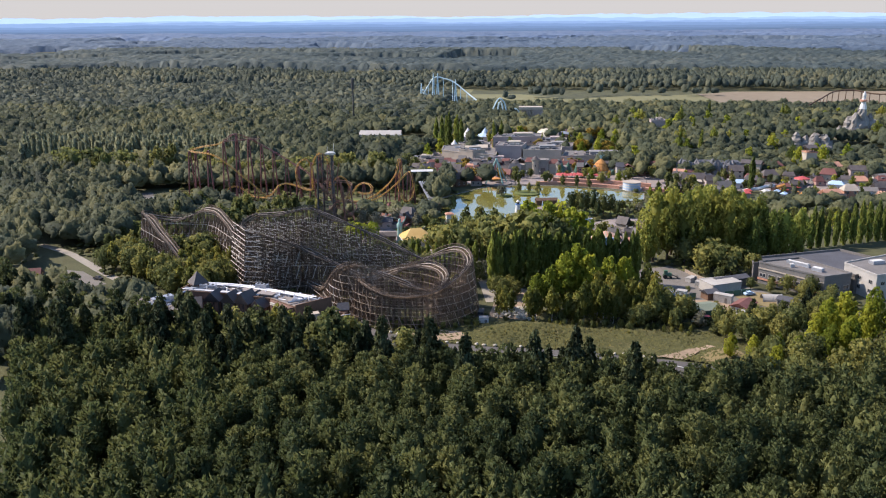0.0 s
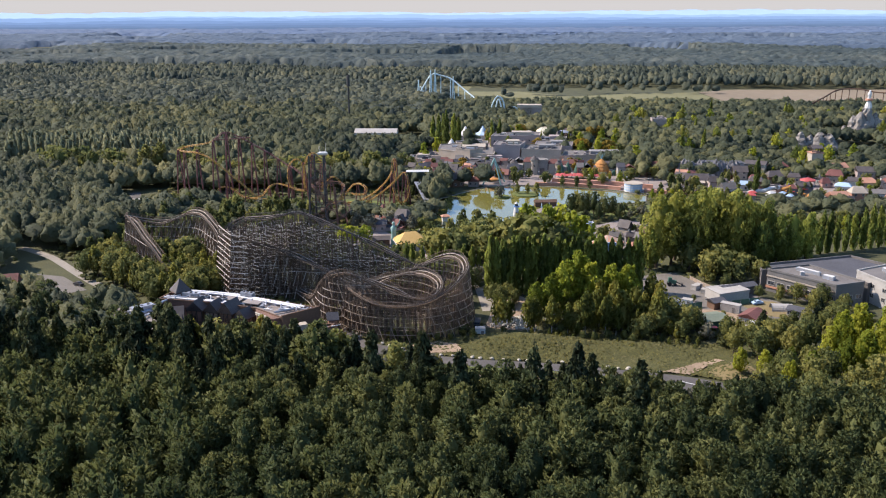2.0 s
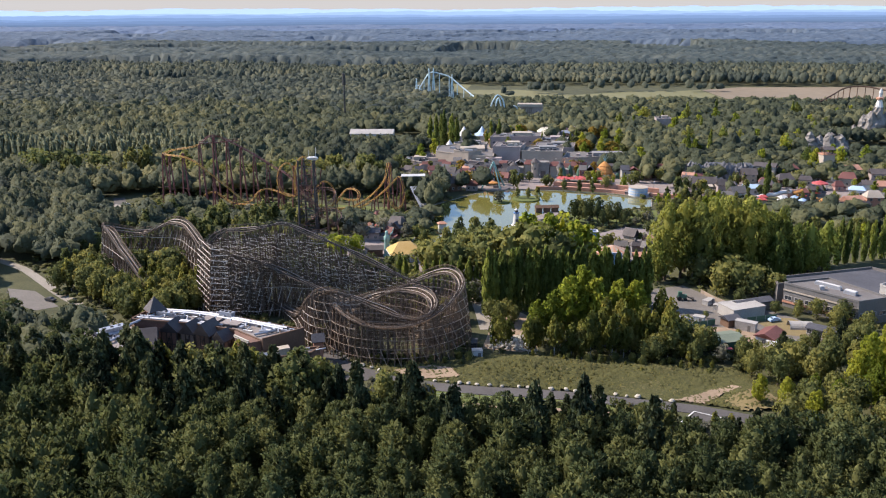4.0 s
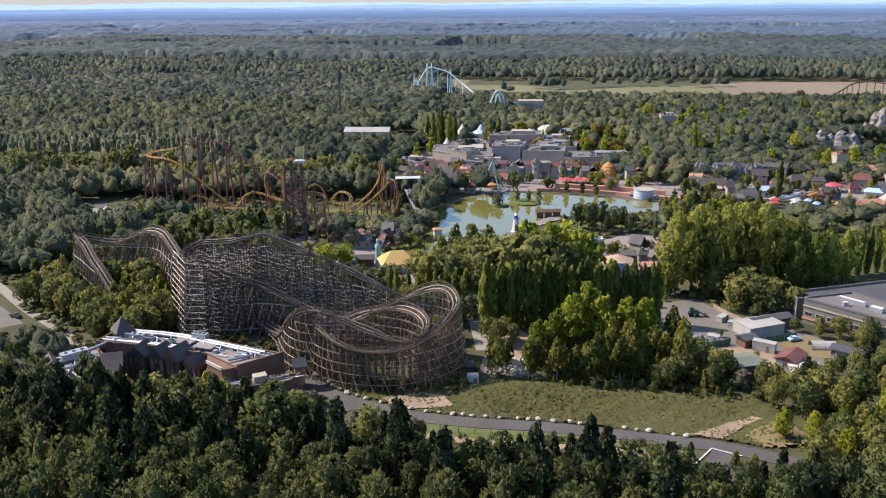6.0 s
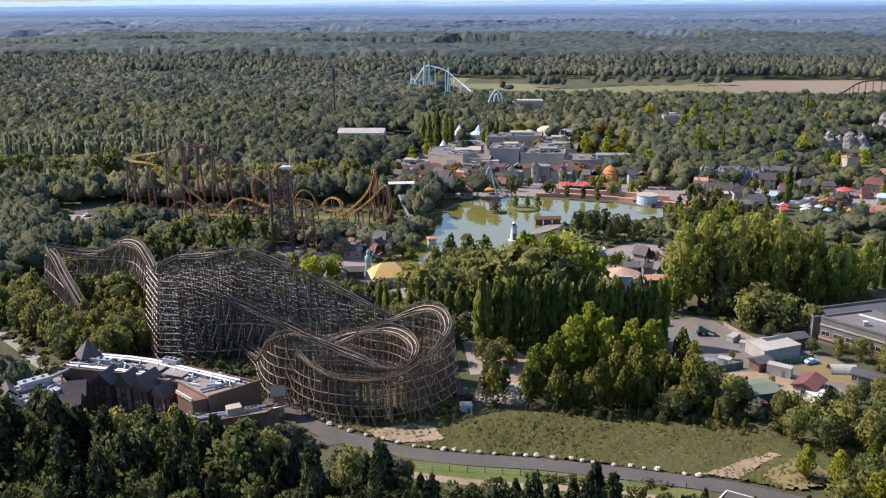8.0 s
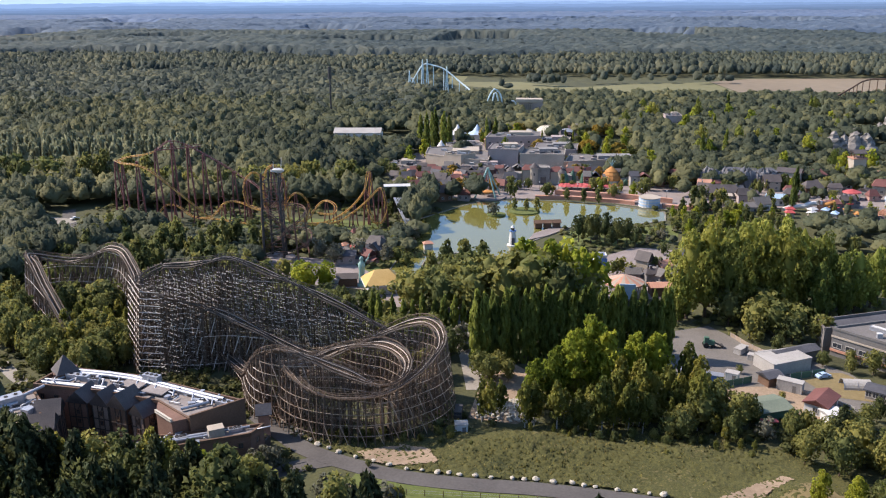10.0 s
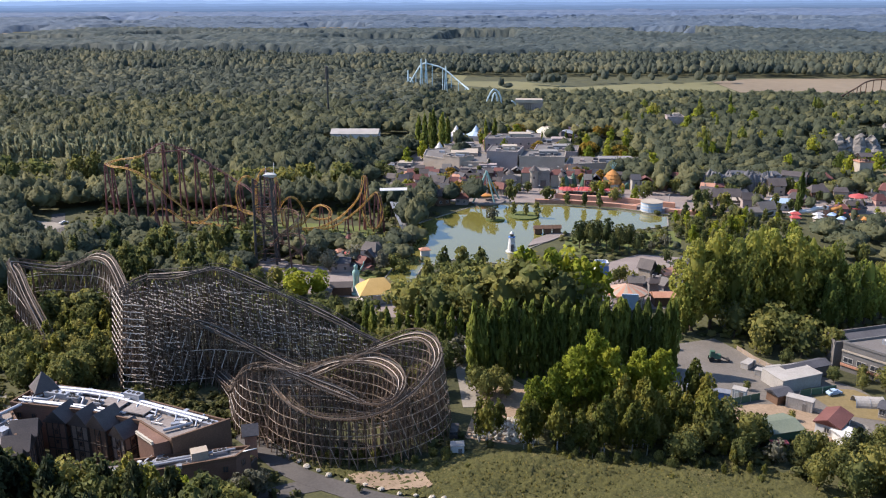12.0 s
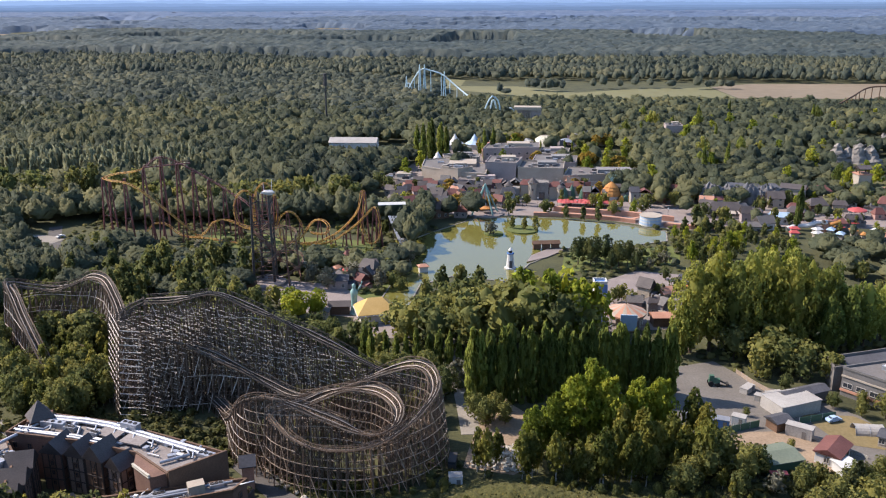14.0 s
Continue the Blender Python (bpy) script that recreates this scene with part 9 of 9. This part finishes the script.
# ---- park: clutter of the village lanes and roofs ----
OCHRE = mat("ochre_render", (0.30, 0.20, 0.09), (0.42, 0.29, 0.14), 0.9, 0.6, 0.1)
ROSE = mat("rose_render", (0.33, 0.19, 0.16), (0.45, 0.28, 0.24), 0.9, 0.6, 0.1)
SMOKE = mat("smoke_grey_stone", (0.13, 0.125, 0.125), (0.25, 0.24, 0.235), 0.95, 0.8, 0.4)
rv = random.Random(77)


def nook(x, y, k):
    """A small irregular lane house: main body, lean-to, chimney and awning."""
    wl = rv.choice((BEIGE, SMOKE, PINKGREY, BROWNWOOD, OCHRE, ROSE, WHITE, SMOKE))
    rf = rv.choice((SLATE, BROWNROOF, GREYROOF, SLATE, DARKROOF, SLATE, TERRACOTTA))
    rz, sx, sy, h = rv.uniform(-40, 40), rv.uniform(4, 7.5), rv.uniform(3.5, 5.5), rv.uniform(2.6, 5.0)
    names = {BEIGE: "beige", SMOKE: "grey stone", PINKGREY: "mauve-grey", BROWNWOOD: "brown timber", OCHRE: "ochre", ROSE: "rose", WHITE: "white"}
    roofs = {SLATE: "slate", BROWNROOF: "red-brown", GREYROOF: "grey", DARKROOF: "dark", TERRACOTTA: "terracotta"}
    t = house("house", "small %s lane house with a %s roof" % (names[wl], roofs[rf]), (x, y), (sx, sy), h, rv.uniform(1.2, 3.2), rz, wl, rf, rv.choice((0, 0, 1.2)), levels=(1.6,) if k % 2 == 0 else (), gap=2.4)
    a = radians(rz)
    ox, oy = x + math.cos(a) * sx * 0.62, y + math.sin(a) * sx * 0.62
    part("lean_to", Build().prism(rect((ox, oy), (sx * 0.5, sy * 0.7), rz), 0, h * 0.6), wl, t)
    part("lean_to_roof", Build().gable((ox, oy), (sx * 0.5, sy * 0.7), h * 0.6, 0.7, rz, 0.3), rf, t)
    part("chimney", Build().box((x - math.cos(a) * sx * 0.25, y - math.sin(a) * sx * 0.25, h + 1.4), (0.6, 0.6, 2.6), rz), SMOKE, t)
    if k % 2:
        part("awning", Build().gable((x, y - sy * 0.62), (sx * 0.6, 1.4), 2.1, 0.35, 0, 0.1), rv.choice((RED, ORANGE, BEIGE, PALEBLUE, OCHRE)), t, "bright awning")


for k in range(34):
    nook(rv.uniform(-78, -16), rv.uniform(520, 566), k)
for k in range(14):
    nook(rv.uniform(18, 72), rv.uniform(562, 578), k)
for k in range(30):
    nook(rv.uniform(78, 212), rv.uniform(496, 552), k)
for k in range(10):
    nook(rv.uniform(150, 215), rv.uniform(466, 500), k)
for k in range(14):
    nook(rv.uniform(-56, 30), rv.uniform(668, 700), k)
for k in range(8):
    nook(rv.uniform(-76, -60), rv.uniform(398, 424), k)
for k in range(9):
    nook(rv.uniform(34, 68), rv.uniform(380, 414), k)
# plant on the hall roofs
for hall in [o for o in bpy.data.objects if o.name.startswith("park_hall")]:
    for w_ in [c for c in hall.children if c.name.startswith("roof")]:
        vs = [v.co for v in w_.data.vertices]
        x0, x1, y0, y1, z1 = min(v.x for v in vs), max(v.x for v in vs), min(v.y for v in vs), max(v.y for v in vs), max(v.z for v in vs)
        for k in range(9):
            x, y = (x0 + x1) / 2 + (x1 - x0) * rv.uniform(-0.32, 0.32), (y0 + y1) / 2 + (y1 - y0) * rv.uniform(-0.28, 0.28)
            part("roof_unit", Build().box((x, y, z1 + 0.6), (rv.uniform(1.2, 4), rv.uniform(1, 2.4), 1.2), rv.choice((0, 12, -15))), rv.choice((METAL, DARKROOF, OFFWHITE, SMOKE, PINKGREY)), hall)
        part("roof_step", Build().box(((x0 + x1) / 2 + (x1 - x0) * 0.12, (y0 + y1) / 2 + (y1 - y0) * 0.1, z1 + 1.0), ((x1 - x0) * 0.42, (y1 - y0) * 0.34, 2.0), 4), rv.choice((PINKGREY, SMOKE, BEIGE)), hall, "stepped roof storey")
# small trees and shrubs between the lanes
for k in range(46):
    x, y = rv.uniform(-85, 40), rv.uniform(516, 572)
    (BROAD, GOLDS, RAGGED, BROAD)[k % 4].plant(x, y, rv.uniform(4.5, 9))
for k in range(60):
    x, y = rv.uniform(74, 215), rv.uniform(484, 562)
    (BROAD, RAGGED, LIMES, BROAD)[k % 4].plant(x, y, rv.uniform(5, 10))
for k in range(40):
    x, y = rv.uniform(-60, 60), rv.uniform(606, 720)
    (BROAD, POPLARS, LIMES, BROAD, GOLDS)[k % 5].plant(x, y, rv.uniform(8, 15))
for k in range(16):
    x, y = rv.uniform(12, 60), rv.uniform(432, 456)
    (BROAD, SILVERS)[k % 2].plant(x, y, rv.uniform(3, 6))
# park trees beyond those that stand singly
if LATE:
    late = np.array(LATE)
    wood("park_grove", "small mixed trees between the park lanes", late[:, 0], late[:, 1], late[:, 2], late[:, 2] * rg.uniform(0.7, 0.9, len(late)), [thin((k, 110, 0.075, 160 + i)) for i, k in enumerate(("round", "ragged"))], L_WOODS, rg)
